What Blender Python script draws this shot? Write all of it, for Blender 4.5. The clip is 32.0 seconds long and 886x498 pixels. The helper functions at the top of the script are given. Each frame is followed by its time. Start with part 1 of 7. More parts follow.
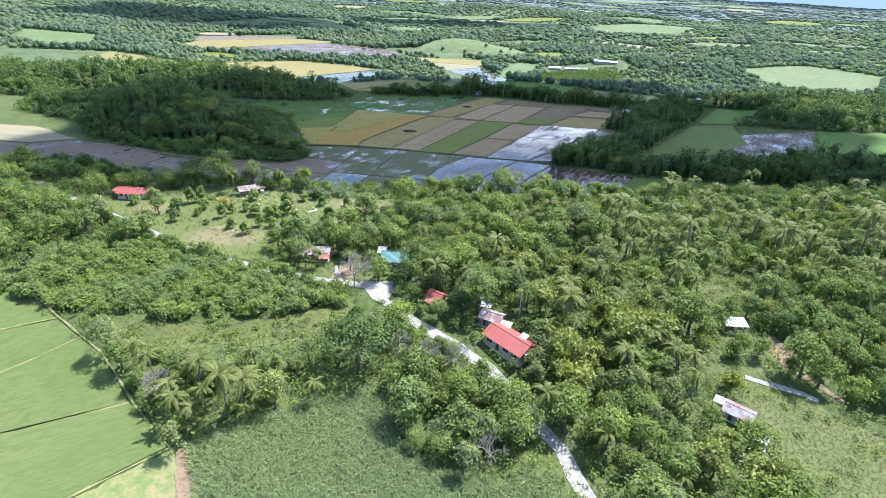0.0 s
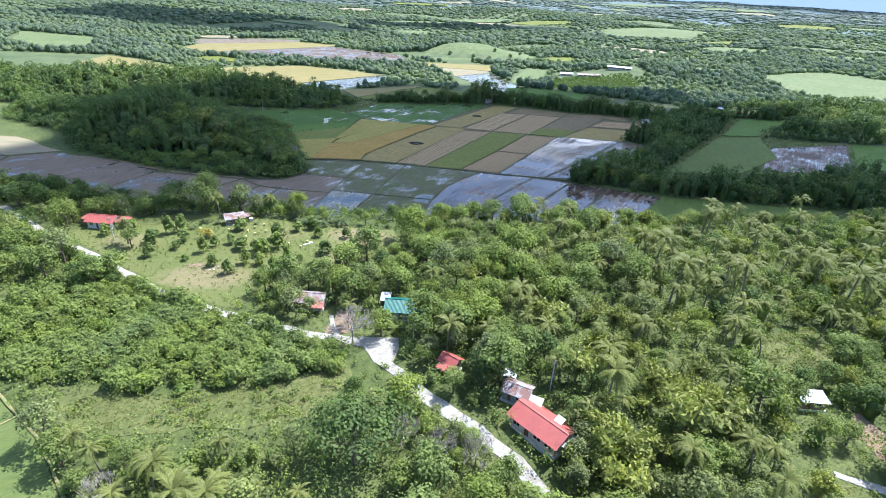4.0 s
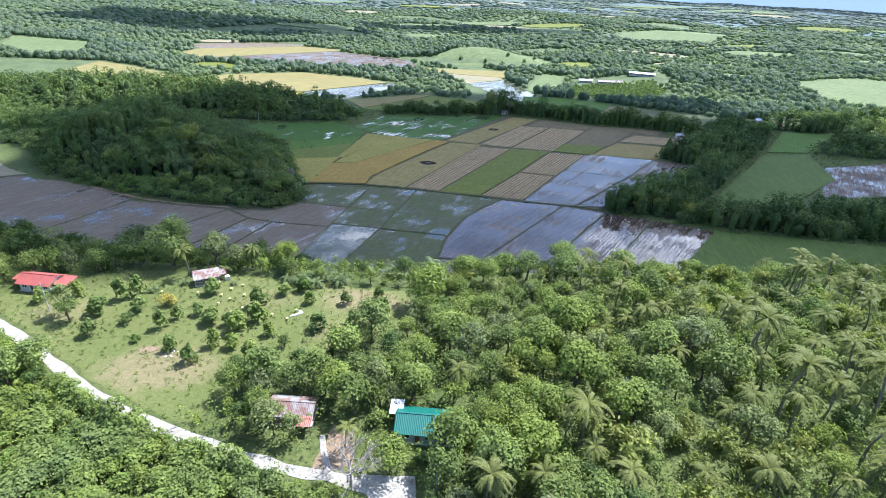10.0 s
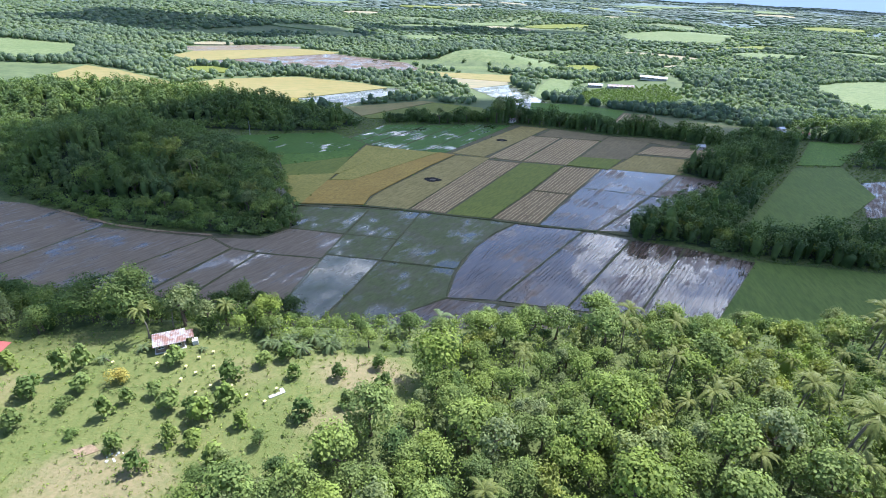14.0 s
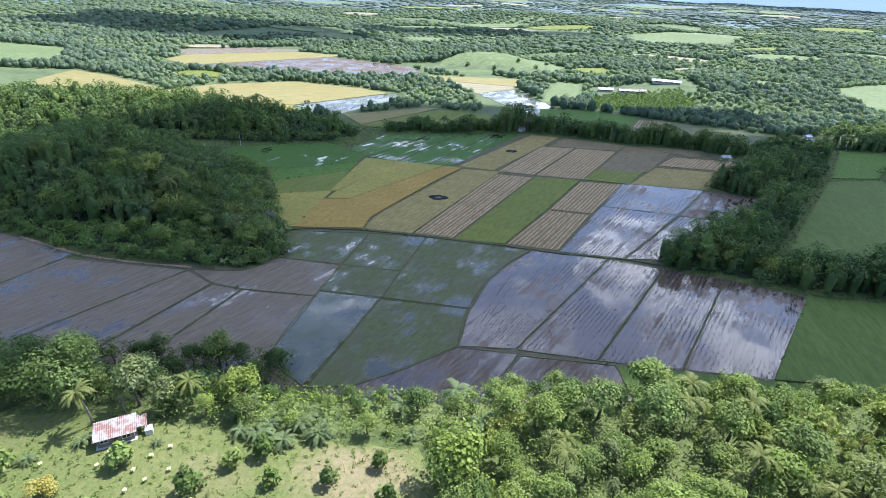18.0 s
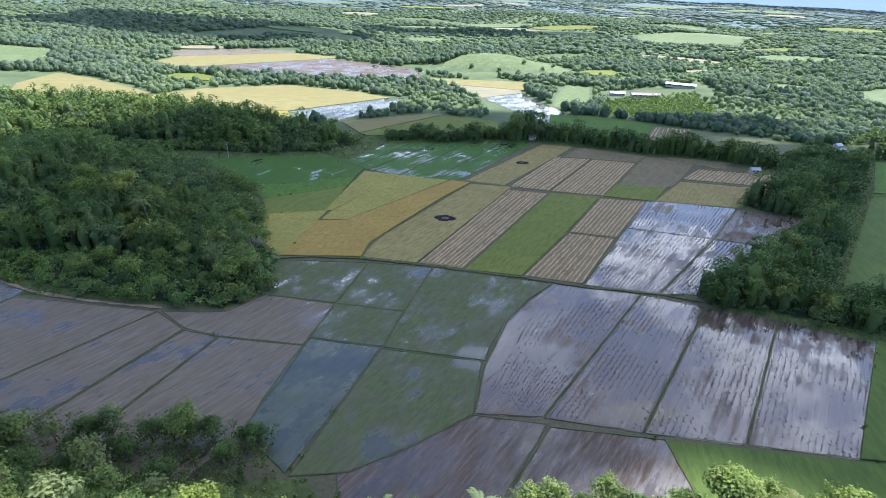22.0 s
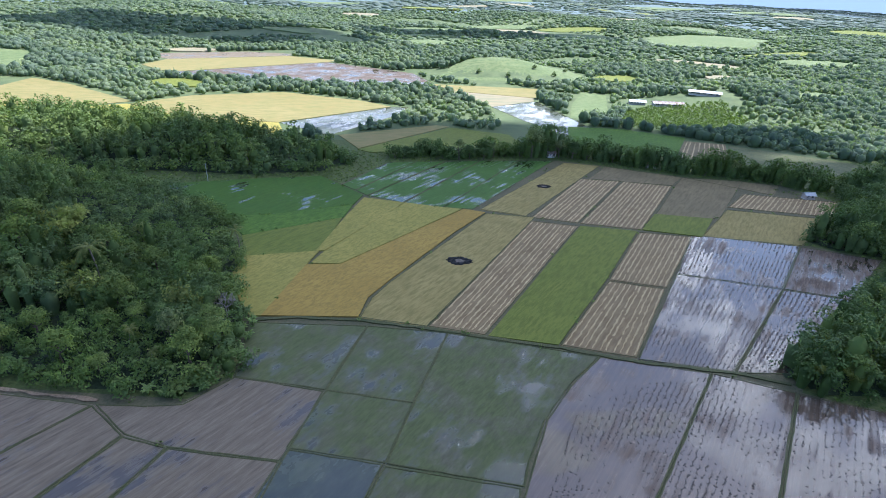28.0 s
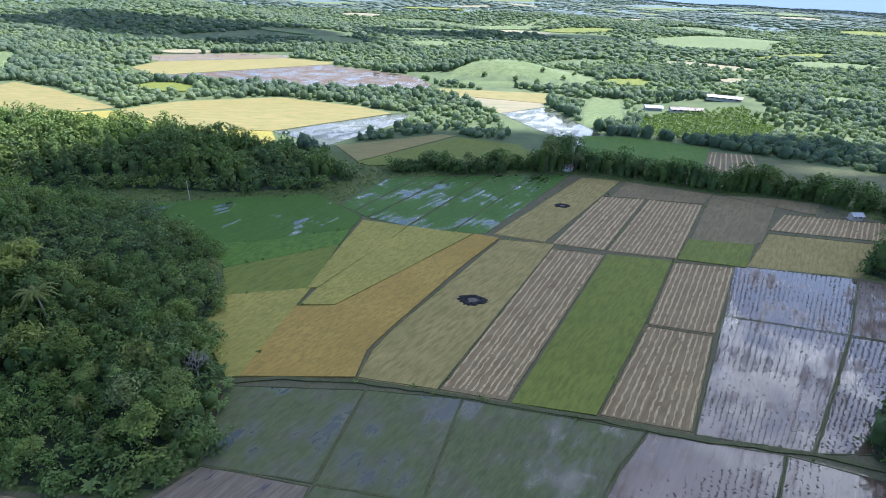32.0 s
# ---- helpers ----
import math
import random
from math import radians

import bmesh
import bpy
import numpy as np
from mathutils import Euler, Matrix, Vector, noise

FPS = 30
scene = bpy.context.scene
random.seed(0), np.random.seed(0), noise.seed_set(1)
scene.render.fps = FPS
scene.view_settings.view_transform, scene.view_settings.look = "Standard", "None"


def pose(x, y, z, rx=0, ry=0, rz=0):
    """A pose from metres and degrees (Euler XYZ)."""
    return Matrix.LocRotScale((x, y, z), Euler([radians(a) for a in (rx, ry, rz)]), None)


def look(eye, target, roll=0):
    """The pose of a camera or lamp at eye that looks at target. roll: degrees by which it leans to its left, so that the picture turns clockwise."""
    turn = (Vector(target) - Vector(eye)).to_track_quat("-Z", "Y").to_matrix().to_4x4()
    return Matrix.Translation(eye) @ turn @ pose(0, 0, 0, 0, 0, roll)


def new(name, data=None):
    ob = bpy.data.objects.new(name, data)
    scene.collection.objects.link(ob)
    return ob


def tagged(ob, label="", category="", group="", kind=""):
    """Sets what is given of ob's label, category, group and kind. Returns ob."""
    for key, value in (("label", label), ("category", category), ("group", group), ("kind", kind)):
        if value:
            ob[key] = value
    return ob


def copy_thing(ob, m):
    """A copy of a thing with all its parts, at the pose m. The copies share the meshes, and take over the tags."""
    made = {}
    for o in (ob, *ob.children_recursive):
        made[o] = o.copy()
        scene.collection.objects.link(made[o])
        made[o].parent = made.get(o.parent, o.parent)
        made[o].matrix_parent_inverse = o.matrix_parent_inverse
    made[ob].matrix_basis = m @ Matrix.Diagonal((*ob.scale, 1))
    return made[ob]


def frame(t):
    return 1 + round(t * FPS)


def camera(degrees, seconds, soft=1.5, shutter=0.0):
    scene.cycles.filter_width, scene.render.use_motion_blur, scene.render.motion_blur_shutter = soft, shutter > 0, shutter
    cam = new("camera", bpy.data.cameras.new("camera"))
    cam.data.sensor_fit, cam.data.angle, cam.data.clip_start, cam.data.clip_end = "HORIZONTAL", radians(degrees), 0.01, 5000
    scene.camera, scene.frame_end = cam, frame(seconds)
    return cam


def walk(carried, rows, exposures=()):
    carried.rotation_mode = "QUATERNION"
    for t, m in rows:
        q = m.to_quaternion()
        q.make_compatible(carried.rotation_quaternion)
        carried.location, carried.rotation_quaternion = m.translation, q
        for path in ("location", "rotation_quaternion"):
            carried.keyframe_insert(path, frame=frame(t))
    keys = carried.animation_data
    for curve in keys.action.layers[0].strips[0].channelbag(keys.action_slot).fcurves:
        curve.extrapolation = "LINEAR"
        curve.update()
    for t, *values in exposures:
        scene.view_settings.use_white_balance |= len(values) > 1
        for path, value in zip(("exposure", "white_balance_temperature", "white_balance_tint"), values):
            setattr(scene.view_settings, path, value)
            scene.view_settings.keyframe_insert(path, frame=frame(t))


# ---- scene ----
cam = camera(80.0, 32.0, 0.95)
PATH = [
    (0, (0.532, -2.191, 95.556), (0.606, -0.418, 94.634), 2.6),
    (3, (-0.879, 17.23, 95.097), (-0.816, 19.006, 94.179), 2.8),
    (6, (-3.046, 37.566, 94.724), (-2.999, 39.345, 93.811), 2.6),
    (9, (-5.311, 57.507, 93.599), (-5.275, 59.287, 92.688), 2.6),
    (13, (-8.509, 85.777, 93.542), (-8.472, 87.556, 92.63), 2.6),
    (17, (-11.174, 112.473, 92.786), (-11.142, 114.254, 91.877), 2.4),
    (19, (-12.921, 126.012, 91.923), (-12.887, 127.793, 91.014), 2.4),
    (23, (-15.838, 153.504, 90.679), (-15.805, 155.285, 89.769), 2.4),
    (28, (-20.128, 187.233, 89.322), (-20.094, 189.015, 88.414), 2.6),
    (32, (-23.199, 214.899, 88.098), (-23.168, 216.681, 87.19), 2.6),
]
walk(cam, [(t, look(eye, target, roll)) for t, eye, target, roll in PATH], [(0, 1.1, 5450, 12), (32, 1.1, 5450, 12)])

# ---- light ----
SUN_AZ, SUN_EL = 52.0, 58.0
world = bpy.data.worlds.new("sky")
scene.world = world
world.use_nodes = True
wn = world.node_tree
sky = wn.nodes.new("ShaderNodeTexSky")
sky.sky_type, sky.sun_disc = "NISHITA", False
sky.sun_elevation, sky.sun_rotation = radians(SUN_EL), radians(SUN_AZ)
sky.altitude, sky.air_density, sky.dust_density, sky.ozone_density = 100, 1.0, 1.5, 1.0
wn.links.new(sky.outputs["Color"], wn.nodes["Background"].inputs["Color"])
wn.nodes["Background"].inputs["Strength"].default_value = 0.13

sun = new("sun", bpy.data.lights.new("sun", "SUN"))
sun.data.energy, sun.data.angle, sun.data.color = 4.8, radians(0.53), (1.0, 0.95, 0.87)
sun_way = Vector((math.sin(radians(SUN_AZ)) * math.cos(radians(SUN_EL)), math.cos(radians(SUN_AZ)) * math.cos(radians(SUN_EL)), math.sin(radians(SUN_EL))))
sun.matrix_world = look(sun_way * 900, (0, 0, 0))


# ---- materials ----
def nodes_of(name, rough=0.7, spec=0.3):
    m = bpy.data.materials.new(name)
    m.use_nodes = True
    nt = m.node_tree
    b = nt.nodes["Principled BSDF"]
    b.inputs["Roughness"].default_value = rough
    b.inputs["Specular IOR Level"].default_value = spec
    return m, nt, b


def place_coords(nt, scale=(1, 1, 1), turn=0.0):
    g = nt.nodes.new("ShaderNodeNewGeometry")
    mp = nt.nodes.new("ShaderNodeMapping")
    mp.vector_type = "TEXTURE"
    mp.inputs["Scale"].default_value = tuple(1 / s for s in scale)
    mp.inputs["Rotation"].default_value = (0, 0, radians(turn))
    nt.links.new(g.outputs["Position"], mp.inputs["Vector"])
    return mp.outputs["Vector"]


def noise_tex(nt, vec, scale, detail=4.0, rough=0.6):
    n = nt.nodes.new("ShaderNodeTexNoise")
    n.inputs["Scale"].default_value, n.inputs["Detail"].default_value, n.inputs["Roughness"].default_value = scale, detail, rough
    nt.links.new(vec, n.inputs["Vector"])
    return n.outputs["Fac"]


def ramp(nt, fac, stops):
    r = nt.nodes.new("ShaderNodeValToRGB")
    els = r.color_ramp.elements
    while len(els) < len(stops):
        els.new(0.5)
    for e, (p, c) in zip(els, stops):
        e.position = p
        e.color = (*c, 1) if len(c) == 3 else c
    nt.links.new(fac, r.inputs["Fac"])
    return r.outputs["Color"]


def mixed(nt, fac, a, b, mode="MIX"):
    m = nt.nodes.new("ShaderNodeMix")
    m.data_type, m.blend_type = "RGBA", mode
    for sock, v in ((m.inputs[0], fac), (m.inputs[6], a), (m.inputs[7], b)):
        if isinstance(v, (int, float)):
            sock.default_value = v
        elif isinstance(v, tuple):
            sock.default_value = (*v, 1)
        else:
            nt.links.new(v, sock)
    return m.outputs[2]


def bump(nt, b, height, strength=0.5, distance=0.1):
    n = nt.nodes.new("ShaderNodeBump")
    n.inputs["Strength"].default_value, n.inputs["Distance"].default_value = strength, distance
    nt.links.new(height, n.inputs["Height"])
    nt.links.new(n.outputs["Normal"], b.inputs["Normal"])


def two_scale(name, c0, c1, c2, big=0.05, small=1.5, rough=0.85, bumpy=0.5, spec=0.2, stretch=(1, 1, 1), turn=0.0):
    m, nt, b = nodes_of(name, rough, spec)
    v = place_coords(nt)
    w = place_coords(nt, stretch, turn)
    base = ramp(nt, noise_tex(nt, v, big, 3), [(0.35, c0), (0.65, c1)])
    fine = ramp(nt, noise_tex(nt, w, small, 6, 0.7), [(0.42, (0, 0, 0)), (0.62, (1, 1, 1))])
    nt.links.new(mixed(nt, fine, base, c2), b.inputs["Base Color"])
    bump(nt, b, noise_tex(nt, w, small * 1.7, 5, 0.7), bumpy, 0.3)
    return m


def leaf_mat(name, c0, c1, thin=0.28, rough=0.6, by_island=0.6, patchy=1.0):
    """Leaves: colour differs from plant to plant and from leaf to leaf; part of the light passes through."""
    m, nt, b = nodes_of(name, rough, 0.1)
    c0, c1 = [(c[0] * 1.14, c[1], c[2] * 1.05) for c in (c0, c1)]
    info = nt.nodes.new("ShaderNodeObjectInfo")
    geo = nt.nodes.new("ShaderNodeNewGeometry")
    mm = nt.nodes.new("ShaderNodeMath")
    mm.operation, mm.inputs[1].default_value = "MULTIPLY", 1 - by_island
    nt.links.new(info.outputs["Random"], mm.inputs[0])
    m2 = nt.nodes.new("ShaderNodeMath")
    m2.operation, m2.inputs[1].default_value = "MULTIPLY_ADD", by_island
    nt.links.new(geo.outputs["Random Per Island"], m2.inputs[0])
    nt.links.new(mm.outputs[0], m2.inputs[2])
    c0, c1 = [tuple(p + f * (q - p) for p, q in zip(c0, c1)) for f in (0.18, 0.88)]
    col = ramp(nt, m2.outputs[0], [(0.05, c0), (0.95, c1)])
    v = place_coords(nt)
    col = mixed(nt, ramp(nt, noise_tex(nt, v, 0.035, 3), [(0.35, (0.0, 0.0, 0.0)), (0.7, (1, 1, 1))]), col, mixed(nt, 1.0, col, (1 + 0.13 * patchy, 1 + 0.1 * patchy, 1 - 0.28 * patchy), "MULTIPLY"))
    col = mixed(nt, 1.0, col, ramp(nt, noise_tex(nt, v, 0.2, 2), [(0.30, tuple(1 - patchy * q for q in (0.30, 0.28, 0.28))), (0.5, (1, 1, 1)), (0.70, tuple(1 + patchy * q for q in (0.30, 0.30, 0.16)))]), "MULTIPLY")
    nt.links.new(col, b.inputs["Base Color"])
    tr = nt.nodes.new("ShaderNodeBsdfTranslucent")
    nt.links.new(mixed(nt, 1.0, col, (1.05, 1.2, 0.5), "MULTIPLY"), tr.inputs["Color"])
    ms = nt.nodes.new("ShaderNodeMixShader")
    ms.inputs[0].default_value = thin
    nt.links.new(b.outputs[0], ms.inputs[1])
    nt.links.new(tr.outputs[0], ms.inputs[2])
    nt.links.new(ms.outputs[0], nt.nodes["Material Output"].inputs["Surface"])
    return m


def water_mat(name, mud0, mud1, wet=0.5, soft=0.06, turn=0.0, row=0.45, film=0.04, veg=None, depth=0.6, drag=0.045):
    """A flooded paddy: mud with a film of water on it; wet says how much of it is under water."""
    m, nt, b = nodes_of(name, 0.3, 0.5)
    v = place_coords(nt)
    w = place_coords(nt, (drag, 1.0, 1.0), turn)
    streak = noise_tex(nt, w, row, 4, 0.65)
    patch = noise_tex(nt, v, 0.06, 5, 0.6)
    add = nt.nodes.new("ShaderNodeMath")
    add.operation, add.inputs[1].default_value = "MULTIPLY_ADD", 0.7
    nt.links.new(streak, add.inputs[0])
    nt.links.new(patch, add.inputs[2])
    mud = ramp(nt, noise_tex(nt, w, row * 2.5, 6, 0.75), [(0.34, tuple(depth * c for c in mud0)), (0.5, mud0), (0.66, tuple((1.8 - depth) * c for c in mud1))])
    t = 0.85 + 0.3 * (0.5 - wet)
    dry = ramp(nt, add.outputs[0], [(t - soft, (0, 0, 0)), (t + soft, (1, 1, 1))])
    if veg:
        mud = mixed(nt, ramp(nt, noise_tex(nt, v, 0.11, 6, 0.7), [(0.34, (0, 0, 0)), (0.55, (1, 1, 1))]), mud, mixed(nt, ramp(nt, noise_tex(nt, place_coords(nt, (0.25, 1, 1), turn), 1.1, 6, 0.75), [(0.36, (0, 0, 0)), (0.64, (1, 1, 1))]), veg, tuple(0.66 * c for c in veg)))
    under = mixed(nt, 1.0, mud, (0.5, 0.47, 0.44), "MULTIPLY")
    nt.links.new(mixed(nt, dry, mud, under), b.inputs["Base Color"])
    rg = ramp(nt, dry, [(0.0, (0.7, 0.7, 0.7)), (1.0, (film, film, film))])
    nt.links.new(rg, b.inputs["Roughness"])
    b.inputs["IOR"].default_value = 1.45
    sp = ramp(nt, dry, [(0.0, (0.1, 0.1, 0.1)), (1.0, (1.0, 1.0, 1.0))])
    nt.links.new(sp, b.inputs["Specular IOR Level"])
    inv = mixed(nt, dry, noise_tex(nt, w, row * 4, 5, 0.7), (0.5, 0.5, 0.5))
    bump(nt, b, inv, 0.35, 0.12)
    return m


def plain_mat(name, c, rough=0.6, vary=0.15, scale=1.2, metal=0.0, spec=0.4):
    m, nt, b = nodes_of(name, rough, spec)
    v = place_coords(nt)
    lo, hi = tuple(x * (1 - vary) for x in c), tuple(min(1, x * (1 + vary)) for x in c)
    base = ramp(nt, noise_tex(nt, v, scale, 5, 0.65), [(0.3, lo), (0.7, hi)])
    nt.links.new(base, b.inputs["Base Color"])
    b.inputs["Metallic"].default_value = metal
    bump(nt, b, noise_tex(nt, v, scale * 9, 4), 0.2, 0.02)
    return m


def sheet_mat(name, c, rust=(0.16, 0.06, 0.03), amount=0.5, rough=0.42):
    """Painted or bare roofing sheet with rust and dirt running down it."""
    m, nt, b = nodes_of(name, rough, 0.5)
    v = place_coords(nt)
    w = place_coords(nt, (1.0, 1.0, 0.25))
    base = ramp(nt, noise_tex(nt, v, 0.8, 4), [(0.3, tuple(0.82 * x for x in c)), (0.7, c)])
    sp = ramp(nt, noise_tex(nt, w, 0.55, 6, 0.75), [(0.72 - 0.4 * amount, (0, 0, 0)), (0.86 - 0.4 * amount, (1, 1, 1))])
    nt.links.new(mixed(nt, sp, base, rust), b.inputs["Base Color"])
    return m


M_GROUND = two_scale("grassy_ground", (0.085, 0.108, 0.03), (0.135, 0.15, 0.046), (0.06, 0.08, 0.022), 0.05, 0.7)
M_LAWN = two_scale("meadow_grass", (0.115, 0.135, 0.04), (0.16, 0.16, 0.055), (0.09, 0.11, 0.032), 0.06, 0.8)


def knoll_mat():
    """Grass with dry and bare places that fade into it."""
    m, nt, b = nodes_of("knoll_grass", 0.85, 0.2)
    v = place_coords(nt)
    big = noise_tex(nt, v, 0.06, 4)
    grass = ramp(nt, big, [(0.35, (0.125, 0.142, 0.04)), (0.65, (0.175, 0.172, 0.06))])
    fine = ramp(nt, noise_tex(nt, v, 1.1, 6, 0.7), [(0.4, (0, 0, 0)), (0.65, (1, 1, 1))])
    col = mixed(nt, fine, grass, (0.105, 0.132, 0.036))
    tan = mixed(nt, fine, (0.25, 0.195, 0.105), (0.18, 0.165, 0.075))
    shake = nt.nodes.new("ShaderNodeTexNoise")
    shake.inputs["Scale"].default_value, shake.inputs["Detail"].default_value = 0.35, 5
    nt.links.new(v, shake.inputs["Vector"])
    off = nt.nodes.new("ShaderNodeVectorMath")
    off.operation, off.inputs[1].default_value = "MULTIPLY_ADD", (9, 9, 0)
    nt.links.new(shake.outputs["Color"], off.inputs[0])
    nt.links.new(v, off.inputs[2])
    for x, y, rx, ry, amount in ((-23.5, 180.5, 14, 8, 0.95), (-27, 166, 9, 6, 0.6), (-63.5, 152.5, 17, 8.5, 0.85), (-96, 172, 10, 7, 0.5), (-48, 179, 9, 6, 0.35)):
        mp = nt.nodes.new("ShaderNodeMapping")
        mp.vector_type = "TEXTURE"
        mp.inputs["Location"].default_value = (x + 4.5, y + 4.5, 18.5)
        mp.inputs["Scale"].default_value = (rx, ry, 40)
        nt.links.new(off.outputs[0], mp.inputs["Vector"])
        g = nt.nodes.new("ShaderNodeTexGradient")
        g.gradient_type = "SPHERICAL"
        nt.links.new(mp.outputs["Vector"], g.inputs["Vector"])
        f = ramp(nt, g.outputs["Fac"], [(0.08, (0, 0, 0)), (0.5, (amount, amount, amount))])
        col = mixed(nt, f, col, tan)
    nt.links.new(col, b.inputs["Base Color"])
    bump(nt, b, noise_tex(nt, v, 2.2, 5, 0.7), 0.5, 0.3)
    return m


M_KNOLL = knoll_mat()
M_DRY = two_scale("dry_grass", (0.30, 0.24, 0.11), (0.24, 0.23, 0.09), (0.14, 0.19, 0.05), 0.1, 0.5)
M_EARTH = two_scale("bare_earth", (0.27, 0.185, 0.115), (0.33, 0.24, 0.155), (0.17, 0.125, 0.07), 0.15, 1.2)
M_BUND = two_scale("bund_grass", (0.085, 0.092, 0.034), (0.115, 0.11, 0.046), (0.065, 0.066, 0.028), 0.15, 2.0)
M_ROAD = two_scale("coral_road", (0.36, 0.335, 0.285), (0.43, 0.405, 0.35), (0.27, 0.24, 0.19), 0.12, 1.0, 0.9, 0.35)
M_RICE_RIPE = two_scale("ripe_rice", (0.33, 0.21, 0.045), (0.38, 0.25, 0.055), (0.25, 0.17, 0.04), 0.05, 1.3, stretch=(0.35, 1, 1), turn=54)
M_RICE_TURN = two_scale("turning_rice", (0.29, 0.245, 0.055), (0.35, 0.28, 0.065), (0.21, 0.19, 0.04), 0.05, 1.3, stretch=(0.35, 1, 1), turn=54)
M_RICE_CUT = two_scale("cut_rice", (0.27, 0.21, 0.07), (0.32, 0.245, 0.085), (0.20, 0.16, 0.05), 0.06, 0.9, stretch=(0.2, 1, 1), turn=54)
M_RICE_GREEN = two_scale("green_rice", (0.085, 0.155, 0.02), (0.115, 0.185, 0.025), (0.06, 0.11, 0.015), 0.04, 1.1, stretch=(0.4, 1, 1), turn=54)
M_RICE_LIGHT = two_scale("light_green_rice", (0.148, 0.168, 0.028), (0.172, 0.185, 0.032), (0.112, 0.128, 0.022), 0.05, 1.1, stretch=(0.2, 1, 1), turn=54)
M_RICE_EAST = two_scale("dark_green_grass", (0.098, 0.142, 0.027), (0.118, 0.157, 0.031), (0.078, 0.112, 0.022), 0.05, 0.9, stretch=(0.2, 1, 1), turn=80)
M_RICE_NEAR = two_scale("young_rice", (0.115, 0.148, 0.04), (0.142, 0.168, 0.05), (0.10, 0.128, 0.034), 0.05, 1.6, stretch=(0.25, 1, 1), turn=30)
M_STRAW_MUD = two_scale("stubble_mud", (0.18, 0.122, 0.06), (0.215, 0.15, 0.074), (0.26, 0.19, 0.095), 0.08, 1.0, stretch=(0.15, 1, 1), turn=54)
M_STRAW = two_scale("straw", (0.47, 0.355, 0.185), (0.55, 0.42, 0.22), (0.32, 0.23, 0.115), 0.12, 1.6)
M_BROWN = two_scale("dry_mud", (0.18, 0.14, 0.07), (0.22, 0.17, 0.085), (0.14, 0.11, 0.055), 0.06, 0.8, stretch=(0.2, 1, 1), turn=54)
M_DULL = two_scale("dull_green_fallow", (0.115, 0.12, 0.05), (0.15, 0.15, 0.065), (0.085, 0.095, 0.04), 0.05, 0.6, stretch=(0.2, 1, 1), turn=-25)
M_FLOOR = two_scale("paddy_floor_mud", (0.115, 0.10, 0.055), (0.15, 0.125, 0.07), (0.085, 0.085, 0.04), 0.1, 1.2)
M_YELLOW = two_scale("ripe_far_rice", (0.235, 0.185, 0.066), (0.255, 0.205, 0.08), (0.185, 0.17, 0.058), 0.02, 0.25, stretch=(0.3, 1, 1))
M_PASTURE = two_scale("pasture", (0.13, 0.165, 0.062), (0.165, 0.19, 0.078), (0.10, 0.135, 0.05), 0.02, 0.2)
M_PALE = two_scale("pale_stubble", (0.25, 0.21, 0.135), (0.29, 0.235, 0.135), (0.20, 0.19, 0.11), 0.02, 0.15, stretch=(0.2, 1, 1))
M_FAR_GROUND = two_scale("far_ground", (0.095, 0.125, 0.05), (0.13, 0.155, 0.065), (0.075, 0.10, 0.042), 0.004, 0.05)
# ground beyond 1750 m: blue-grey base colour imitates haze
M_DISTANT_HAZE = two_scale("haze_tinted_distant_ground", (0.11, 0.15, 0.145), (0.155, 0.195, 0.18), (0.09, 0.125, 0.125), 0.002, 0.02)
M_WATER = water_mat("flooded_paddy", (0.165, 0.115, 0.08), (0.21, 0.16, 0.12), 0.9, 0.10, 54)
M_WATER_BLUE = water_mat("deep_flooded_paddy", (0.10, 0.112, 0.07), (0.135, 0.145, 0.092), 0.8, 0.2, 54, 0.15, 0.05, None, 0.75, 0.35)
M_MUD = water_mat("wet_mud", (0.18, 0.14, 0.095), (0.22, 0.175, 0.122), -0.1, 0.14, 54, 0.5, 0.12, None, 0.7, 0.1)
M_MUD_NEAR = water_mat("ploughed_wet_mud", (0.125, 0.09, 0.064), (0.18, 0.135, 0.10), 0.3, 0.14, 54, 0.5, 0.1, None, 0.6, 0.12)
M_WET_GREEN = water_mat("weedy_flooded_paddy", (0.12, 0.112, 0.07), (0.16, 0.15, 0.095), 0.16, 0.08, 54, 0.2, 0.1, (0.124, 0.138, 0.056), 0.7, 0.3)
M_RICE_WET = water_mat("flooded_green_rice", (0.06, 0.118, 0.02), (0.082, 0.148, 0.027), -0.02, 0.05, 54, 0.4, 0.08, (0.078, 0.142, 0.022), 0.8, 0.08)
M_SPROUT = water_mat("sprouting_paddy", (0.075, 0.14, 0.03), (0.105, 0.175, 0.04), 0.22, 0.06, 54, 0.5, 0.05, (0.08, 0.15, 0.03), 0.8)
M_CLUMP = plain_mat("wet_stubble", (0.09, 0.068, 0.05), 0.6, 0.3)
M_ASH = plain_mat("burnt_straw", (0.02, 0.018, 0.016), 0.95, 0.5)
# litter under the woods, its base colour near black to include the trees' shade
M_SHADED_LITTER = two_scale("wood_floor", (0.028, 0.042, 0.018), (0.045, 0.06, 0.026), (0.02, 0.028, 0.013), 0.1, 1.0)
M_BARK = two_scale("bark", (0.15, 0.11, 0.08), (0.21, 0.165, 0.12), (0.08, 0.06, 0.045), 0.6, 5.0)
M_PALM_BARK = two_scale("palm_bark", (0.24, 0.2, 0.16), (0.3, 0.25, 0.2), (0.14, 0.11, 0.09), 0.6, 5.0)
M_GREY_WOOD = plain_mat("bare_grey_wood", (0.34, 0.29, 0.25), 0.9, 0.2, 3)
M_TIMBER = plain_mat("weathered_timber", (0.2, 0.16, 0.125), 0.85, 0.3, 3)
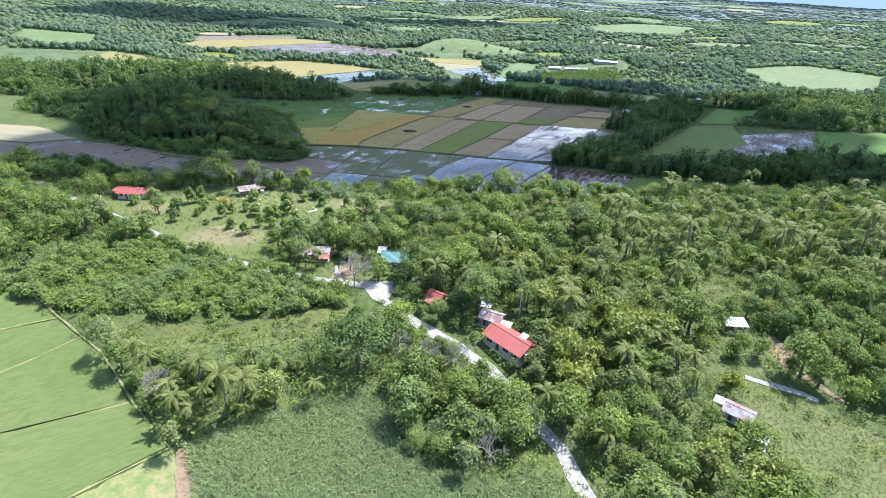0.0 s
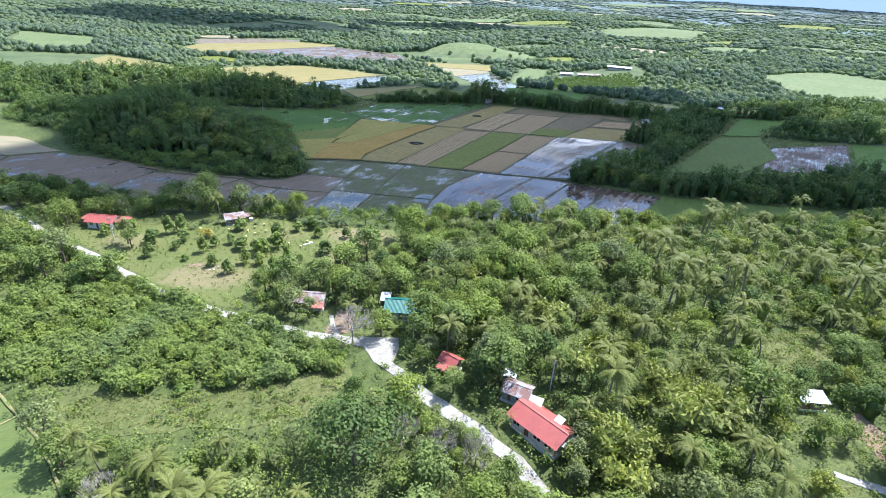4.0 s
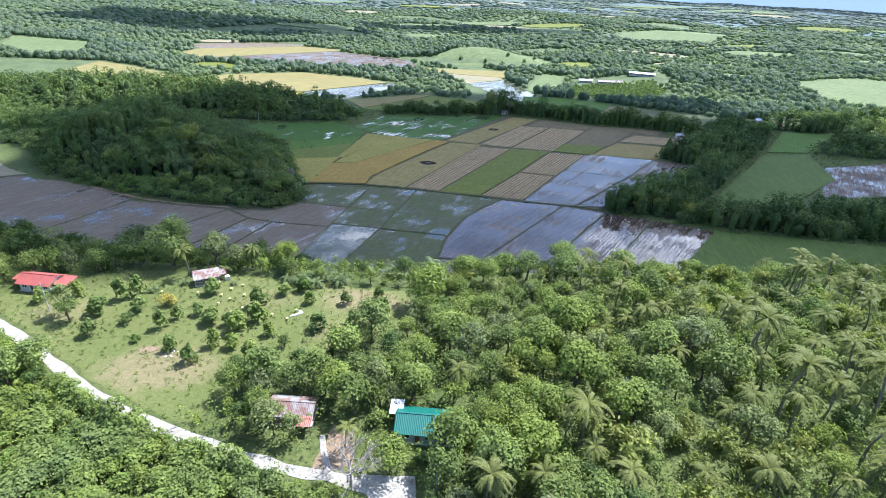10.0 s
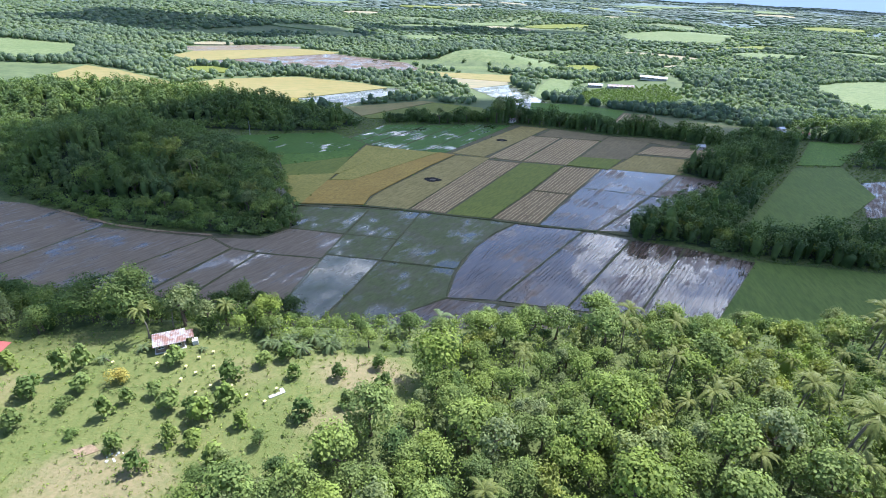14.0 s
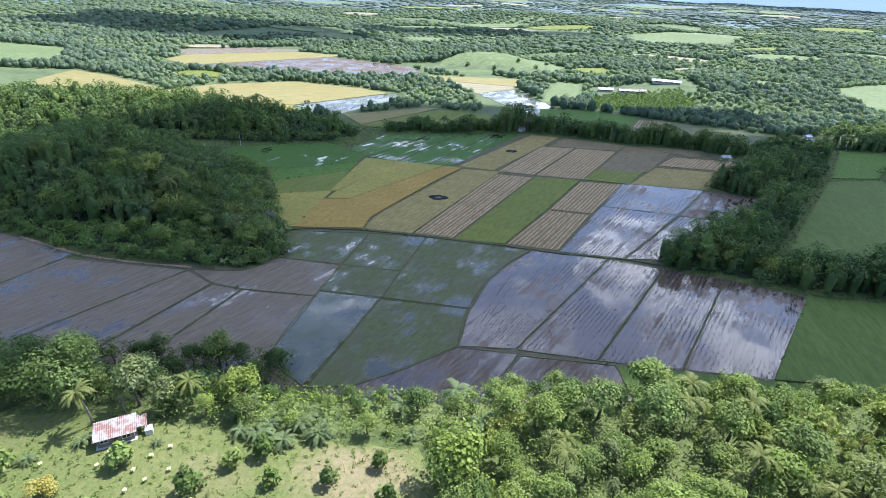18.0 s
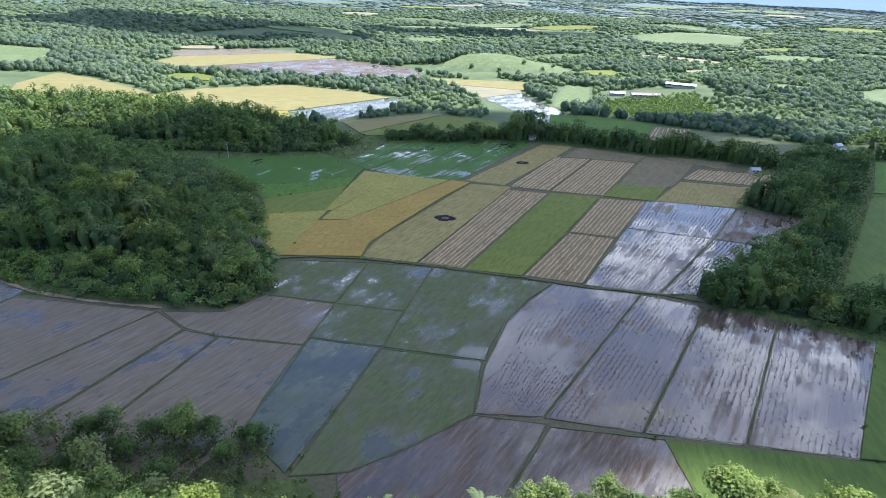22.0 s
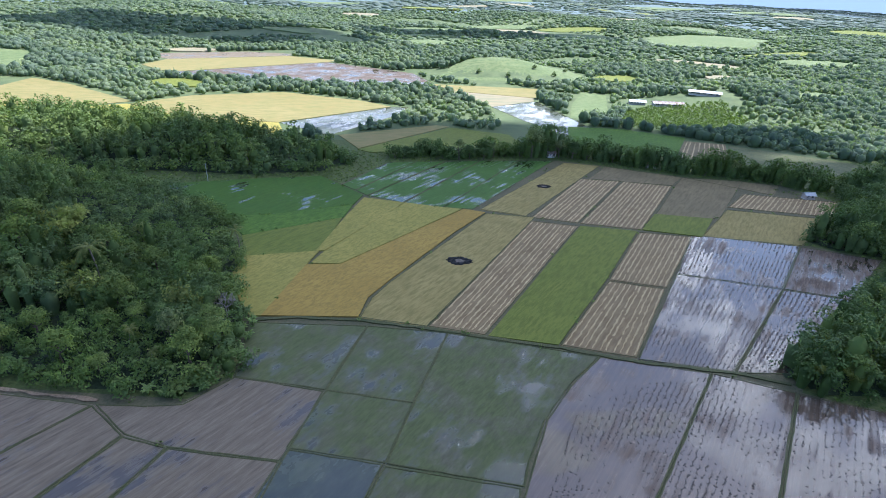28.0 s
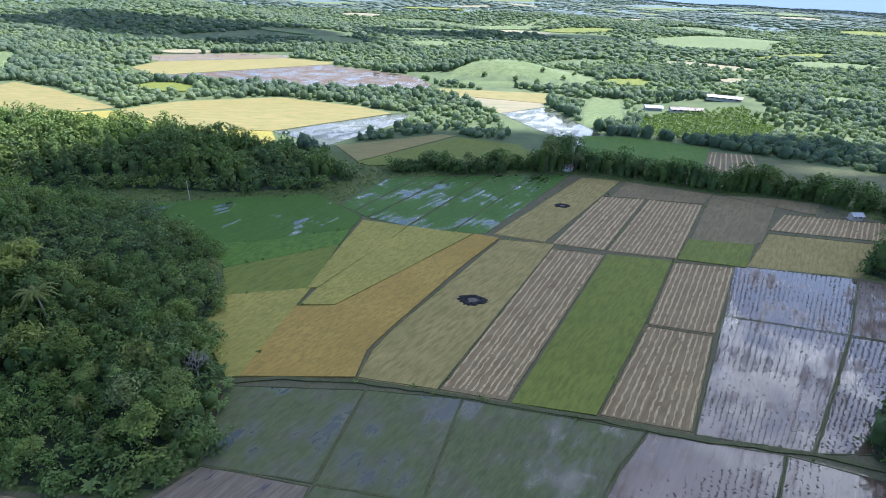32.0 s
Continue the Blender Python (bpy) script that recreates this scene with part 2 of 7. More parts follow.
M_BAMBOO_WALL = two_scale("woven_bamboo", (0.26, 0.2, 0.13), (0.33, 0.26, 0.17), (0.17, 0.125, 0.08), 0.8, 9.0)
M_BLOCK = plain_mat("bare_concrete_block", (0.34, 0.33, 0.31), 0.9, 0.2, 2)
M_PAINT_GREY = plain_mat("grey_blue_paint", (0.30, 0.35, 0.38), 0.7, 0.12, 1)
M_PAINT_WHITE = plain_mat("white_wall_paint", (0.72, 0.70, 0.66), 0.7, 0.1, 1)
M_PAINT_PINK = plain_mat("pale_wall_paint", (0.55, 0.45, 0.38), 0.7, 0.12, 1)
M_GLASS_DARK = plain_mat("dark_louvre_glass", (0.03, 0.035, 0.04), 0.12, 0.2, 1)
M_DOOR = plain_mat("brown_door", (0.15, 0.08, 0.045), 0.6, 0.2, 2)
M_GREEN_ROOF = sheet_mat("green_roof_sheet", (0.014, 0.14, 0.105), (0.03, 0.10, 0.085), 0.25)
M_RED_ROOF = sheet_mat("red_roof_sheet", (0.40, 0.098, 0.075), (0.27, 0.07, 0.055), 0.42, 0.5)
M_ORANGE_ROOF = sheet_mat("faded_red_roof_sheet", (0.39, 0.11, 0.07), (0.35, 0.08, 0.045), 0.5)
M_TIN = sheet_mat("galvanised_roof_sheet", (0.44, 0.45, 0.46), (0.27, 0.17, 0.13), 0.42)
M_TIN_RUST = sheet_mat("rusty_roof_sheet", (0.38, 0.37, 0.36), (0.22, 0.115, 0.085), 0.75)
M_TIN_WHITE = sheet_mat("white_roof_sheet", (0.60, 0.61, 0.63), (0.5, 0.47, 0.44), 0.2)
M_BOX_YELLOW = plain_mat("pale_yellow_wood", (0.62, 0.56, 0.22), 0.7, 0.15, 4)
M_CONCRETE = plain_mat("pale_concrete", (0.55, 0.53, 0.49), 0.9, 0.12, 1)
M_POLE = plain_mat("grey_pole", (0.45, 0.44, 0.42), 0.8, 0.12, 3)

L_MID = leaf_mat("mid_green_leaves", (0.09, 0.146, 0.046), (0.195, 0.265, 0.08))
L_DARK = leaf_mat("dark_green_leaves", (0.045, 0.086, 0.032), (0.11, 0.17, 0.052))
L_GREY = leaf_mat("grey_green_leaves", (0.115, 0.162, 0.068), (0.215, 0.268, 0.115))
L_LIGHT = leaf_mat("light_green_leaves", (0.105, 0.168, 0.042), (0.205, 0.275, 0.072))
L_BAMBOO = leaf_mat("bamboo_leaves", (0.145, 0.195, 0.056), (0.26, 0.305, 0.10))
L_PALM = leaf_mat("palm_leaflets", (0.08, 0.118, 0.03), (0.21, 0.245, 0.072), 0.32, 0.42, 0.6, 0.3)
L_FERN = leaf_mat("buri_palm_leaflets", (0.068, 0.112, 0.045), (0.15, 0.205, 0.085), 0.25, 0.5, 0.6, 0.3)
L_BANANA = leaf_mat("banana_leaves", (0.087, 0.161, 0.055), (0.175, 0.243, 0.087), 0.3, 0.4)
L_CANE = leaf_mat("cane_leaves", (0.175, 0.25, 0.105), (0.27, 0.345, 0.155), 0.3, 0.6, 0.6, 0.25)
L_YELLOW = leaf_mat("yellowing_leaves", (0.243, 0.257, 0.060), (0.425, 0.365, 0.086))
L_GRASS = leaf_mat("grass_blades", (0.115, 0.145, 0.04), (0.18, 0.20, 0.06), 0.3, 0.5, 0.6, 0.5)
L_MEADOW = leaf_mat("meadow_blades", (0.145, 0.18, 0.05), (0.21, 0.225, 0.07), 0.35, 0.6, 0.6, 0.5)
L_WOODS = leaf_mat("valley_wood_leaves", (0.044, 0.085, 0.036), (0.125, 0.195, 0.064), 0.32, 0.55, 0.35)
L_THICKET = leaf_mat("wood_edge_leaves", (0.085, 0.145, 0.045), (0.185, 0.25, 0.085))
L_THICK = leaf_mat("thicket_leaves", (0.085, 0.15, 0.045), (0.17, 0.25, 0.075))
# far and distant leaves: air haze painted in as paler, bluer base colours
L_FAR_HAZE = leaf_mat("haze_tinted_far_leaves", (0.15, 0.22, 0.15), (0.24, 0.315, 0.20), 0.5, 0.6, 0.5, 0.6)
L_FAR_DARK_HAZE = leaf_mat("haze_tinted_far_dark_leaves", (0.115, 0.18, 0.128), (0.195, 0.265, 0.17), 0.5, 0.6, 0.5, 0.6)
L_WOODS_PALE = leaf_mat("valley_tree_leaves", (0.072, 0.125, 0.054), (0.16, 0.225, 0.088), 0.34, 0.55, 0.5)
L_DISTANT_HAZE = leaf_mat("haze_tinted_distant_leaves", (0.155, 0.22, 0.20), (0.215, 0.285, 0.245), 0.5, 0.6, 0.6, 0.5)


# ---- mesh helpers ----
def raw_mesh(name, verts, faces):
    """A mesh from arrays: verts (n, 3), faces (m, k)."""
    verts, faces = np.asarray(verts, dtype=np.float32), np.asarray(faces, dtype=np.int32)
    me = bpy.data.meshes.new(name)
    me.vertices.add(len(verts))
    me.vertices.foreach_set("co", verts.ravel())
    me.loops.add(faces.size)
    me.loops.foreach_set("vertex_index", faces.ravel())
    me.polygons.add(len(faces))
    me.polygons.foreach_set("loop_start", np.arange(0, faces.size, faces.shape[1], dtype=np.int32))
    me.update(calc_edges=True)
    me.validate()
    return me


def part(name, mesh, material, parent=None, label=""):
    """Links a bmesh or a mesh as one object under a thing or a part."""
    if isinstance(mesh, bmesh.types.BMesh):
        me = bpy.data.meshes.new(name)
        mesh.to_mesh(me)
        mesh.free()
    else:
        me = mesh
    if not me.materials:
        me.materials.append(material)
    ob = new(name, me)
    if parent:
        ob.parent = parent
    if label:
        ob["label"] = label
    return ob


def box(bm, x0, x1, y0, y1, z0, z1, m=None):
    vs = [bm.verts.new((x, y, z)) for x in (x0, x1) for y in (y0, y1) for z in (z0, z1)]
    for f in ((0, 1, 3, 2), (4, 6, 7, 5), (0, 4, 5, 1), (2, 3, 7, 6), (0, 2, 6, 4), (1, 5, 7, 3)):
        bm.faces.new([vs[i] for i in f])
    if m is not None:
        for v in vs:
            v.co = m @ v.co


def tube(bm, pts, radii, n=6):
    """A tapered tube through the points."""
    rings = []
    for i, p in enumerate(pts):
        a, b = Vector(pts[max(0, i - 1)]), Vector(pts[min(len(pts) - 1, i + 1)])
        q = (b - a).to_track_quat("Z", "Y")
        rings.append([bm.verts.new(Vector(p) + q @ Vector((math.cos(t) * radii[i], math.sin(t) * radii[i], 0))) for t in (k * 2 * math.pi / n for k in range(n))])
    for r0, r1 in zip(rings, rings[1:]):
        for k in range(n):
            bm.faces.new((r0[k], r0[(k + 1) % n], r1[(k + 1) % n], r1[k]))
    bm.faces.new(rings[-1])


def smooth(t):
    t = np.clip(t, 0, 1)
    return t * t * (3 - 2 * t)


def rolling(x, y):
    """Gentle relief of the far country, without a period that shows."""
    return (np.sin(x * 0.0061 + 1.3 * np.sin(y * 0.0037)) + np.sin(y * 0.0078 + 1.7 * np.sin(x * 0.0043 + 0.6)) + 0.6 * np.sin(x * 0.013 + y * 0.011)) / 2.6


def ground_z(x, y):
    """Height of the ground: the hill in front, the level paddies, the wooded mound, the rolling country behind."""
    x, y = np.asarray(x, dtype=float), np.asarray(y, dtype=float)
    hill = 13.0 + 4.2 * smooth((y - 72) / 45) + 1.8 * np.exp(-(((x + 62) / 36) ** 2 + ((y - 180) / 24) ** 2))
    hill = hill - 1.2 * smooth((x - 60) / 40) + 0.5 * np.sin(x * 0.07) * np.sin(y * 0.06 + 1)
    foot = 215 + 2 * np.sin(x * 0.03) + 12 * smooth((np.abs(x + 10) - 70) / 90)
    z = hill * smooth((foot - y) / 17)
    d = np.sqrt(((x + 176) / 76) ** 2 + ((y - 362) / 60) ** 2)
    z = z + 13 * smooth((1 - d) * 1.3)
    d = np.sqrt(((x + 230) / 165) ** 2 + ((y - 476) / 46) ** 2)
    z = z + 9 * smooth((1 - d) * 1.3)
    d = np.sqrt(((x - 45) / 95) ** 2 + ((y - 805) / 72) ** 2)
    z = z + 14 * smooth((1 - d) * 1.1)
    d = np.sqrt(((x - 290) / 150) ** 2 + ((y - 690) / 110) ** 2)
    z = z + 10 * smooth((1 - d) * 1.2)
    far = smooth((y - 860) / 500)
    return z + far * (9 + 12 * rolling(x, y)) + smooth((np.abs(x) - 330) / 300) * smooth((y - 250) / 200) * 6 * (1 - far)


def gz(x, y):
    return float(ground_z(x, y))


def inside(poly, x, y):
    """Which of the points (x, y) lie in the polygon."""
    x, y = np.asarray(x, dtype=float), np.asarray(y, dtype=float)
    hit = np.zeros(x.shape, dtype=bool)
    for (ax, ay), (bx, by) in zip(poly, poly[1:] + poly[:1]):
        if ay != by:
            hit ^= ((ay > y) != (by > y)) & (x < (bx - ax) * (y - ay) / (by - ay) + ax)
    return hit


def scattered(rng, poly, gap, holes=()):
    """Points in a polygon on a shaken grid, about gap apart, none in the holes."""
    px, py = [p[0] for p in poly], [p[1] for p in poly]
    gx, gy = np.meshgrid(np.arange(min(px), max(px), gap), np.arange(min(py), max(py), gap))
    gx = (gx + gap * 0.5 * (np.arange(gx.shape[0]) % 2)[:, None]).ravel()
    gy = gy.ravel()
    gx, gy = gx + rng.uniform(-0.45, 0.45, gx.size) * gap, gy + rng.uniform(-0.45, 0.45, gy.size) * gap
    keep = inside(poly, gx, gy)
    for h in holes:
        keep &= ~inside(h, gx, gy)
    return gx[keep], gy[keep]


def leaf_quads(rng, centres, out, size, flat=0.35, long=1.35):
    """One bent kite-shaped leaf spray at each centre, facing roughly along out."""
    n = len(centres)
    nrm = out + rng.normal(0, flat, (n, 3))
    nrm /= np.linalg.norm(nrm, axis=1)[:, None] + 1e-9
    ref = rng.normal(0, 1, (n, 3))
    u = np.cross(nrm, ref)
    u /= np.linalg.norm(u, axis=1)[:, None] + 1e-9
    w = np.cross(nrm, u)
    s = (size * rng.uniform(0.65, 1.35, n))[:, None]
    v = np.stack([centres - u * s * long * 0.5, centres + w * s * 0.42 - nrm * s * 0.10, centres + u * s * long * 0.5 - nrm * s * 0.22, centres - w * s * 0.42 - nrm * s * 0.10], axis=1)
    f = np.arange(4 * n).reshape(n, 4)
    return v.reshape(-1, 3), f


def sphere_dirs(rng, n):
    d = rng.normal(0, 1, (n, 3))
    return d / np.linalg.norm(d, axis=1)[:, None]


def crown_arrays(rng, radius, height, base, lobes, leaves, size, low=-0.45, spread=0.62):
    """Leaves of one crown: an uneven bunch of lobes with gaps between them."""
    d = sphere_dirs(rng, lobes)
    d[:, 2] = np.abs(d[:, 2]) * 1.2 - 0.35
    c = d * np.array([radius, radius, height * 0.5]) * spread * rng.uniform(0.6, 1.1, (lobes, 1)) + np.array([0, 0, base + height * 0.5])
    r = rng.uniform(0.34, 0.56, lobes) * radius
    which = rng.integers(0, lobes, leaves)
    out = sphere_dirs(rng, leaves)
    out[:, 2] = np.where(out[:, 2] < low, -out[:, 2], out[:, 2])
    reach = np.sqrt(rng.uniform(0.35, 1.12, leaves))
    p = c[which] + out * (r[which] * reach)[:, None] * np.array([1, 1, 0.8 * height / (2 * radius) + 0.35])
    return leaf_quads(rng, p, out + np.array([0, 0, 0.35]), np.full(leaves, size))


# ---- ground, one sheet to the horizon ----
def spaced(lo, hi, step, ends):
    """Even steps between lo and hi, then growing steps out to the ends."""
    mid = list(np.arange(lo, hi + 0.1, step))
    s, a = step, mid[-1]
    while a < ends[1]:
        s *= 1.16
        a += s
        mid.append(a)
    s, a = step, mid[0]
    while a > ends[0]:
        s *= 1.16
        a -= s
        mid.insert(0, a)
    return np.array(mid)


GX, GY = spaced(-280, 330, 4.0, (-4600, 4600)), spaced(0, 540, 4.0, (-1200, 4700))
mx, my = np.meshgrid(GX, GY)
verts = np.stack([mx.ravel(), my.ravel(), ground_z(mx, my).ravel()], axis=1)
nx = len(GX)
i0 = (np.arange(len(GY) - 1)[:, None] * nx + np.arange(nx - 1)[None, :]).ravel()
me = raw_mesh("ground", verts, np.stack([i0, i0 + 1, i0 + 1 + nx, i0 + nx], axis=1))
me.materials.append(M_GROUND)
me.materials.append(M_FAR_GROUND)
me.materials.append(M_DISTANT_HAZE)
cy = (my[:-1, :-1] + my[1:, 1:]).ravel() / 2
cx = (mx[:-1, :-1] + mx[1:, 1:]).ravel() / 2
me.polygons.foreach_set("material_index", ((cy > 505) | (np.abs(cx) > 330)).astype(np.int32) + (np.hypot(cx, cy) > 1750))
me.polygons.foreach_set("use_smooth", np.ones(len(me.polygons), dtype=bool))
tagged(new("ground", me), "rolling grassy ground reaching to the horizon", "ground", kind="structure")


def strip(name, line, width, material, lift=0.06, thick=0.35, label="", category="", wobble=0.0, seed=1):
    """A band of even thickness that follows the ground along a line."""
    rng = np.random.default_rng(seed)
    pts = [Vector((*p, 0)) for p in line]
    fine = []
    for a, b in zip(pts, pts[1:]):
        n = max(1, int((b - a).length / 3))
        fine += [a.lerp(b, k / n) for k in range(n)]
    fine.append(pts[-1])
    bm = bmesh.new()
    rows = []
    for i, p in enumerate(fine):
        d = (fine[min(i + 1, len(fine) - 1)] - fine[max(i - 1, 0)]).normalized()
        s = Vector((-d.y, d.x, 0))
        w = width * 0.5 if not isinstance(width, (list, tuple)) else 0.5 * (width[0] + (width[1] - width[0]) * i / len(fine))
        l, r = p + s * (w + rng.uniform(-1, 1) * wobble), p - s * (w + rng.uniform(-1, 1) * wobble)
        row = []
        for q, dz in ((l, -thick), (l, lift), (p, lift + 0.04), (r, lift), (r, -thick)):
            row.append(bm.verts.new((q.x, q.y, gz(q.x, q.y) + dz)))
        rows.append(row)
    for r0, r1 in zip(rows, rows[1:]):
        for k in range(4):
            bm.faces.new((r0[k], r1[k], r1[k + 1], r0[k + 1]))
    for r in (rows[0], rows[-1]):
        bm.faces.new(r)
    ob = part(name, bm, material)
    return tagged(ob, label, category, kind="structure")


def patch(name, pts, material, label, category, lift=0.05, seed=3, rough=0.6, step=3.0):
    """A piece of ground cover with an uneven rim, lying on the ground."""
    rng = np.random.default_rng(seed)
    rim = []
    for (ax, ay), (bx, by) in zip(pts, pts[1:] + pts[:1]):
        n = max(1, int(math.hypot(bx - ax, by - ay) / step))
        rim += [(ax + (bx - ax) * k / n + rng.uniform(-rough, rough), ay + (by - ay) * k / n + rng.uniform(-rough, rough)) for k in range(n)]
    c = (sum(p[0] for p in rim) / len(rim), sum(p[1] for p in rim) / len(rim))
    bm = bmesh.new()
    rings = []
    for f in (1.0, 0.97, 0.72, 0.45, 0.2):
        ring = []
        for x, y in rim:
            px, py = c[0] + (x - c[0]) * f, c[1] + (y - c[1]) * f
            ring.append(bm.verts.new((px, py, gz(px, py) + (lift if f < 1 else -0.1))))
        rings.append(ring)
    n = len(rim)
    for a, b in zip(rings, rings[1:]):
        for k in range(n):
            bm.faces.new((a[k], a[(k + 1) % n], b[(k + 1) % n], b[k]))
    bm.faces.new(rings[-1])
    return tagged(part(name, bm, material), label, category, kind="structure")


# ---- paddies: fields with their bunds ----
def bund_mesh(pts, width, height, seed):
    rng = np.random.default_rng(seed)
    bm = bmesh.new()
    for (ax, ay), (bx, by) in zip(pts, pts[1:] + pts[:1]):
        a, b = Vector((ax, ay, 0)), Vector((bx, by, 0))
        n = max(2, int((b - a).length / 2.5))
        d = (b - a).normalized()
        s = Vector((-d.y, d.x, 0))
        rows = []
        for k in range(n + 1):
            p = a.lerp(b, k / n) + s * rng.uniform(-0.1, 0.1)
            w, h = width * rng.uniform(0.75, 1.25) * 0.5, height * rng.uniform(0.75, 1.25)
            rows.append([bm.verts.new(p + s * o + Vector((0, 0, z))) for o, z in ((w * 1.6, -0.1), (w * 0.8, h * 0.8), (0, h), (-w * 0.8, h * 0.8), (-w * 1.6, -0.1))])
        for r0, r1 in zip(rows, rows[1:]):
            for k in range(4):
                bm.faces.new((r0[k], r1[k], r1[k + 1], r0[k + 1]))
    return bm


FIELDS = []


def field(pts, material, label, crop=0.06, bund=0.75, name="paddy_field", high=0.17):
    """One field: a low slab with a bund round it."""
    bm = bmesh.new()
    crop = crop + 0.004 * (len(FIELDS) % 12)
    mx, my = sum(p[0] for p in pts) / len(pts), sum(p[1] for p in pts) / len(pts)
    grown = [(x + 0.4 * (x - mx) / math.hypot(x - mx, y - my), y + 0.4 * (y - my) / math.hypot(x - mx, y - my)) for x, y in pts]
    top = [bm.verts.new((x, y, crop)) for x, y in grown]
    low = [bm.verts.new((x, y, -0.2)) for x, y in grown]
    bm.faces.new(top)
    for k in range(len(pts)):
        j = (k + 1) % len(pts)
        bm.faces.new((low[k], low[j], top[j], top[k]))
    bmesh.ops.recalc_face_normals(bm, faces=bm.faces)
    bmesh.ops.triangulate(bm, faces=[f for f in bm.faces if len(f.verts) > 4])
    ob = tagged(part(name, bm, material), label, "paddy field", "paddies in the valley", "structure")
    FIELDS.append(pts)
    if bund:
        part("bund", bund_mesh(pts, bund * 0.52, high + 0.05 * (len(FIELDS) % 5) / 5, len(FIELDS)), M_BUND, ob, "low grassy earth bund")
    return ob


def across(pts, u, v):
    """A place in a four-cornered field: u across it, v along it."""
    a, b, c, d = (np.array(p) for p in pts)
    u, v = np.asarray(u)[..., None], np.asarray(v)[..., None]
    return (1 - u) * ((1 - v) * a + v * b) + u * ((1 - v) * d + v * c)


def straw_rows(ob, pts, gap, width=0.9, seed=1, height=0.22, material=None):
    """Rows of cut straw along the field, low ridges with ragged sides."""
    rng = np.random.default_rng(seed)
    a, b, c, d = (np.array(p) for p in pts)
    count = max(3, int(0.5 * (np.linalg.norm(d - a) + np.linalg.norm(c - b)) / gap))
    steps = max(6, int(np.linalg.norm(b - a) / 1.6))
    V, F = [], []
    for k in range(count):
        u = (k + 0.5 + rng.uniform(-0.15, 0.15)) / count
        v = np.linspace(0.015, 0.985, steps)
        lft = across(pts, np.full(steps, u), v)
        side = (d - a) / np.linalg.norm(d - a)
        w = width * rng.uniform(0.35, 1.15, steps)[:, None] * 0.5
        h = height * rng.uniform(0.5, 1.3, steps)
        mid = lft + side * rng.uniform(-0.18, 0.18, steps)[:, None]
        base = sum(len(x) for x in V)
        rows = np.stack([np.c_[mid + side * w, np.full(steps, 0.02)], np.c_[mid, h + 0.1], np.c_[mid - side * w, np.full(steps, 0.02)]], axis=1).reshape(-1, 3)
        V.append(rows)
        i = base + 3 * np.arange(steps - 1)
        i = i[rng.uniform(0, 1, steps - 1) > 0.03]
        F.append(np.concatenate([np.stack([i, i + 3, i + 4, i + 1], 1), np.stack([i + 1, i + 4, i + 5, i + 2], 1)]))
    me = raw_mesh("straw_rows", np.concatenate(V), np.concatenate(F))
    tagged(part("straw_rows", me, material or M_STRAW, ob, "rows of pale cut straw"), kind="stuff")


def stubble(ob, pts, gap, step, seed=1, size=0.3, thin=0.25, material=None, name="stubble"):
    """Rows of stubble tufts standing out of the water, thicker in some parts than in others."""
    rng = np.random.default_rng(seed)
    a, b, c, d = (np.array(p) for p in pts)
    nu = max(3, int(0.5 * (np.linalg.norm(d - a) + np.linalg.norm(c - b)) / gap))
    nv = max(3, int(0.5 * (np.linalg.norm(b - a) + np.linalg.norm(c - d)) / step))
    u, v = np.meshgrid((np.arange(nu) + 0.5) / nu, (np.arange(nv) + 0.5) / nv)
    u, v = u.ravel() + rng.uniform(-0.16, 0.16, u.size) / nu, v.ravel() + rng.uniform(-0.5, 0.5, v.size) / nv
    p = across(pts, np.clip(u, 0.01, 0.99), np.clip(v, 0.01, 0.99))
    wave = np.sin(p[:, 0] * 0.19 + 2 * np.sin(p[:, 1] * 0.11 + seed)) + np.sin(p[:, 1] * 0.23 + 1.5 * np.sin(p[:, 0] * 0.13)) + rng.normal(0, 0.9, len(p))
    p = p[wave > (thin - 0.5) * 2]
    n = len(p)
    s = size * rng.uniform(0.5, 1.5, n)
    t = rng.uniform(0, 6.28, n)
    ring = [np.c_[p[:, 0] + np.cos(t + k * 1.571) * s * (1.3 if k % 2 else 0.8), p[:, 1] + np.sin(t + k * 1.571) * s * (1.3 if k % 2 else 0.8), np.full(n, 0.05)] for k in range(4)]
    tip = np.c_[p[:, 0] + rng.normal(0, 0.05, n), p[:, 1] + rng.normal(0, 0.05, n), 0.13 + s * rng.uniform(0.35, 0.8, n)]
    V = np.stack(ring + [tip], axis=1).reshape(-1, 3)
    i = 5 * np.arange(n)
    F = np.concatenate([np.stack([i + k, i + (k + 1) % 4, i + 4], 1) for k in range(4)])
    tagged(part(name, raw_mesh(name, V, F), material or M_CLUMP, ob, "dark stubble tufts in rows"), kind="stuff")


field([(-74, 314), (-68, 290), (-76, 281), (-125, 283), (-142, 284), (-166, 240), (-97, 223), (-60, 219), (-40, 221), (-30, 210), (24, 208), (39, 219), (80, 229), (116, 272), (74, 290), (98, 320), (152, 366), (127, 378), (176, 428), (160, 450), (112, 458), (74, 471), (46, 479), (4, 474), (-47, 463), (-66, 427), (-55, 408), (-64, 358), (-86, 350), (-86, 334)], M_FLOOR, "earth between the paddies, worn and half dry", 0.012, 0, "paddy_floor")
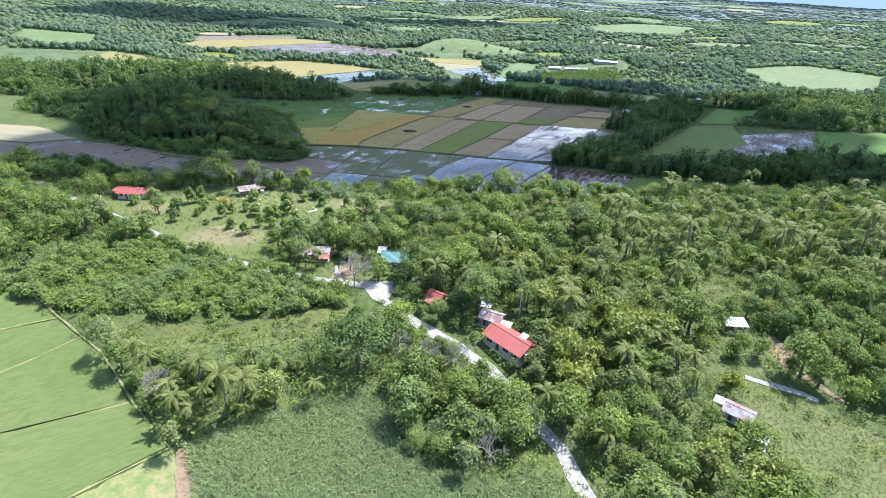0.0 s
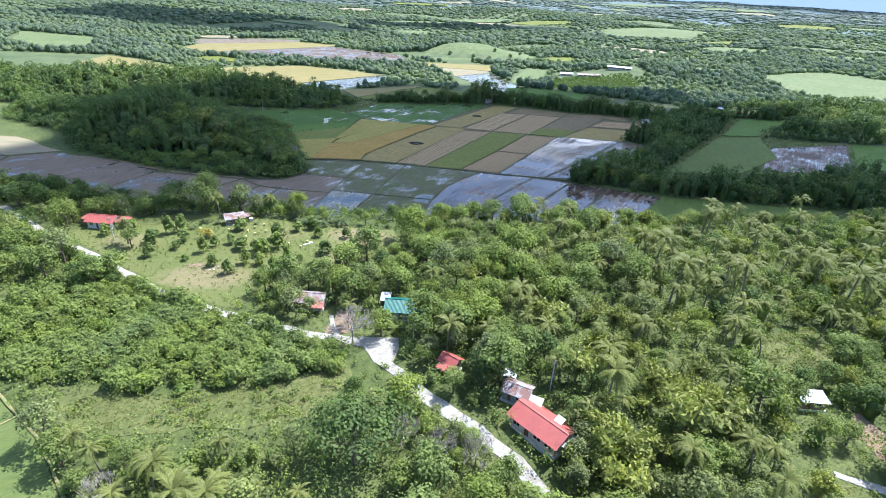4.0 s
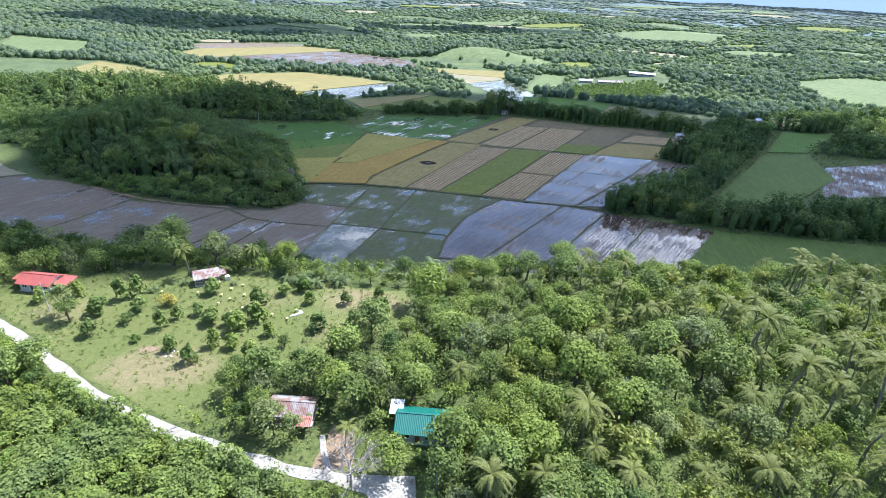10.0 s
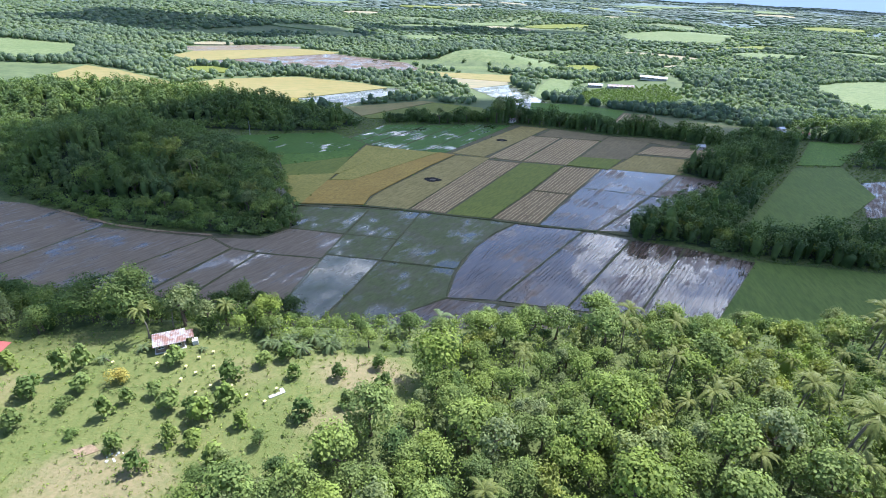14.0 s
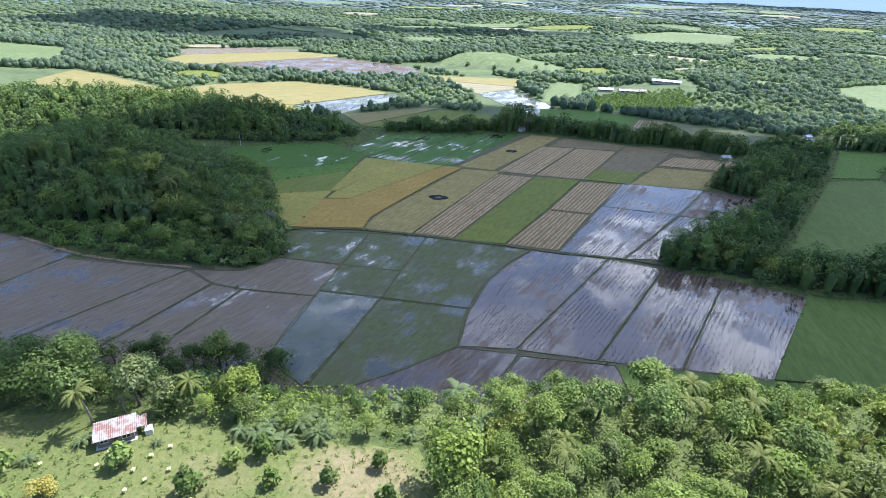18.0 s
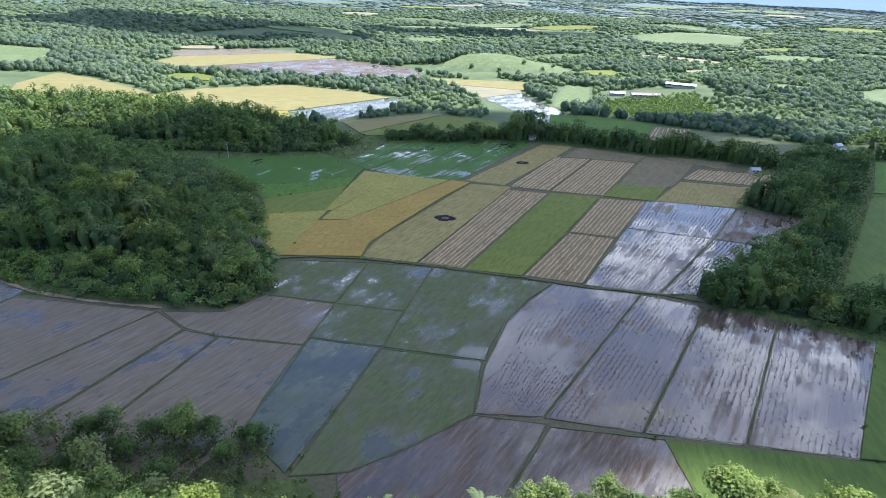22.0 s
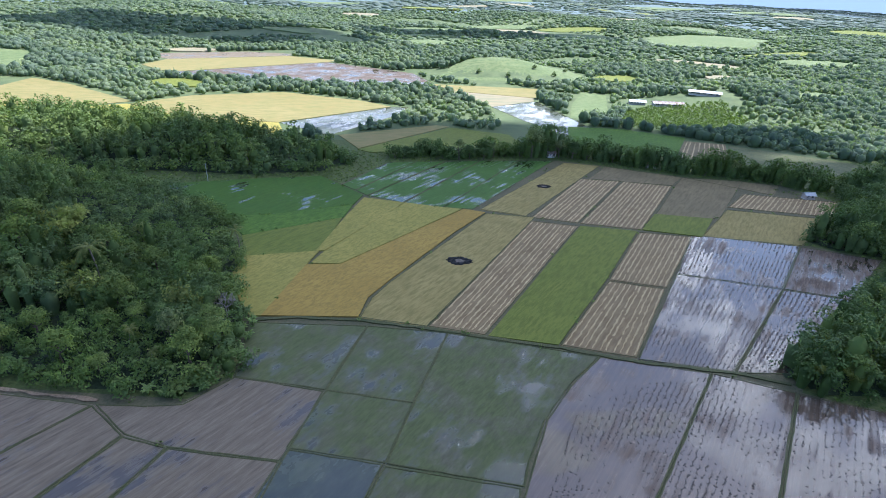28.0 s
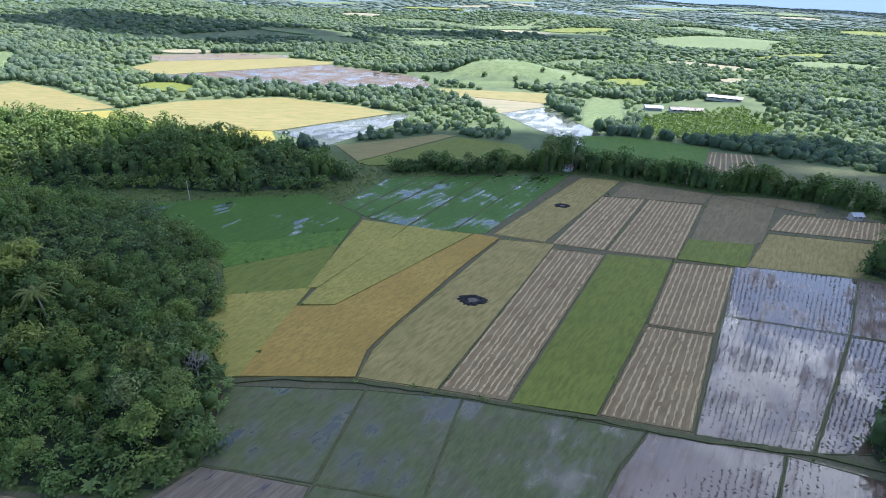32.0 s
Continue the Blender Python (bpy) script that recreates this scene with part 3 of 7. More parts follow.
# south of the main bund
field([(-72, 312), (-38.6, 312), (-45.2, 285.5), (-68, 289)], M_WET_GREEN, "shallow grey-green flooded paddy with weeds")
field([(-38.2, 312), (-15.5, 310), (-23.8, 282), (-44.8, 285.4)], M_WET_GREEN, "shallow grey-green flooded paddy with weeds")
field([(-15.2, 310), (25.4, 301.6), (15, 290), (6.5, 277), (1.5, 266), (-0.5, 259.5), (-28.2, 264.2), (-23.5, 282)], M_WET_GREEN, "large weedy flooded paddy with patches of open water")
field([(-44.8, 285.1), (-24, 281.8), (-28.5, 264.3), (-49.6, 267.5)], M_WET_GREEN, "weedy flooded paddy with thin grass")
field([(-49.5, 267), (-29.2, 263.8), (-36, 243), (-44, 222), (-56, 232), (-54.8, 242), (-52, 257)], M_WATER_BLUE, "flooded paddy reflecting the blue sky")
field([(-28.6, 263.4), (-1.2, 259), (-3.4, 248), (-4.4, 240), (-15.4, 232), (-30.6, 222.5), (-43.2, 221)], M_WET_GREEN, "weedy flooded paddy with patches of open water")
ob = field([(26, 301.4), (53.8, 296), (11.8, 239.4), (-4.2, 240), (-0.6, 256.8), (7.3, 277.5), (15.5, 289.5)], M_WATER, "flooded paddy with rows of dark stubble")
stubble(ob, [(-2.6, 243), (17.5, 288), (53, 295), (11.2, 240)], 1.35, 0.5, 3, 0.27, 0.45)
S2 = [(12.3, 239.2), (54.3, 295.9), (72.5, 289.5), (34, 235.4)]
ob = field(S2, M_WATER, "flooded paddy with rows of dark stubble")
stubble(ob, S2, 1.35, 0.5, 4, 0.27, 0.42)
S3 = [(34.6, 235.3), (73, 289), (92.5, 283), (56.6, 232.6)]
ob = field(S3, M_WATER, "flooded paddy reflecting white clouds between stubble rows")
stubble(ob, S3, 1.45, 0.5, 5, 0.26, 0.5)
S4 = [(57, 232.5), (93, 283), (116, 272.4), (80.4, 229.4)]
ob = field(S4, M_WATER, "flooded paddy reflecting white clouds between stubble rows")
stubble(ob, S4, 1.45, 0.5, 6, 0.26, 0.55)
field([(-33.5, 221.6), (-21.4, 227.6), (-4.5, 239.3), (12.4, 237), (-6, 207), (-30, 209)], M_MUD_NEAR, "ploughed paddy of wet brown mud")
T2 = [(-5.6, 207), (13, 236.3), (38.6, 233.4), (39.4, 218.5), (24, 208)]
field(T2, M_MUD_NEAR, "ploughed paddy of wet brown mud")
field([(116.4, 272.4), (150, 268), (190, 262), (166, 224), (103.5, 227.5), (80.8, 229.4)], M_RICE_EAST, "field of light green rice", 0.35)
field([(39, 233.2), (79.6, 228.4), (102.5, 226.6), (166, 223), (150, 205), (92.6, 208), (60, 208), (40.2, 218)], M_RICE_EAST, "rough grassy fallow field", 0.12, 0)
field([(-95.6, 278), (-84, 278), (-76.5, 279), (-67.8, 288.8), (-45.5, 284.8), (-49.8, 264), (-74, 266.6), (-85, 269.8)], M_MUD, "bare paddy of grey wet mud")
field([(-74, 266.2), (-49.8, 263.6), (-52.2, 250.6), (-56, 234.9), (-62, 219), (-91.8, 222)], M_MUD, "bare paddy of grey wet mud with wheel lines")
field([(-84.8, 269), (-74.6, 266.4), (-92.3, 222), (-108.2, 222)], M_MUD, "narrow bare paddy of grey wet mud with shallow pools")
field([(-96.3, 277.6), (-85.4, 269.4), (-108.8, 222.4), (-118, 224), (-133, 228)], M_MUD, "bare paddy of grey wet mud with shallow pools")
field([(-142, 283), (-125, 281.2), (-96.8, 277.8), (-133.4, 228), (-166, 236)], M_MUD, "bare paddy of grey wet mud with shallow pools")
field([(-142.4, 283.2), (-166.4, 236.2), (-222, 246), (-226, 300), (-203, 311), (-166, 297), (-142, 287)], M_MUD, "bare paddy of grey wet mud")
field([(-227, 299.4), (-223, 246), (-272, 254), (-275, 305)], M_MUD, "bare paddy of grey wet mud")
field([(-206, 311.6), (-228, 301), (-275, 306), (-290, 338), (-246, 334), (-214, 318)], M_PALE, "paddy of pale ripe rice", 0.3)

# north of the main bund
field([(-72.7, 315), (-86, 334), (-85.9, 350.5), (-61.8, 356.5), (-64, 346.5), (-69.8, 315.4)], M_RICE_TURN, "paddy of yellow-green ripening rice", 0.45, 0.6)
field([(-69.4, 315.4), (-63.8, 346.5), (-52, 347.5), (-30, 374), (-7.9, 401), (1.2, 398), (-13.1, 376), (-34.6, 338.2), (-40.1, 327.4), (-41.6, 316.6)], M_RICE_RIPE, "paddy of ripe orange-brown rice", 0.45, 0.6)
field([(-52.4, 409.9), (-34.6, 405.8), (-42.2, 389.9), (-56.9, 389.2)], M_RICE_TURN, "paddy of ripening rice", 0.45, 0.6)
field([(-57, 388.8), (-42.4, 389.4), (-59.6, 357.6), (-62.6, 357.3)], M_RICE_TURN, "paddy of ripening rice", 0.45, 0.6)
field([(-33.8, 405.6), (-18.9, 402.3), (-9, 400.8), (-30.8, 374.4), (-52.3, 348.2), (-62.4, 347.6), (-59.4, 356.8), (-42, 389.2)], M_RICE_TURN, "paddy of yellow-green ripening rice", 0.45, 0.6)
field([(-41.1, 316.3), (-38.8, 327.3), (-33.8, 337.6), (1.8, 397.6), (22.6, 395.4), (-21.4, 313)], M_RICE_CUT, "harvested paddy with a burnt straw heap", 0.1, 0.6)
field([(-0.4, 402.2), (51.2, 474.8), (70.2, 471.3), (19, 396.8)], M_RICE_CUT, "harvested paddy of dull yellow stubble", 0.1, 0.6)
E0 = [(-20.8, 313), (20.6, 391.5), (39.6, 387.9), (-4.8, 309.8)]
ob = field(E0, M_STRAW_MUD, "harvested paddy with rows of straw", 0.05, 0.5)
straw_rows(ob, E0, 1.75, 0.82, 11)
field([(-3.6, 309.5), (19.5, 350), (40.4, 387.6), (63.2, 384.6), (39, 344), (15.6, 306.4)], M_RICE_LIGHT, "paddy of fresh green grass and rice", 0.25, 0.5)
G1 = [(16.2, 306.2), (39.9, 342.8), (57.8, 338.8), (36, 301.8)]
ob = field(G1, M_STRAW_MUD, "harvested paddy with rows of straw", 0.05, 0.5)
straw_rows(ob, G1, 1.75, 0.82, 12)
G2 = [(40.3, 343.8), (64, 384), (85, 381.4), (58.8, 339.9)]
ob = field(G2, M_STRAW_MUD, "harvested paddy with rows of straw and wet patches", 0.05, 0.5)
straw_rows(ob, G2, 1.7, 0.9, 13)
H1 = [(66.4, 350), (86, 383.3), (126, 376), (99.2, 342)]
ob = field(H1, M_WATER, "flooded paddy with rows of stubble, silver with sky")
stubble(ob, H1, 1.4, 0.5, 14, 0.27, 0.4)
H2 = [(36.4, 301.2), (66, 349.4), (98.8, 341.2), (60.2, 297)]
ob = field(H2, M_WATER, "flooded paddy with rows of stubble, silver with sky")
stubble(ob, H2, 1.4, 0.5, 15, 0.27, 0.4)
H3 = [(61, 296.8), (99.4, 341), (119, 336), (78, 297)]
ob = field(H3, M_WATER, "flooded paddy with rows of stubble beside the trees")
stubble(ob, H3, 1.4, 0.5, 16, 0.27, 0.4)
H4 = [(99.8, 341.8), (126.4, 375.8), (152, 366), (119.4, 336.4)]
ob = field(H4, M_MUD_NEAR, "flooded brown paddy beside the trees")
stubble(ob, H4, 1.3, 1.0, 17, 0.22, 0.5)
I1 = [(21.2, 395.6), (54.5, 448.5), (75.4, 447.6), (40.2, 391.2)]
ob = field(I1, M_STRAW_MUD, "harvested paddy with rows of straw", 0.05, 0.5)
straw_rows(ob, I1, 1.9, 1.0, 18)
I2 = [(41, 391), (76.2, 446.6), (100.4, 442.8), (66, 386.8)]
ob = field(I2, M_STRAW_MUD, "harvested paddy with rows of straw", 0.05, 0.5)
straw_rows(ob, I2, 1.9, 1.0, 19)
field([(66.4, 386.5), (77.8, 403.6), (102, 400.8), (89, 382)], M_RICE_LIGHT, "small paddy of bright green rice", 0.35, 0.5)
field([(78.4, 404.2), (101.4, 442), (111.4, 456.6), (143, 455), (107.3, 404), (102.4, 401.3)], M_BROWN, "ploughed paddy of dry brown earth", 0.05, 0.5)
L1 = [(116.5, 416), (133.4, 434.6), (176, 428), (161, 408.6)]
ob = field(L1, M_STRAW_MUD, "harvested paddy with rows of straw", 0.05, 0.5)
straw_rows(ob, [L1[0], L1[1], L1[2], L1[3]], 2.1, 1.1, 20)
field([(89.6, 382.4), (114.5, 412.6), (160, 405), (127.4, 377)], M_RICE_CUT, "dry harvested paddy", 0.06, 0.5)
field([(58.7, 448.4), (73.8, 470.8), (111, 457.4), (100.8, 443.8)], M_BROWN, "dry harvested paddy", 0.05, 0.5)
field([(112.6, 457.2), (137.6, 454.9), (160, 450), (148, 435)], M_BROWN, "dry harvested paddy", 0.05, 0.5)
field([(-65, 426.6), (-46.7, 463.1), (-32, 466), (-58, 420)], M_SPROUT, "flooded paddy with young green shoots", 0.06, 0.5)
field([(-57.4, 419.4), (-31.4, 466.2), (-16, 469), (-51.4, 414)], M_SPROUT, "flooded paddy with young green shoots", 0.06, 0.5)
field([(-51, 413.6), (-15.6, 468.4), (4.2, 473.4), (-34.8, 406.6)], M_SPROUT, "flooded paddy with young green shoots", 0.06, 0.5)
field([(-34.2, 406.2), (4.6, 473.2), (26, 476), (-17, 403)], M_SPROUT, "flooded paddy with young green shoots", 0.06, 0.5)
field([(-16.6, 402.9), (26.6, 476), (46, 478.4), (-3.6, 402.2)], M_SPROUT, "flooded paddy with young green shoots", 0.06, 0.5)
field([(-148, 417), (-112, 428), (-77.6, 436.4), (-53.9, 413.7), (-56.5, 402), (-88, 388), (-112, 384)], M_RICE_WET, "wide paddy of deep green rice with shallow water showing", 0.3, 0.6)
field([(-111.5, 383.4), (-88, 387.4), (-56.7, 401.4), (-58.3, 387.6), (-92.2, 368), (-101, 377)], M_RICE_GREEN, "paddy of deep green rice", 0.3, 0.6)
field([(-92.4, 367.2), (-58.7, 387), (-61.8, 357.2), (-86.4, 351.2)], M_RICE_LIGHT, "paddy of lighter green rice", 0.3, 0.6)
strip("main_bund", [(-72, 313.2), (-59, 315), (-40, 314.6), (-19, 311.4), (-4.6, 308.4), (15.9, 304.8), (25.7, 302), (35.9, 299.8), (60.2, 296.4), (73, 292.5)], 1.1, M_BUND, 0.35, 0.5, "wide grassy bund dividing the paddies", "bund", 0.25)
strip("earth_bank", [(-168, 298.4), (-150, 290.5), (-138, 286), (-124, 282.6), (-108, 280.6), (-96, 279.2)], 1.0, M_EARTH, 0.35, 0.5, "bare reddish earth bank at the wood's foot", "bank", 0.4, 9)
# burnt straw
M_PALE_ASH = plain_mat("pale_ash", (0.13, 0.105, 0.08), 0.95, 0.35, 1.5)
for n, (bx, by, br) in enumerate(((-10.8, 353.6, 3.6), (33.1, 434.6, 2.8))):
    rng = np.random.default_rng(40 + n)
    bm = bmesh.new()
    rows = []
    for k in range(40):
        a = k * 2 * math.pi / 40
        low, out = rng.uniform(0.25, 0.5), rng.uniform(0.82, 1.18)
        row = []
        for f, h in ((0.0, 0.0), (0.25, 0.6), (0.55, 1.0), (0.8, 0.55), (1.0, -0.1)):
            r = br * (low + (out - low) * f)
            row.append(bm.verts.new((bx + 1.25 * r * math.cos(a), by + 0.85 * r * math.sin(a), 0.16 + 0.42 * h * rng.uniform(0.4, 1.3))))
        rows.append(row)
    for r0, r1 in zip(rows, rows[1:] + rows[:1]):
        for k in range(4):
            bm.faces.new((r0[k], r0[k + 1], r1[k + 1], r1[k]))
    heap = tagged(part("burnt_mound", bm, M_ASH), "ring of black burnt straw on a harvested paddy", "burnt mound", "burnt straw mounds")
    bm = bmesh.new()
    bm.faces.new([bm.verts.new((bx + 0.75 * br * math.cos(k * 0.45) * rng.uniform(0.6, 1), by + 0.5 * br * math.sin(k * 0.45) * rng.uniform(0.6, 1), 0.19)) for k in range(14)])
    part("ash_bed", bm, M_PALE_ASH, heap, "pale ash")

# fields beyond the tree line
field([(-82, 514), (-22.5, 548), (-13, 546), (-66, 487)], M_YELLOW, "yellow-brown field beyond the trees", 0.3, 0)
field([(-66, 485), (-12, 543), (26, 531), (34, 502), (-58, 480)], M_RICE_LIGHT, "green field behind the tree line", 0.3, 0)
field([(72, 560), (109, 558), (147, 541), (122, 494), (60, 502)], M_RICE_GREEN, "green rice field behind the tree line", 0.3, 0)
BR = [(124, 496), (144, 533), (169, 529), (152, 487)]
ob = field(BR, M_BROWN, "brown ploughed field with pale rows", 0.05, 0)
straw_rows(ob, BR, 3.0, 1.3, 31)
field([(153, 486), (170, 526), (229, 496), (250, 470), (205, 468)], M_DULL, "dull green field beside the houses", 0.2, 0.5)
field([(-244, 576), (-215, 612), (-151, 640), (-82, 618), (-58, 601), (-127, 540), (-188, 541)], M_YELLOW, "wide field of ripe yellow rice", 0.3, 0.6)
field([(-57, 600.5), (-44, 603), (-51, 573), (-88, 513), (-126, 539)], M_WATER_BLUE, "flooded field reflecting the sky", 0.06, 0.6)
field([(-395, 650), (-366, 656), (-326, 637), (-247, 584), (-275, 562), (-345, 560)], M_YELLOW, "field of ripe yellow rice", 0.3, 0)
field([(-345, 558), (-275, 560.5), (-246, 575), (-188, 540), (-127, 539), (-113, 504), (-190, 526), (-300, 536), (-340, 545)], M_RICE_TURN, "strip of yellow-green ripening rice", 0.25, 0)
field([(-366, 828), (-210, 910), (-203, 862), (-318, 797)], M_MUD, "grey harvested wet field", 0.06, 0)
field([(-325, 752), (-318, 795), (-203, 858), (-142, 838), (-150, 822), (-282, 715)], M_YELLOW, "pale yellow harvested field", 0.2, 0)
field([(-281, 713), (-149, 821), (-50, 769), (-25, 707), (-112, 686), (-282, 697)], M_MUD_NEAR, "wet brown field with silver pools", 0.06, 0)
field([(-30, 707), (72, 705), (64, 660), (-19, 680)], M_YELLOW, "strip of ripe yellow rice", 0.3, 0)
field([(-18, 679), (20, 670), (62, 660), (60, 646), (22, 617)], M_PALE, "pale field of stubble", 0.1, 0)
field([(22, 616), (62, 645), (91, 548), (67, 532), (43, 572)], M_WATER_BLUE, "flooded field reflecting white clouds", 0.06, 0.5)
field([(113, 696), (133, 686), (112, 602), (79, 587), (92, 640)], M_PASTURE, "smooth light green meadow", 0.1, 0)
patch("pasture", [(-35, 740), (0, 800), (46, 850), (120, 850), (140, 800), (112, 745), (50, 735)], M_PASTURE, "smooth grassy hill with a few trees", "pasture", 0.4, 5, 3, 12)
patch("pasture", [(394, 712), (515, 745), (560, 660), (470, 560), (382, 582), (370, 650)], M_PASTURE, "light green pasture between woods", "pasture", 0.5, 6, 4, 14)
patch("pasture", [(340, 1130), (362, 1255), (580, 1345), (600, 1250), (490, 1115)], M_PASTURE, "far light green pasture", "pasture", 1.2, 7, 8, 25)
patch("pasture", [(-520, 720), (-560, 800), (-460, 790), (-405, 690), (-440, 660)], M_PASTURE, "light green field between woods", "pasture", 0.8, 8, 4, 18)
patch("pasture", [(-640, 1440), (-570, 1560), (-500, 1500), (-540, 1420)], M_PASTURE, "far bright field among dark woods", "pasture", 2.0, 9, 8, 25)
# east of the tree belt
field([(126, 302), (150, 331), (206, 397), (238, 402), (222, 352), (182, 318), (150, 298)], M_RICE_EAST, "paddy of bright green rice beyond the trees", 0.3, 0.4)
field([(212, 404), (256, 462), (292, 458), (240, 406)], M_RICE_GREEN, "paddy of dark green rice", 0.3, 0.4)
RP = [(196, 322), (229, 374), (296, 392), (254, 326)]
ob = field(RP, M_MUD_NEAR, "flooded brown paddy with silver stubble rows", 0.06, 0.5)
stubble(ob, RP, 1.5, 1.2, 33, 0.3, 0.3)
field([(300, 392), (258, 326), (330, 318), (368, 390)], M_RICE_GREEN, "paddy of dark green rice", 0.3, 0.4)

# ---- the hill: road, lawn, rice, cane ----
ROAD = [(-150, 196), (-128, 180), (-115, 170.4), (-100.4, 162.3), (-85, 152.6), (-74.6, 145.8), (-65, 140.8), (-52.2, 135.2), (-41.8, 131.6), (-30.9, 128.6), (-22.4, 127.2), (-13, 124)]
strip("village_road", ROAD, 2.5, M_ROAD, 0.10, 0.4, "pale coral-gravel village road on the hillside", "road", 0.3, 2)
strip("village_road", [(-14.4, 124), (-11.5, 119.6), (-7, 115), (-0.8, 108), (5.4, 103), (9.8, 99.4), (16.4, 93), (20.5, 87.4), (25, 79.4), (29, 71.7), (30, 66), (32, 59), (35, 45), (38, 10)], 3.0, M_ROAD, 0.12, 0.4, "pale coral-gravel road between trees and houses", "road", 0.3, 3)
patch("road_junction", [(-18, 128), (-8, 127.6), (-7.4, 124), (-9.2, 117), (-13, 118.5), (-15, 122.5)], M_ROAD, "wide pale junction of the village road", "road", 0.17, 4, 0.25, 2)
strip("footpath", [(-22.6, 127.6), (-24.4, 132), (-25.6, 136)], 1.2, M_ROAD, 0.12, 0.3, "narrow pale path to the house", "path", 0.15, 5)
strip("side_road", [(77, 92.6), (79, 91.8), (84, 89.9), (88.5, 88.2), (91, 86.2)], 1.5, M_ROAD, 0.12, 0.4, "pale gravel side road", "road", 0.3, 6)
strip("dirt_track", [(88, 103), (89.5, 97), (93.5, 92), (97, 86)], 1.6, M_EARTH, 0.1, 0.3, "worn earth track", "path", 0.3, 7)
LAWN = [(-112, 188), (-98, 190.5), (-80, 193), (-66, 192), (-52, 190), (-29, 188), (-12, 187), (-8, 176), (-16, 166), (-30, 158), (-42, 150), (-50, 136.8), (-62, 141.4), (-74, 147.6), (-86, 155), (-102, 165), (-116, 174)]
patch("lawn", LAWN, M_KNOLL, "bright green grassy knoll with young fruit trees", "lawn", 0.06, 11, 0.8, 3)
patch("bare_soil", [(-71.5, 158.6), (-68.6, 160), (-66.4, 158.4), (-68.6, 156.6)], M_EARTH, "small bare patch of sandy earth", "bare ground", 0.18, 15, 0.4, 1)
patch("bare_soil", [(-26, 128.6), (-19, 129.5), (-19, 136), (-24, 139)], M_EARTH, "brown trodden yard by the road", "bare ground", 0.1, 16, 0.4, 2)
patch("bare_soil", [(87, 104), (92, 108), (94, 101), (90, 98)], M_EARTH, "bare reddish earth bank", "bare ground", 0.15, 17, 0.5, 1.5)
patch("meadow", [(74, 93), (85, 88), (95, 80), (110, 74), (110, 45), (78, 50), (70, 66), (72, 80)], M_LAWN, "rough light green meadow", "meadow", 0.08, 18, 1.0, 3)
patch("meadow", [(82, 133), (102, 139), (100, 126), (90, 117), (79, 118)], M_LAWN, "light green overgrown clearing", "meadow", 0.1, 19, 1.0, 3)
patch("meadow", [(-30, 112), (-18, 118), (-16, 112), (-22, 103), (-34, 100), (-60, 97), (-74, 100), (-82, 108), (-60, 106), (-44, 104)], M_LAWN, "light green rough grass between thickets", "meadow", 0.1, 20, 1.0, 3)


def near_rice(pts, label):
    bm = bmesh.new()
    top = [bm.verts.new((x, y, gz(x, y) + 0.22)) for x, y in pts]
    low = [bm.verts.new((x, y, gz(x, y) - 0.3)) for x, y in pts]
    bm.faces.new(top)
    for k in range(len(pts)):
        j = (k + 1) % len(pts)
        bm.faces.new((low[k], low[j], top[j], top[k]))
    ob = tagged(part("rice_field", bm, M_RICE_NEAR), label, "rice field", "rice fields below the hill", "structure")
    return ob


for ln in ([(-89.2, 107), (-101.3, 102.4), (-141, 102)], [(-79.6, 100.4), (-91.8, 88.8), (-101, 84), (-140, 92)], [(-60.2, 82.2), (-89.8, 69.8), (-110, 62)], [(-102, 118), (-89, 107.4), (-72, 95.2), (-58.2, 81.2), (-47, 71), (-60, 60), (-78, 49.6)]):
    strip("field_bund", ln, 0.5, M_DRY, 0.24, 0.5, "pale dry earth bund between rice fields", "bund", 0.15, 24)
RICE_EDGE = [(-89, 107), (-72, 95), (-58.5, 81), (-47.3, 71)]
near_rice([(-128, 126), (-102, 117.5), (-89.4, 107), (-101.5, 102.6), (-140, 104)], "field of young light green rice")
near_rice([(-101, 102), (-88.6, 106.4), (-80, 100.4), (-92, 89), (-101, 85), (-140, 100)], "field of young light green rice")
near_rice([(-91.4, 88.6), (-79.4, 100), (-72, 94.8), (-60.4, 82.4), (-90, 70), (-110, 78)], "field of young light green rice")
near_rice([(-89.4, 69.6), (-60, 82), (-58.5, 81), (-47.6, 71.2), (-60, 60.4), (-78, 50), (-100, 52)], "field of young light green rice")
patch("grass_strip", [(-47, 71), (-59.6, 60), (-78, 49.6), (-60, 30), (-34, 40), (-38, 62), (-43, 68)], M_DRY, "strip of dry yellowish grass beside the cane", "grass", 0.1, 21, 0.5, 2)
patch("bare_soil", [(-45.6, 71), (-42.4, 71), (-38.6, 62), (-39, 57), (-41.6, 60)], M_EARTH, "bare earth track at the field corner", "bare ground", 0.2, 22, 0.4, 1.5)
CANE = [(-44, 71), (-39.7, 73.8), (-21.4, 82.6), (-7.4, 84), (-2.2, 72), (4, 66), (15.3, 63.6), (27, 66), (26, 54), (22, 30), (-30, 30), (-37.6, 60)]


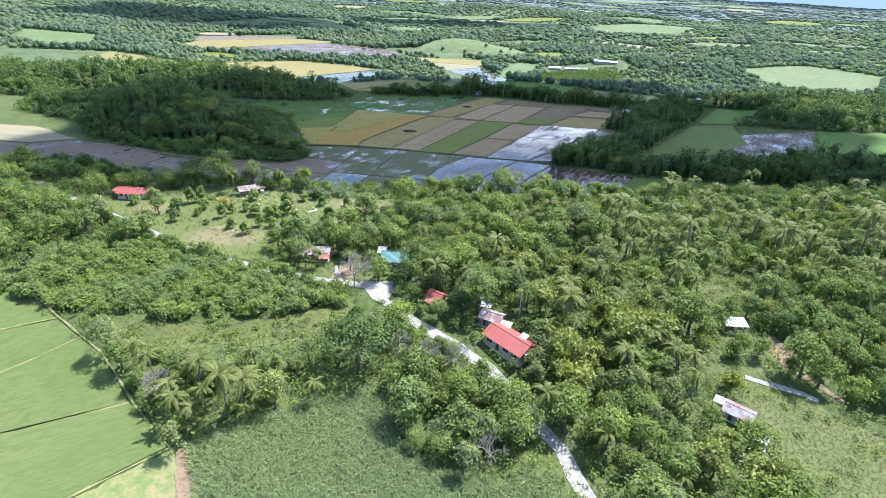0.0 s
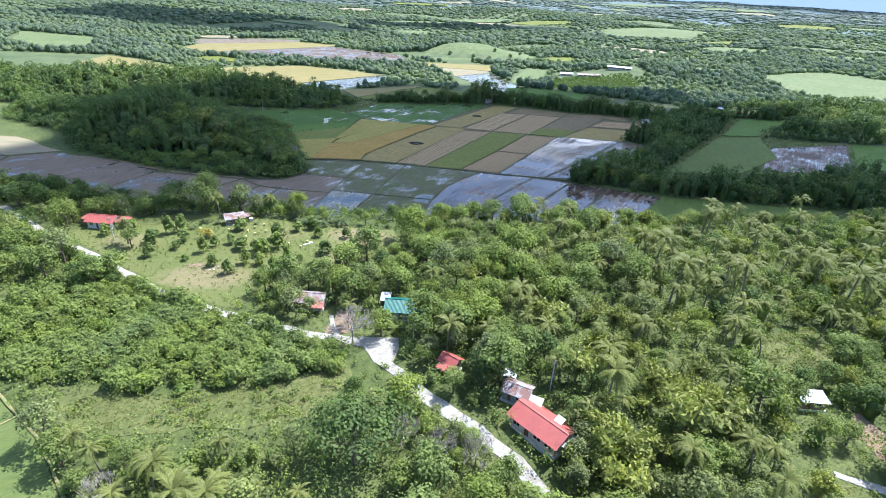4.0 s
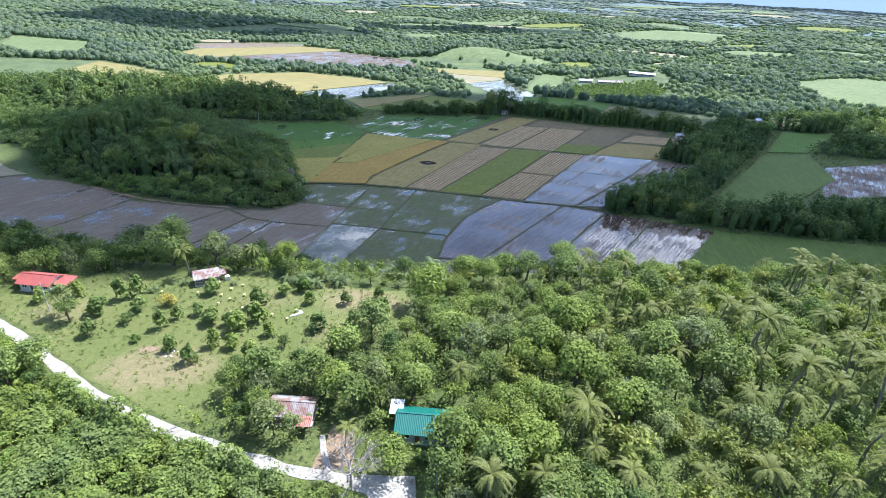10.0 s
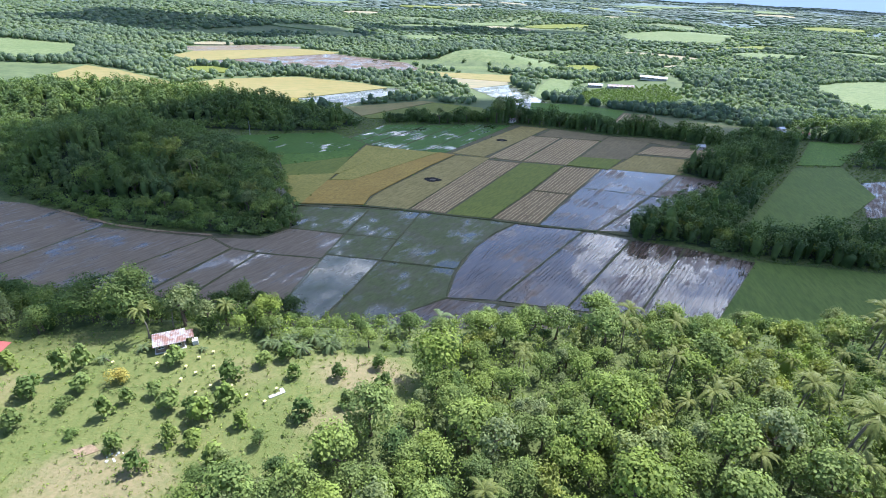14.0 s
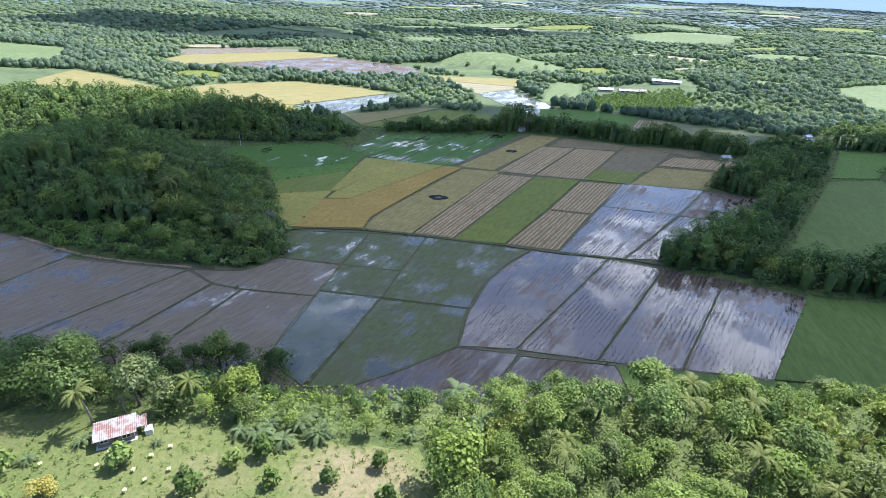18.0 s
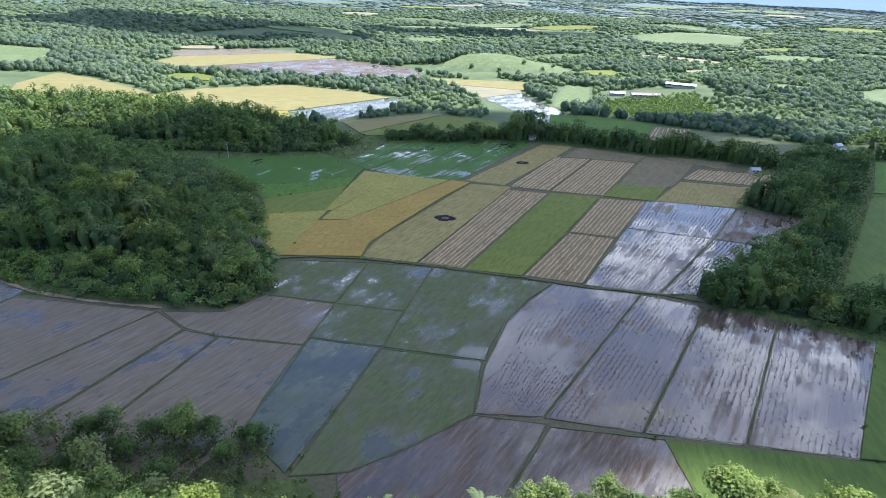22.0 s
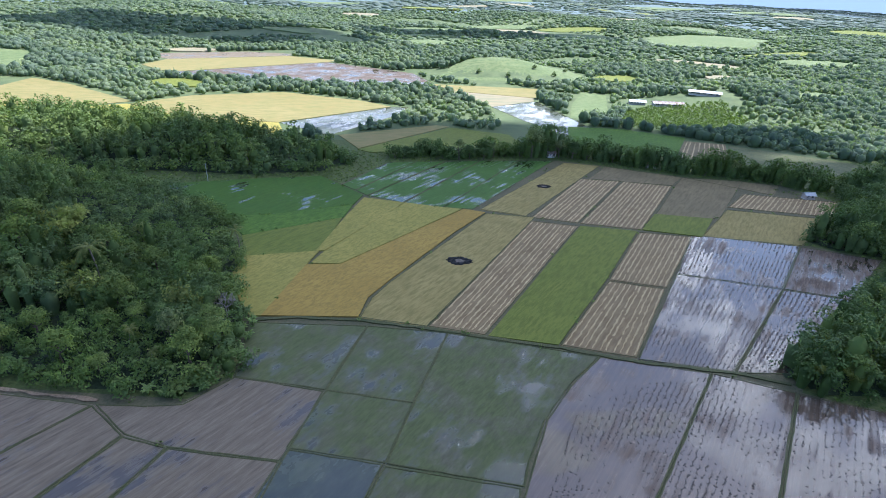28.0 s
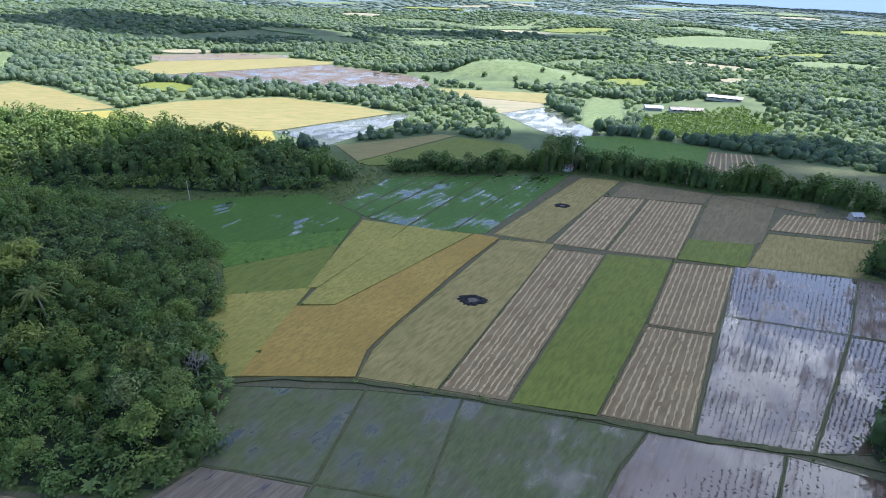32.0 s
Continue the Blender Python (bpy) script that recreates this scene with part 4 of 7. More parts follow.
# ---- plants ----
def trunk_mesh(rng, height, radius, limbs, lean=0.4, reach=2.0):
    bm = bmesh.new()
    pts, rad = [], []
    for k in range(5):
        f = k / 4
        pts.append((lean * f * f * rng.uniform(0.6, 1.4), lean * 0.5 * math.sin(f * 3), -0.3 + (height + 0.3) * f))
        rad.append(radius * (1.25 if k == 0 else 1 - 0.55 * f))
    tube(bm, pts, rad, 7)
    for k in range(limbs):
        a = k * 2.4 + rng.uniform(-0.4, 0.4)
        z0 = height * rng.uniform(0.55, 0.95)
        s = Vector((lean * (z0 / height) ** 2, 0, z0))
        e = s + Vector((math.cos(a) * reach, math.sin(a) * reach, height * rng.uniform(0.25, 0.5)))
        tube(bm, [s, s.lerp(e, 0.5) + Vector((0, 0, -0.15)), e], [radius * 0.45, radius * 0.3, radius * 0.1], 5)
    return bm


def broadleaf(name, seed, radius, height, base, lobes, leaves, size, mat, spread=0.62, bark=None):
    rng = np.random.default_rng(seed)
    top = new(name)
    part("trunk", trunk_mesh(rng, base + height * 0.35, 0.11 + 0.05 * radius, 5, 0.4, radius * 0.55), bark or M_BARK, top)
    v, f = crown_arrays(rng, radius, height, base, lobes, leaves, size, spread=spread)
    part("crown", raw_mesh("crown", v, f), mat, top)
    return top


def bamboo(seed, radius, height, culms, mat):
    rng = np.random.default_rng(seed)
    top = new("bamboo_clump")
    bm = bmesh.new()
    C, O = [], []
    for k in range(culms):
        a, r = rng.uniform(0, 6.28), radius * rng.uniform(0.35, 1.0)
        h = height * rng.uniform(0.75, 1.05)
        d = np.array([math.cos(a), math.sin(a), 0])
        arc = [d * (0.25 + r * t ** 2.4) + np.array([0, 0, h * (1.25 * t - 0.45 * t ** 3)]) for t in np.linspace(0, 1, 7)]
        if k % 2 == 0:
            tube(bm, [Vector(p) for p in arc[:6]], [0.06, 0.055, 0.05, 0.045, 0.035, 0.02], 4)
        for t in rng.uniform(0.35, 1.0, 44):
            p = d * (0.25 + r * t ** 2.4) + np.array([0, 0, h * (1.25 * t - 0.45 * t ** 3)])
            C.append(p + rng.normal(0, 0.42, 3))
            O.append(np.array([d[0] * 0.5, d[1] * 0.5, 0.7]))
    tagged(part("culm", bm, M_BAMBOO_WALL, top), kind="stuff")
    v, f = leaf_quads(rng, np.array(C), np.array(O), np.full(len(C), 0.42), 0.5, 1.9)
    part("foliage", raw_mesh("foliage", v, f), mat, top)
    return top


def palm_leaves(rng, at, fronds, length, droop=1.0):
    """Arched fronds, each with a row of hanging leaflets on both sides."""
    V = []
    for k in range(fronds):
        a = k * 2.4 + rng.uniform(-0.25, 0.25)
        rise = rng.uniform(-0.35, 1.1)
        ln = length * rng.uniform(0.8, 1.1)
        d, s = np.array([math.cos(a), math.sin(a), 0]), np.array([-math.sin(a), math.cos(a), 0])
        prev = None
        for j in range(13):
            t = j / 12
            p = at + d * ln * (t * (0.85 + 0.15 * rise)) + np.array([0, 0, ln * (rise * t - (0.42 + 0.5 * max(rise, 0)) * droop * t ** 2.2)])
            if prev is not None:
                w = ln * 0.105 * math.sin(math.pi * (0.12 + 0.82 * t)) + 0.08
                step = p - prev
                for side in (1, -1):
                    tip = prev + step * 1.3 + s * side * w + np.array([0, 0, -w * rng.uniform(0.1, 0.6)])
                    V.append([prev, prev + step * 1.0, tip + step * 0.55, tip])
                V.append([prev - s * 0.05, prev + s * 0.05, p + s * 0.04, p - s * 0.04])
            prev = p
    V = np.array(V)
    return V.reshape(-1, 3), np.arange(len(V) * 4).reshape(-1, 4)


def palm(seed, height, fronds, length, label_mat=None):
    rng = np.random.default_rng(seed)
    top = new("coconut_palm")
    lean = rng.uniform(0.4, 1.6)
    pts = [Vector((lean * (k / 6) ** 2, 0.3 * math.sin(k * 0.7), -0.3 + (height + 0.3) * k / 6)) for k in range(7)]
    bm = bmesh.new()
    tube(bm, pts, [0.3, 0.2, 0.17, 0.16, 0.15, 0.14, 0.17], 7)
    part("trunk", bm, M_PALM_BARK, top)
    v, f = palm_leaves(rng, np.array(pts[-1]), fronds, length)
    part("fronds", raw_mesh("fronds", v, f), label_mat or L_PALM, top)
    bm = bmesh.new()
    for k in range(7):
        a = k * 0.9
        bmesh.ops.create_icosphere(bm, subdivisions=1, radius=0.16, matrix=Matrix.Translation(pts[-1] + Vector((0.28 * math.cos(a), 0.28 * math.sin(a), -0.28 - 0.1 * (k % 2)))))
    part("coconuts", bm, M_BARK, top)
    return top


def banana(seed, stems, height):
    rng = np.random.default_rng(seed)
    top = new("banana_plant")
    bm = bmesh.new()
    V = []
    for q in range(stems):
        a0, r0 = q * 2.1, (0.0 if q == 0 else 0.9)
        bx, by, h = r0 * math.cos(a0), r0 * math.sin(a0), height * rng.uniform(0.6, 1.0)
        tube(bm, [(bx, by, -0.2), (bx, by, h * 0.3), (bx + 0.05, by, h * 0.55)], [0.16, 0.13, 0.09], 6)
        for k in range(8):
            a = k * 2.4 + rng.uniform(-0.3, 0.3)
            d, s = np.array([math.cos(a), math.sin(a), 0]), np.array([-math.sin(a), math.cos(a), 0])
            ln, up = height * rng.uniform(0.5, 0.75), rng.uniform(0.5, 1.2)
            spine = [np.array([bx, by, h * 0.5]) + d * ln * 0.75 * t + np.array([0, 0, ln * (up * t - 0.75 * t * t)]) for t in np.linspace(0, 1, 6)]
            for j in range(5):
                wa = 0.06 + 0.34 * math.sin(math.pi * (0.1 + 0.85 * j / 5))
                wb = 0.06 + 0.34 * math.sin(math.pi * (0.1 + 0.85 * (j + 1) / 5))
                for side in (1, -1):
                    V.append([spine[j], spine[j + 1], spine[j + 1] + s * side * wb + np.array([0, 0, -wb * 0.35]), spine[j] + s * side * wa + np.array([0, 0, -wa * 0.35])])
    part("stem", bm, L_BANANA, top)
    V = np.array(V)
    part("foliage", raw_mesh("foliage", V.reshape(-1, 3), np.arange(len(V) * 4).reshape(-1, 4)), L_BANANA, top)
    return top


def shrub(seed, radius, height, leaves, size, mat):
    rng = np.random.default_rng(seed)
    v, f = crown_arrays(rng, radius, height, -height * 0.3, 9, leaves, size, low=-0.2)
    v[:, 2] = np.maximum(v[:, 2], 0.02)
    return part("shrub", raw_mesh("shrub", v, f), mat)


def bare_tree(seed, height):
    rng = np.random.default_rng(seed)
    top = new("bare_tree")
    bm = bmesh.new()
    tube(bm, [(0, 0, -0.3), (0.1, 0, height * 0.2), (0.1, 0.1, height * 0.38)], [0.28, 0.2, 0.15], 7)
    part("trunk", bm, M_GREY_WOOD, top)
    bm = bmesh.new()

    def grow(p, d, ln, r, depth):
        e = p + d * ln
        tube(bm, [p, p.lerp(e, 0.5) + Vector(rng.normal(0, 0.06 * ln, 3)), e], [r, r * 0.8, r * 0.6], 4)
        if depth:
            for k in range(3):
                n = (d + Vector(rng.normal(0, 0.55, 3)) + Vector((0, 0, 0.1))).normalized()
                grow(p.lerp(e, rng.uniform(0.65, 1.0)), n, ln * rng.uniform(0.6, 0.82), r * 0.62, depth - 1)

    for k in range(6):
        a = k * 1.05 + rng.uniform(-0.3, 0.3)
        grow(Vector((0.1, 0.1, height * rng.uniform(0.28, 0.38))), Vector((math.cos(a), math.sin(a), rng.uniform(0.5, 1.0))).normalized(), height * 0.25, 0.17, 4)
    part("branch_crown", bm, M_GREY_WOOD, top)
    return top


def put(ob, x, y, turn=0.0, size=1.0, tall=None, sink=0.0, z=None):
    m = Matrix.LocRotScale((x, y, (gz(x, y) if z is None else z) - sink), Euler((0, 0, turn)), (size, size, tall or size))
    if ob.get("placed"):
        return copy_thing(ob, m)
    ob.matrix_basis = m
    ob["placed"] = 1
    return ob


KINDS = {
    "mid": [tagged(broadleaf("broadleaf_tree", 100 + k, 3.2, 5.4, 1.8, 18, 1350, 0.31, L_MID), "leafy mid-green broadleaf tree on the hillside", "tree", "hillside trees") for k in range(4)],
    "grey": [tagged(broadleaf("airy_tree", 120 + k, 3.0, 5.6, 2.8, 15, 760, 0.38, L_GREY, 0.72), "airy grey-green tree with a loose crown", "tree", "hillside trees") for k in range(3)],
    "light": [tagged(broadleaf("young_tree", 140 + k, 3.1, 5.0, 1.8, 18, 1300, 0.31, L_LIGHT), "bright light-green broadleaf tree", "tree", "hillside trees") for k in range(3)],
    "dark": [tagged(broadleaf("mango_tree", 160 + k, 3.3, 5.8, 0.7, 13, 1150, 0.33, L_DARK, 0.52), "dense dark-green fruit tree with a round crown", "tree", "hillside trees") for k in range(3)],
    "bamboo": [tagged(bamboo(180 + k, 3.6, 8.0, 24, L_BAMBOO), "feathery yellow-green bamboo clump with arching culms", "bamboo", "bamboo clumps") for k in range(2)],
    "palm": [tagged(palm(200 + k, 6.6 + 1.1 * k, 18 + k, 3.3), "coconut palm with long arching fronds", "palm", "coconut palms") for k in range(3)],
    "banana": [tagged(banana(220 + k, 3, 3.6), "banana plant with broad torn leaves", "banana plant", "banana plants") for k in range(2)],
    "thicket": [tagged(shrub(240 + k, 2.2, 5.4, 760, 0.32, (L_MID, L_LIGHT, L_THICK)[k]), "dense bright-green thicket bush", "bush", "thicket bushes") for k in range(3)],
    "shrub": [tagged(shrub(250 + k, 1.0, 2.9, 300, 0.26, L_MID if k else L_DARK), "small leafy shrub on the grassy knoll", "shrub", "shrubs on the knoll") for k in range(3)],
    "yellow": [tagged(shrub(260, 2.4, 5.6, 950, 0.28, L_YELLOW), "round yellow-green fruit tree", "tree", "trees on the knoll")],
    "round": [tagged(shrub(262, 2.6, 5.8, 1050, 0.28, L_DARK), "round dense dark-green mango tree", "tree", "trees on the knoll")],
    "acacia": [tagged(broadleaf("rain_tree", 270, 6.2, 5.4, 4.0, 18, 2600, 0.38, L_DARK, 0.8), "wide spreading dark rain tree", "tree")],
    "tall": [tagged(broadleaf("old_tree", 272, 5.0, 11.0, 0.8, 26, 4600, 0.36, L_MID, 0.72), "tall old tree with a drooping light-green crown", "tree")],
    "young_palm": [tagged(palm(280, 1.6, 14, 2.6, L_FERN), "young coconut palm with a short trunk", "palm", "coconut palms")],
}
ONE = np.random.default_rng(77)


def plant(kind, x, y, size=1.0, tall=None, turn=None, sink=0.0):
    obs = KINDS[kind]
    return put(obs[int(ONE.integers(0, len(obs)))], x, y, ONE.uniform(0, 6.28) if turn is None else turn, size, tall, sink)


ROADS = [ROAD, [(-14.4, 124), (-11.5, 119.6), (-7, 115), (-0.8, 108), (9.8, 99.4), (20.5, 87.4), (29, 71.7), (32, 59)], [(72, 94.5), (88.5, 88.2), (102.4, 80.7), (125, 76)], [(-22.6, 127.6), (-25.6, 136)]]
HOUSE_SPOTS = [(-7, 136.5, 7.5), (21.6, 99.6, 7.5), (4.6, 115.2, 5.0), (18.6, 107.4, 5), (-32, 140.5, 6.5), (82, 109, 5), (68, 80.5, 5.5), (-107, 182, 8), (-66, 186.2, 6)]
OPEN = [LAWN, CANE, [(-140, 130), (-102, 118), (-89, 107.5), (-72, 95.6), (-58, 81.6), (-46, 71), (-38, 60), (-60, 20), (-150, 20)], [(74, 93), (85, 88), (95, 80), (110, 74), (110, 45), (78, 50), (70, 66), (72, 80)], [(82, 133), (102, 139), (100, 126), (90, 117), (79, 118)],
        [(-30, 111), (-18, 117), (-22, 104), (-34, 101), (-62, 98), (-76, 103), (-60, 106)], [(-26, 127), (-8, 128), (-8, 118), (-15, 118), (-19, 124), (-19, 139), (-25, 139)], [(86, 106), (93, 108), (96, 97), (90, 96)], [(-17, 119), (-7, 119), (-5, 106), (-12, 104), (-18, 110)]]


def road_gap(x, y):
    best = 1e9
    for line in ROADS:
        for (ax, ay), (bx, by) in zip(line, line[1:]):
            t = max(0, min(1, ((x - ax) * (bx - ax) + (y - ay) * (by - ay)) / ((bx - ax) ** 2 + (by - ay) ** 2)))
            best = min(best, math.hypot(x - ax - t * (bx - ax), y - ay - t * (by - ay)))
    return best


def free(x, y, r):
    if road_gap(x, y) < r + 1.2:
        return False
    return all(math.hypot(x - hx, y - hy) > hr * 0.75 + r * 0.8 for hx, hy, hr in HOUSE_SPOTS)


HILL = [(-190, 60), (-190, 222), (-125, 224), (-60, 217), (-20, 207), (40, 208), (120, 214), (215, 222), (230, 120), (130, 40), (20, 40), (-40, 40)]
rng = np.random.default_rng(5)
hx, hy = scattered(rng, HILL, 5.0, OPEN)
outer = []
for x, y in zip(hx, hy):
    x, y = float(x), float(y)
    roll, s = rng.uniform(), 0.68 + 0.75 * rng.uniform() ** 1.6
    if not free(x, y, 2.2):
        continue
    if abs(x) > 0.86 * y + 45 or (25 < x < 38 and y < 68) or math.hypot(x + 13.4, y - 91) < 8.5:
        continue
    if -112 < x < -16 and 96 < y < 142 - 0.1 * (x + 60):
        continue
    if x > 34 and y > 108 + 0.1 * x and rng.uniform() < (0.46 if math.sin(x * 0.09 + 2 * math.sin(y * 0.06)) + math.sin(y * 0.1 + x * 0.05) > 0.1 else 0.07):
        plant("palm", x, y, rng.uniform(0.85, 1.15))
        continue
    if (x > 68 or x < -92) and 0.3 < roll < 0.86:
        outer.append((x, y, s))
        continue
    if x < -46 and y > 193:
        plant("dark" if roll < 0.55 else "mid" if roll < 0.85 else "grey", x, y, s * rng.uniform(0.95, 1.5))
    elif -58 < x < 0 and y > 186:
        plant("young_palm" if roll < 0.34 else "banana" if roll < 0.46 else "mid" if roll < 0.62 else "dark", x, y, s * (0.95 if roll < 0.34 else 0.78))
    elif x > -10 and y > 194:
        plant("mid" if roll < 0.26 else "dark" if roll < 0.86 else "grey" if roll < 0.93 else "bamboo", x, y, s * 0.95)
    elif x > 62 and y > 128:
        plant("palm" if roll < 0.3 else "light" if roll < 0.5 else "mid" if roll < 0.8 else "bamboo", x, y, s * (1.3 if roll < 0.3 else 0.85))
    elif 30 < x < 62 and 96 < y < 122 and roll < 0.72 or 50 < x < 62 and 58 < y < 72 and roll < 0.6:
        plant("bamboo", x, y, s * 1.2)
    elif 26 < x < 66 and 88 < y < 140:
        plant("bamboo" if roll < 0.42 else "grey" if roll < 0.6 else "mid" if roll < 0.85 else "palm", x, y, s)
    elif x > 0 and y < 96:
        plant("mid" if roll < 0.32 else "grey" if roll < 0.62 else "light" if roll < 0.84 else "bamboo" if roll < 0.95 else "palm", x, y, s)
    elif x > 0:
        plant("mid" if roll < 0.34 else "light" if roll < 0.52 else "dark" if roll < 0.66 else "grey" if roll < 0.84 else "bamboo" if roll < 0.93 else "palm", x, y, s * 1.05)
    elif y < 98 and x < -18:
        plant("thicket" if roll < 0.5 else "palm" if roll < 0.76 else "grey" if roll < 0.9 else "mid", x, y, s * (0.8 if roll > 0.76 else 1.0))
    elif y < 96:
        plant("grey" if roll < 0.4 else "mid" if roll < 0.75 else "light", x, y, s)
    else:
        plant("mid" if roll < 0.4 else "dark" if roll < 0.62 else "light" if roll < 0.8 else "grey", x, y, s)
# the bright thicket below the road
tx, ty = scattered(rng, [(-112, 118), (-100, 156), (-84, 146), (-50, 130), (-20, 122), (-18, 114), (-36, 104), (-60, 107), (-84, 110)], 3.1, OPEN[5:6])
for x, y in zip(tx, ty):
    if road_gap(x, y) > (2.2 if y < 131 - 0.52 * (x + 41) else 3.2):
        plant("thicket", float(x), float(y), rng.uniform(0.95, 1.4), rng.uniform(0.7, 1.1))
for (ax, ay), (bx, by) in zip(ROAD[1:9], ROAD[2:10]):
    n = int(math.hypot(bx - ax, by - ay) / 2.6)
    for k in range(n):
        f, q = (k + rng.uniform(0, 0.8)) / n, rng.uniform()
        if q < 0.85:
            d = Vector((bx - ax, by - ay)).normalized()
            tall = 1.4 if ax > -76 else 1.05
            plant("thicket", ax + (bx - ax) * f + d.y * 3.3, ay + (by - ay) * f - d.x * 3.3, rng.uniform(0.9, 1.25), tall * rng.uniform(0.85, 1.25))
# palms that stand out
for x, y, s in ((-43, 80, 1), (-40.5, 85, 1.05), (-35, 78.5, 0.95), (-48.5, 89, 1), (-37, 93, 0.9), (-45.5, 84, 0.9), (-33, 84, 1), (-39, 79, 1.1), (22, 133, 1.05), (13.4, 126, 1), (4, 125.4, 1), (13.4, 121, 1.1), (3.4, 121, 0.9), (23, 127.4, 1), (-1.6, 145.8, 1.15), (54, 130, 1), (22, 135, 1), (105, 145, 1), (86, 156, 1), (65, 111, 1), (64, 92, 1.05), (56, 78, 1), (60, 84, 0.9), (25.6, 79, 0.8), (60, 172, 1), (88, 181, 1), (-21, 133.6, 0.9), (-68, 192.6, 0.9), (-72.6, 189.6, 0.75), (-55, 195, 1), (-51, 197, 0.9)):
    plant("palm", x, y, s * 1.15)
for x, y, s in ((-72.5, 184.4, 0.9), (-63.4, 183.0, 0.55), (-59.6, 185.6, 0.6), (-77, 181.5, 0.8), (-44, 187, 1.2), (-41, 185.4, 1.3), (-38.4, 187.6, 1.2), (-35.6, 186, 1.3), (-42.4, 189.6, 1.2), (-37, 190, 1.3), (-33, 188.6, 1.2), (-46.6, 189, 1.1), (-31, 191, 1.2)):
    plant("young_palm", x, y, s * 0.78)
plant("acacia", -13.4, 92.6, 1.45, 1.25)
plant("tall", -79.5, 195.5, 1.25)
plant("acacia", -90, 199, 0.8)
for k in range(34):
    q = ONE.uniform()
    plant("dark" if q < 0.65 else "mid" if q < 0.92 else "grey", -150 + 2.85 * k + ONE.uniform(-1.5, 1.5), 226.5 + ONE.uniform(-4.5, 4.5) - 0.02 * k, ONE.uniform(1.0, 1.5))
for x, y, s, k in ((-71.8, 175, 1, "yellow"), (-61.5, 193.4, 1.05, "round"), (-52.7, 228.6, 1.5, "round"), (-54, 200, 1.5, "round"), (-47, 196, 1.1, "light"), (-93.5, 170, 1.25, "grey"), (-91, 167.5, 1.1, "mid"), (-98, 192, 1.2, "mid"), (-106, 192, 1.3, "grey"), (-46.5, 151.5, 1.05, "dark"), (-43, 155, 0.7, "grey"), (-39, 160.6, 0.72, "dark"), (-32, 155, 0.8, "banana"), (-72.5, 161.5, 0.85, "thicket"), (-78, 168, 0.7, "thicket"), (-36.5, 136.4, 0.85, "grey"), (-41.5, 138.6, 0.8, "dark"), (-44.5, 141.5, 0.9, "thicket"), (-39.5, 135.4, 0.7, "mid"), (-30.6, 134.8, 0.95, "grey"), (-34.2, 135.2, 1.0, "grey"), (-25.5, 141.6, 0.8, "dark"), (-27, 146.5, 0.9, "mid"), (-33.5, 147, 0.9, "mid"), (-39, 144.5, 0.9, "grey"), (-45, 146, 0.9, "mid"), (-10, 131.4, 0.8, "banana"), (-7, 131, 0.9, "banana"), (-4, 130.6, 0.8, "banana"), (-12.5, 130.6, 0.6, "thicket"), (-1.5, 130.4, 0.7, "thicket"), (-13.6, 134.6, 0.55, "thicket"), (-0.4, 136, 0.9, "mid"), (0.6, 131.6, 0.8, "dark"), (-8.6, 129.4, 0.5, "thicket"), (-16, 139.4, 0.8, "thicket"), (-15.6, 144, 0.9, "light"), (-23, 122.4, 0.9, "thicket"), (-27, 123.4, 1.0, "thicket"), (-31, 124.2, 1.0, "thicket"), (-19.8, 121.4, 0.8, "thicket"), (26.4, 106.4, 0.8, "dark"), (12, 106.4, 0.8, "dark"), (10.4, 112.4, 0.9, "mid"), (8.8, 106.6, 0.7, "thicket"), (13.6, 102.6, 0.7, "thicket"), (29, 101, 0.9, "mid"), (27.4, 92.6, 0.8, "grey"), (0.4, 112.2, 0.7, "thicket"), (-1.8, 117.6, 0.6, "light"), (-1.2, 123.4, 0.6, "dark"), (1.2, 100.4, 0.85, "grey"), (5.6, 96.6, 0.9, "mid"), (10.4, 92.4, 1.0, "grey"), (14, 88, 1.0, "mid"), (17, 83.6, 0.95, "mid"), (19.8, 79.6, 1.0, "grey"), (22.6, 75.6, 0.95, "mid"), (-7, 108.4, 0.8, "thicket"), (-2.6, 103, 0.8, "thicket"), (2.4, 98.8, 0.85, "thicket"), (6.6, 95.6, 0.8, "thicket")):
    plant(k, x, y, s)
for x, y, s in ((-64, 159, 1.3), (-62.5, 172, 1.35), (-62.4, 181, 1.0), (-58.2, 168.6, 1.0), (-54, 168, 1.15), (-49.4, 176, 1.0), (-47.6, 169.2, 1.0), (-32.7, 167.4, 1.0), (-45, 156, 0.9), (-50.8, 165.8, 1.0), (-84, 177, 0.9), (-80.6, 179, 0.8), (-77.4, 172.4, 0.9), (-69, 166, 0.7), (-55, 160.5, 0.7), (-50.4, 160.4, 0.8), (-58, 155, 0.8), (-43.6, 164.4, 0.7), (-37, 178, 0.7), (-44.4, 181.4, 0.8), (-40, 184, 0.9), (-28, 178.6, 0.7), (-86.4, 171, 1.1), (-83.6, 163, 0.8), (-96, 178, 0.9), (-103, 176, 0.8), (-20, 182.5, 0.7), (-18, 174, 0.9), (-25, 171, 0.7), (-66.8, 169.6, 0.6)):
    plant("shrub", x, y, s * 1.45, s * ONE.uniform(1.2, 1.9))
dead_tree = tagged(bare_tree(300, 11.5), "leafless pale grey tree with spreading branches", "tree", "leafless trees")
put(dead_tree, -18.6, 125.2, 0.4)
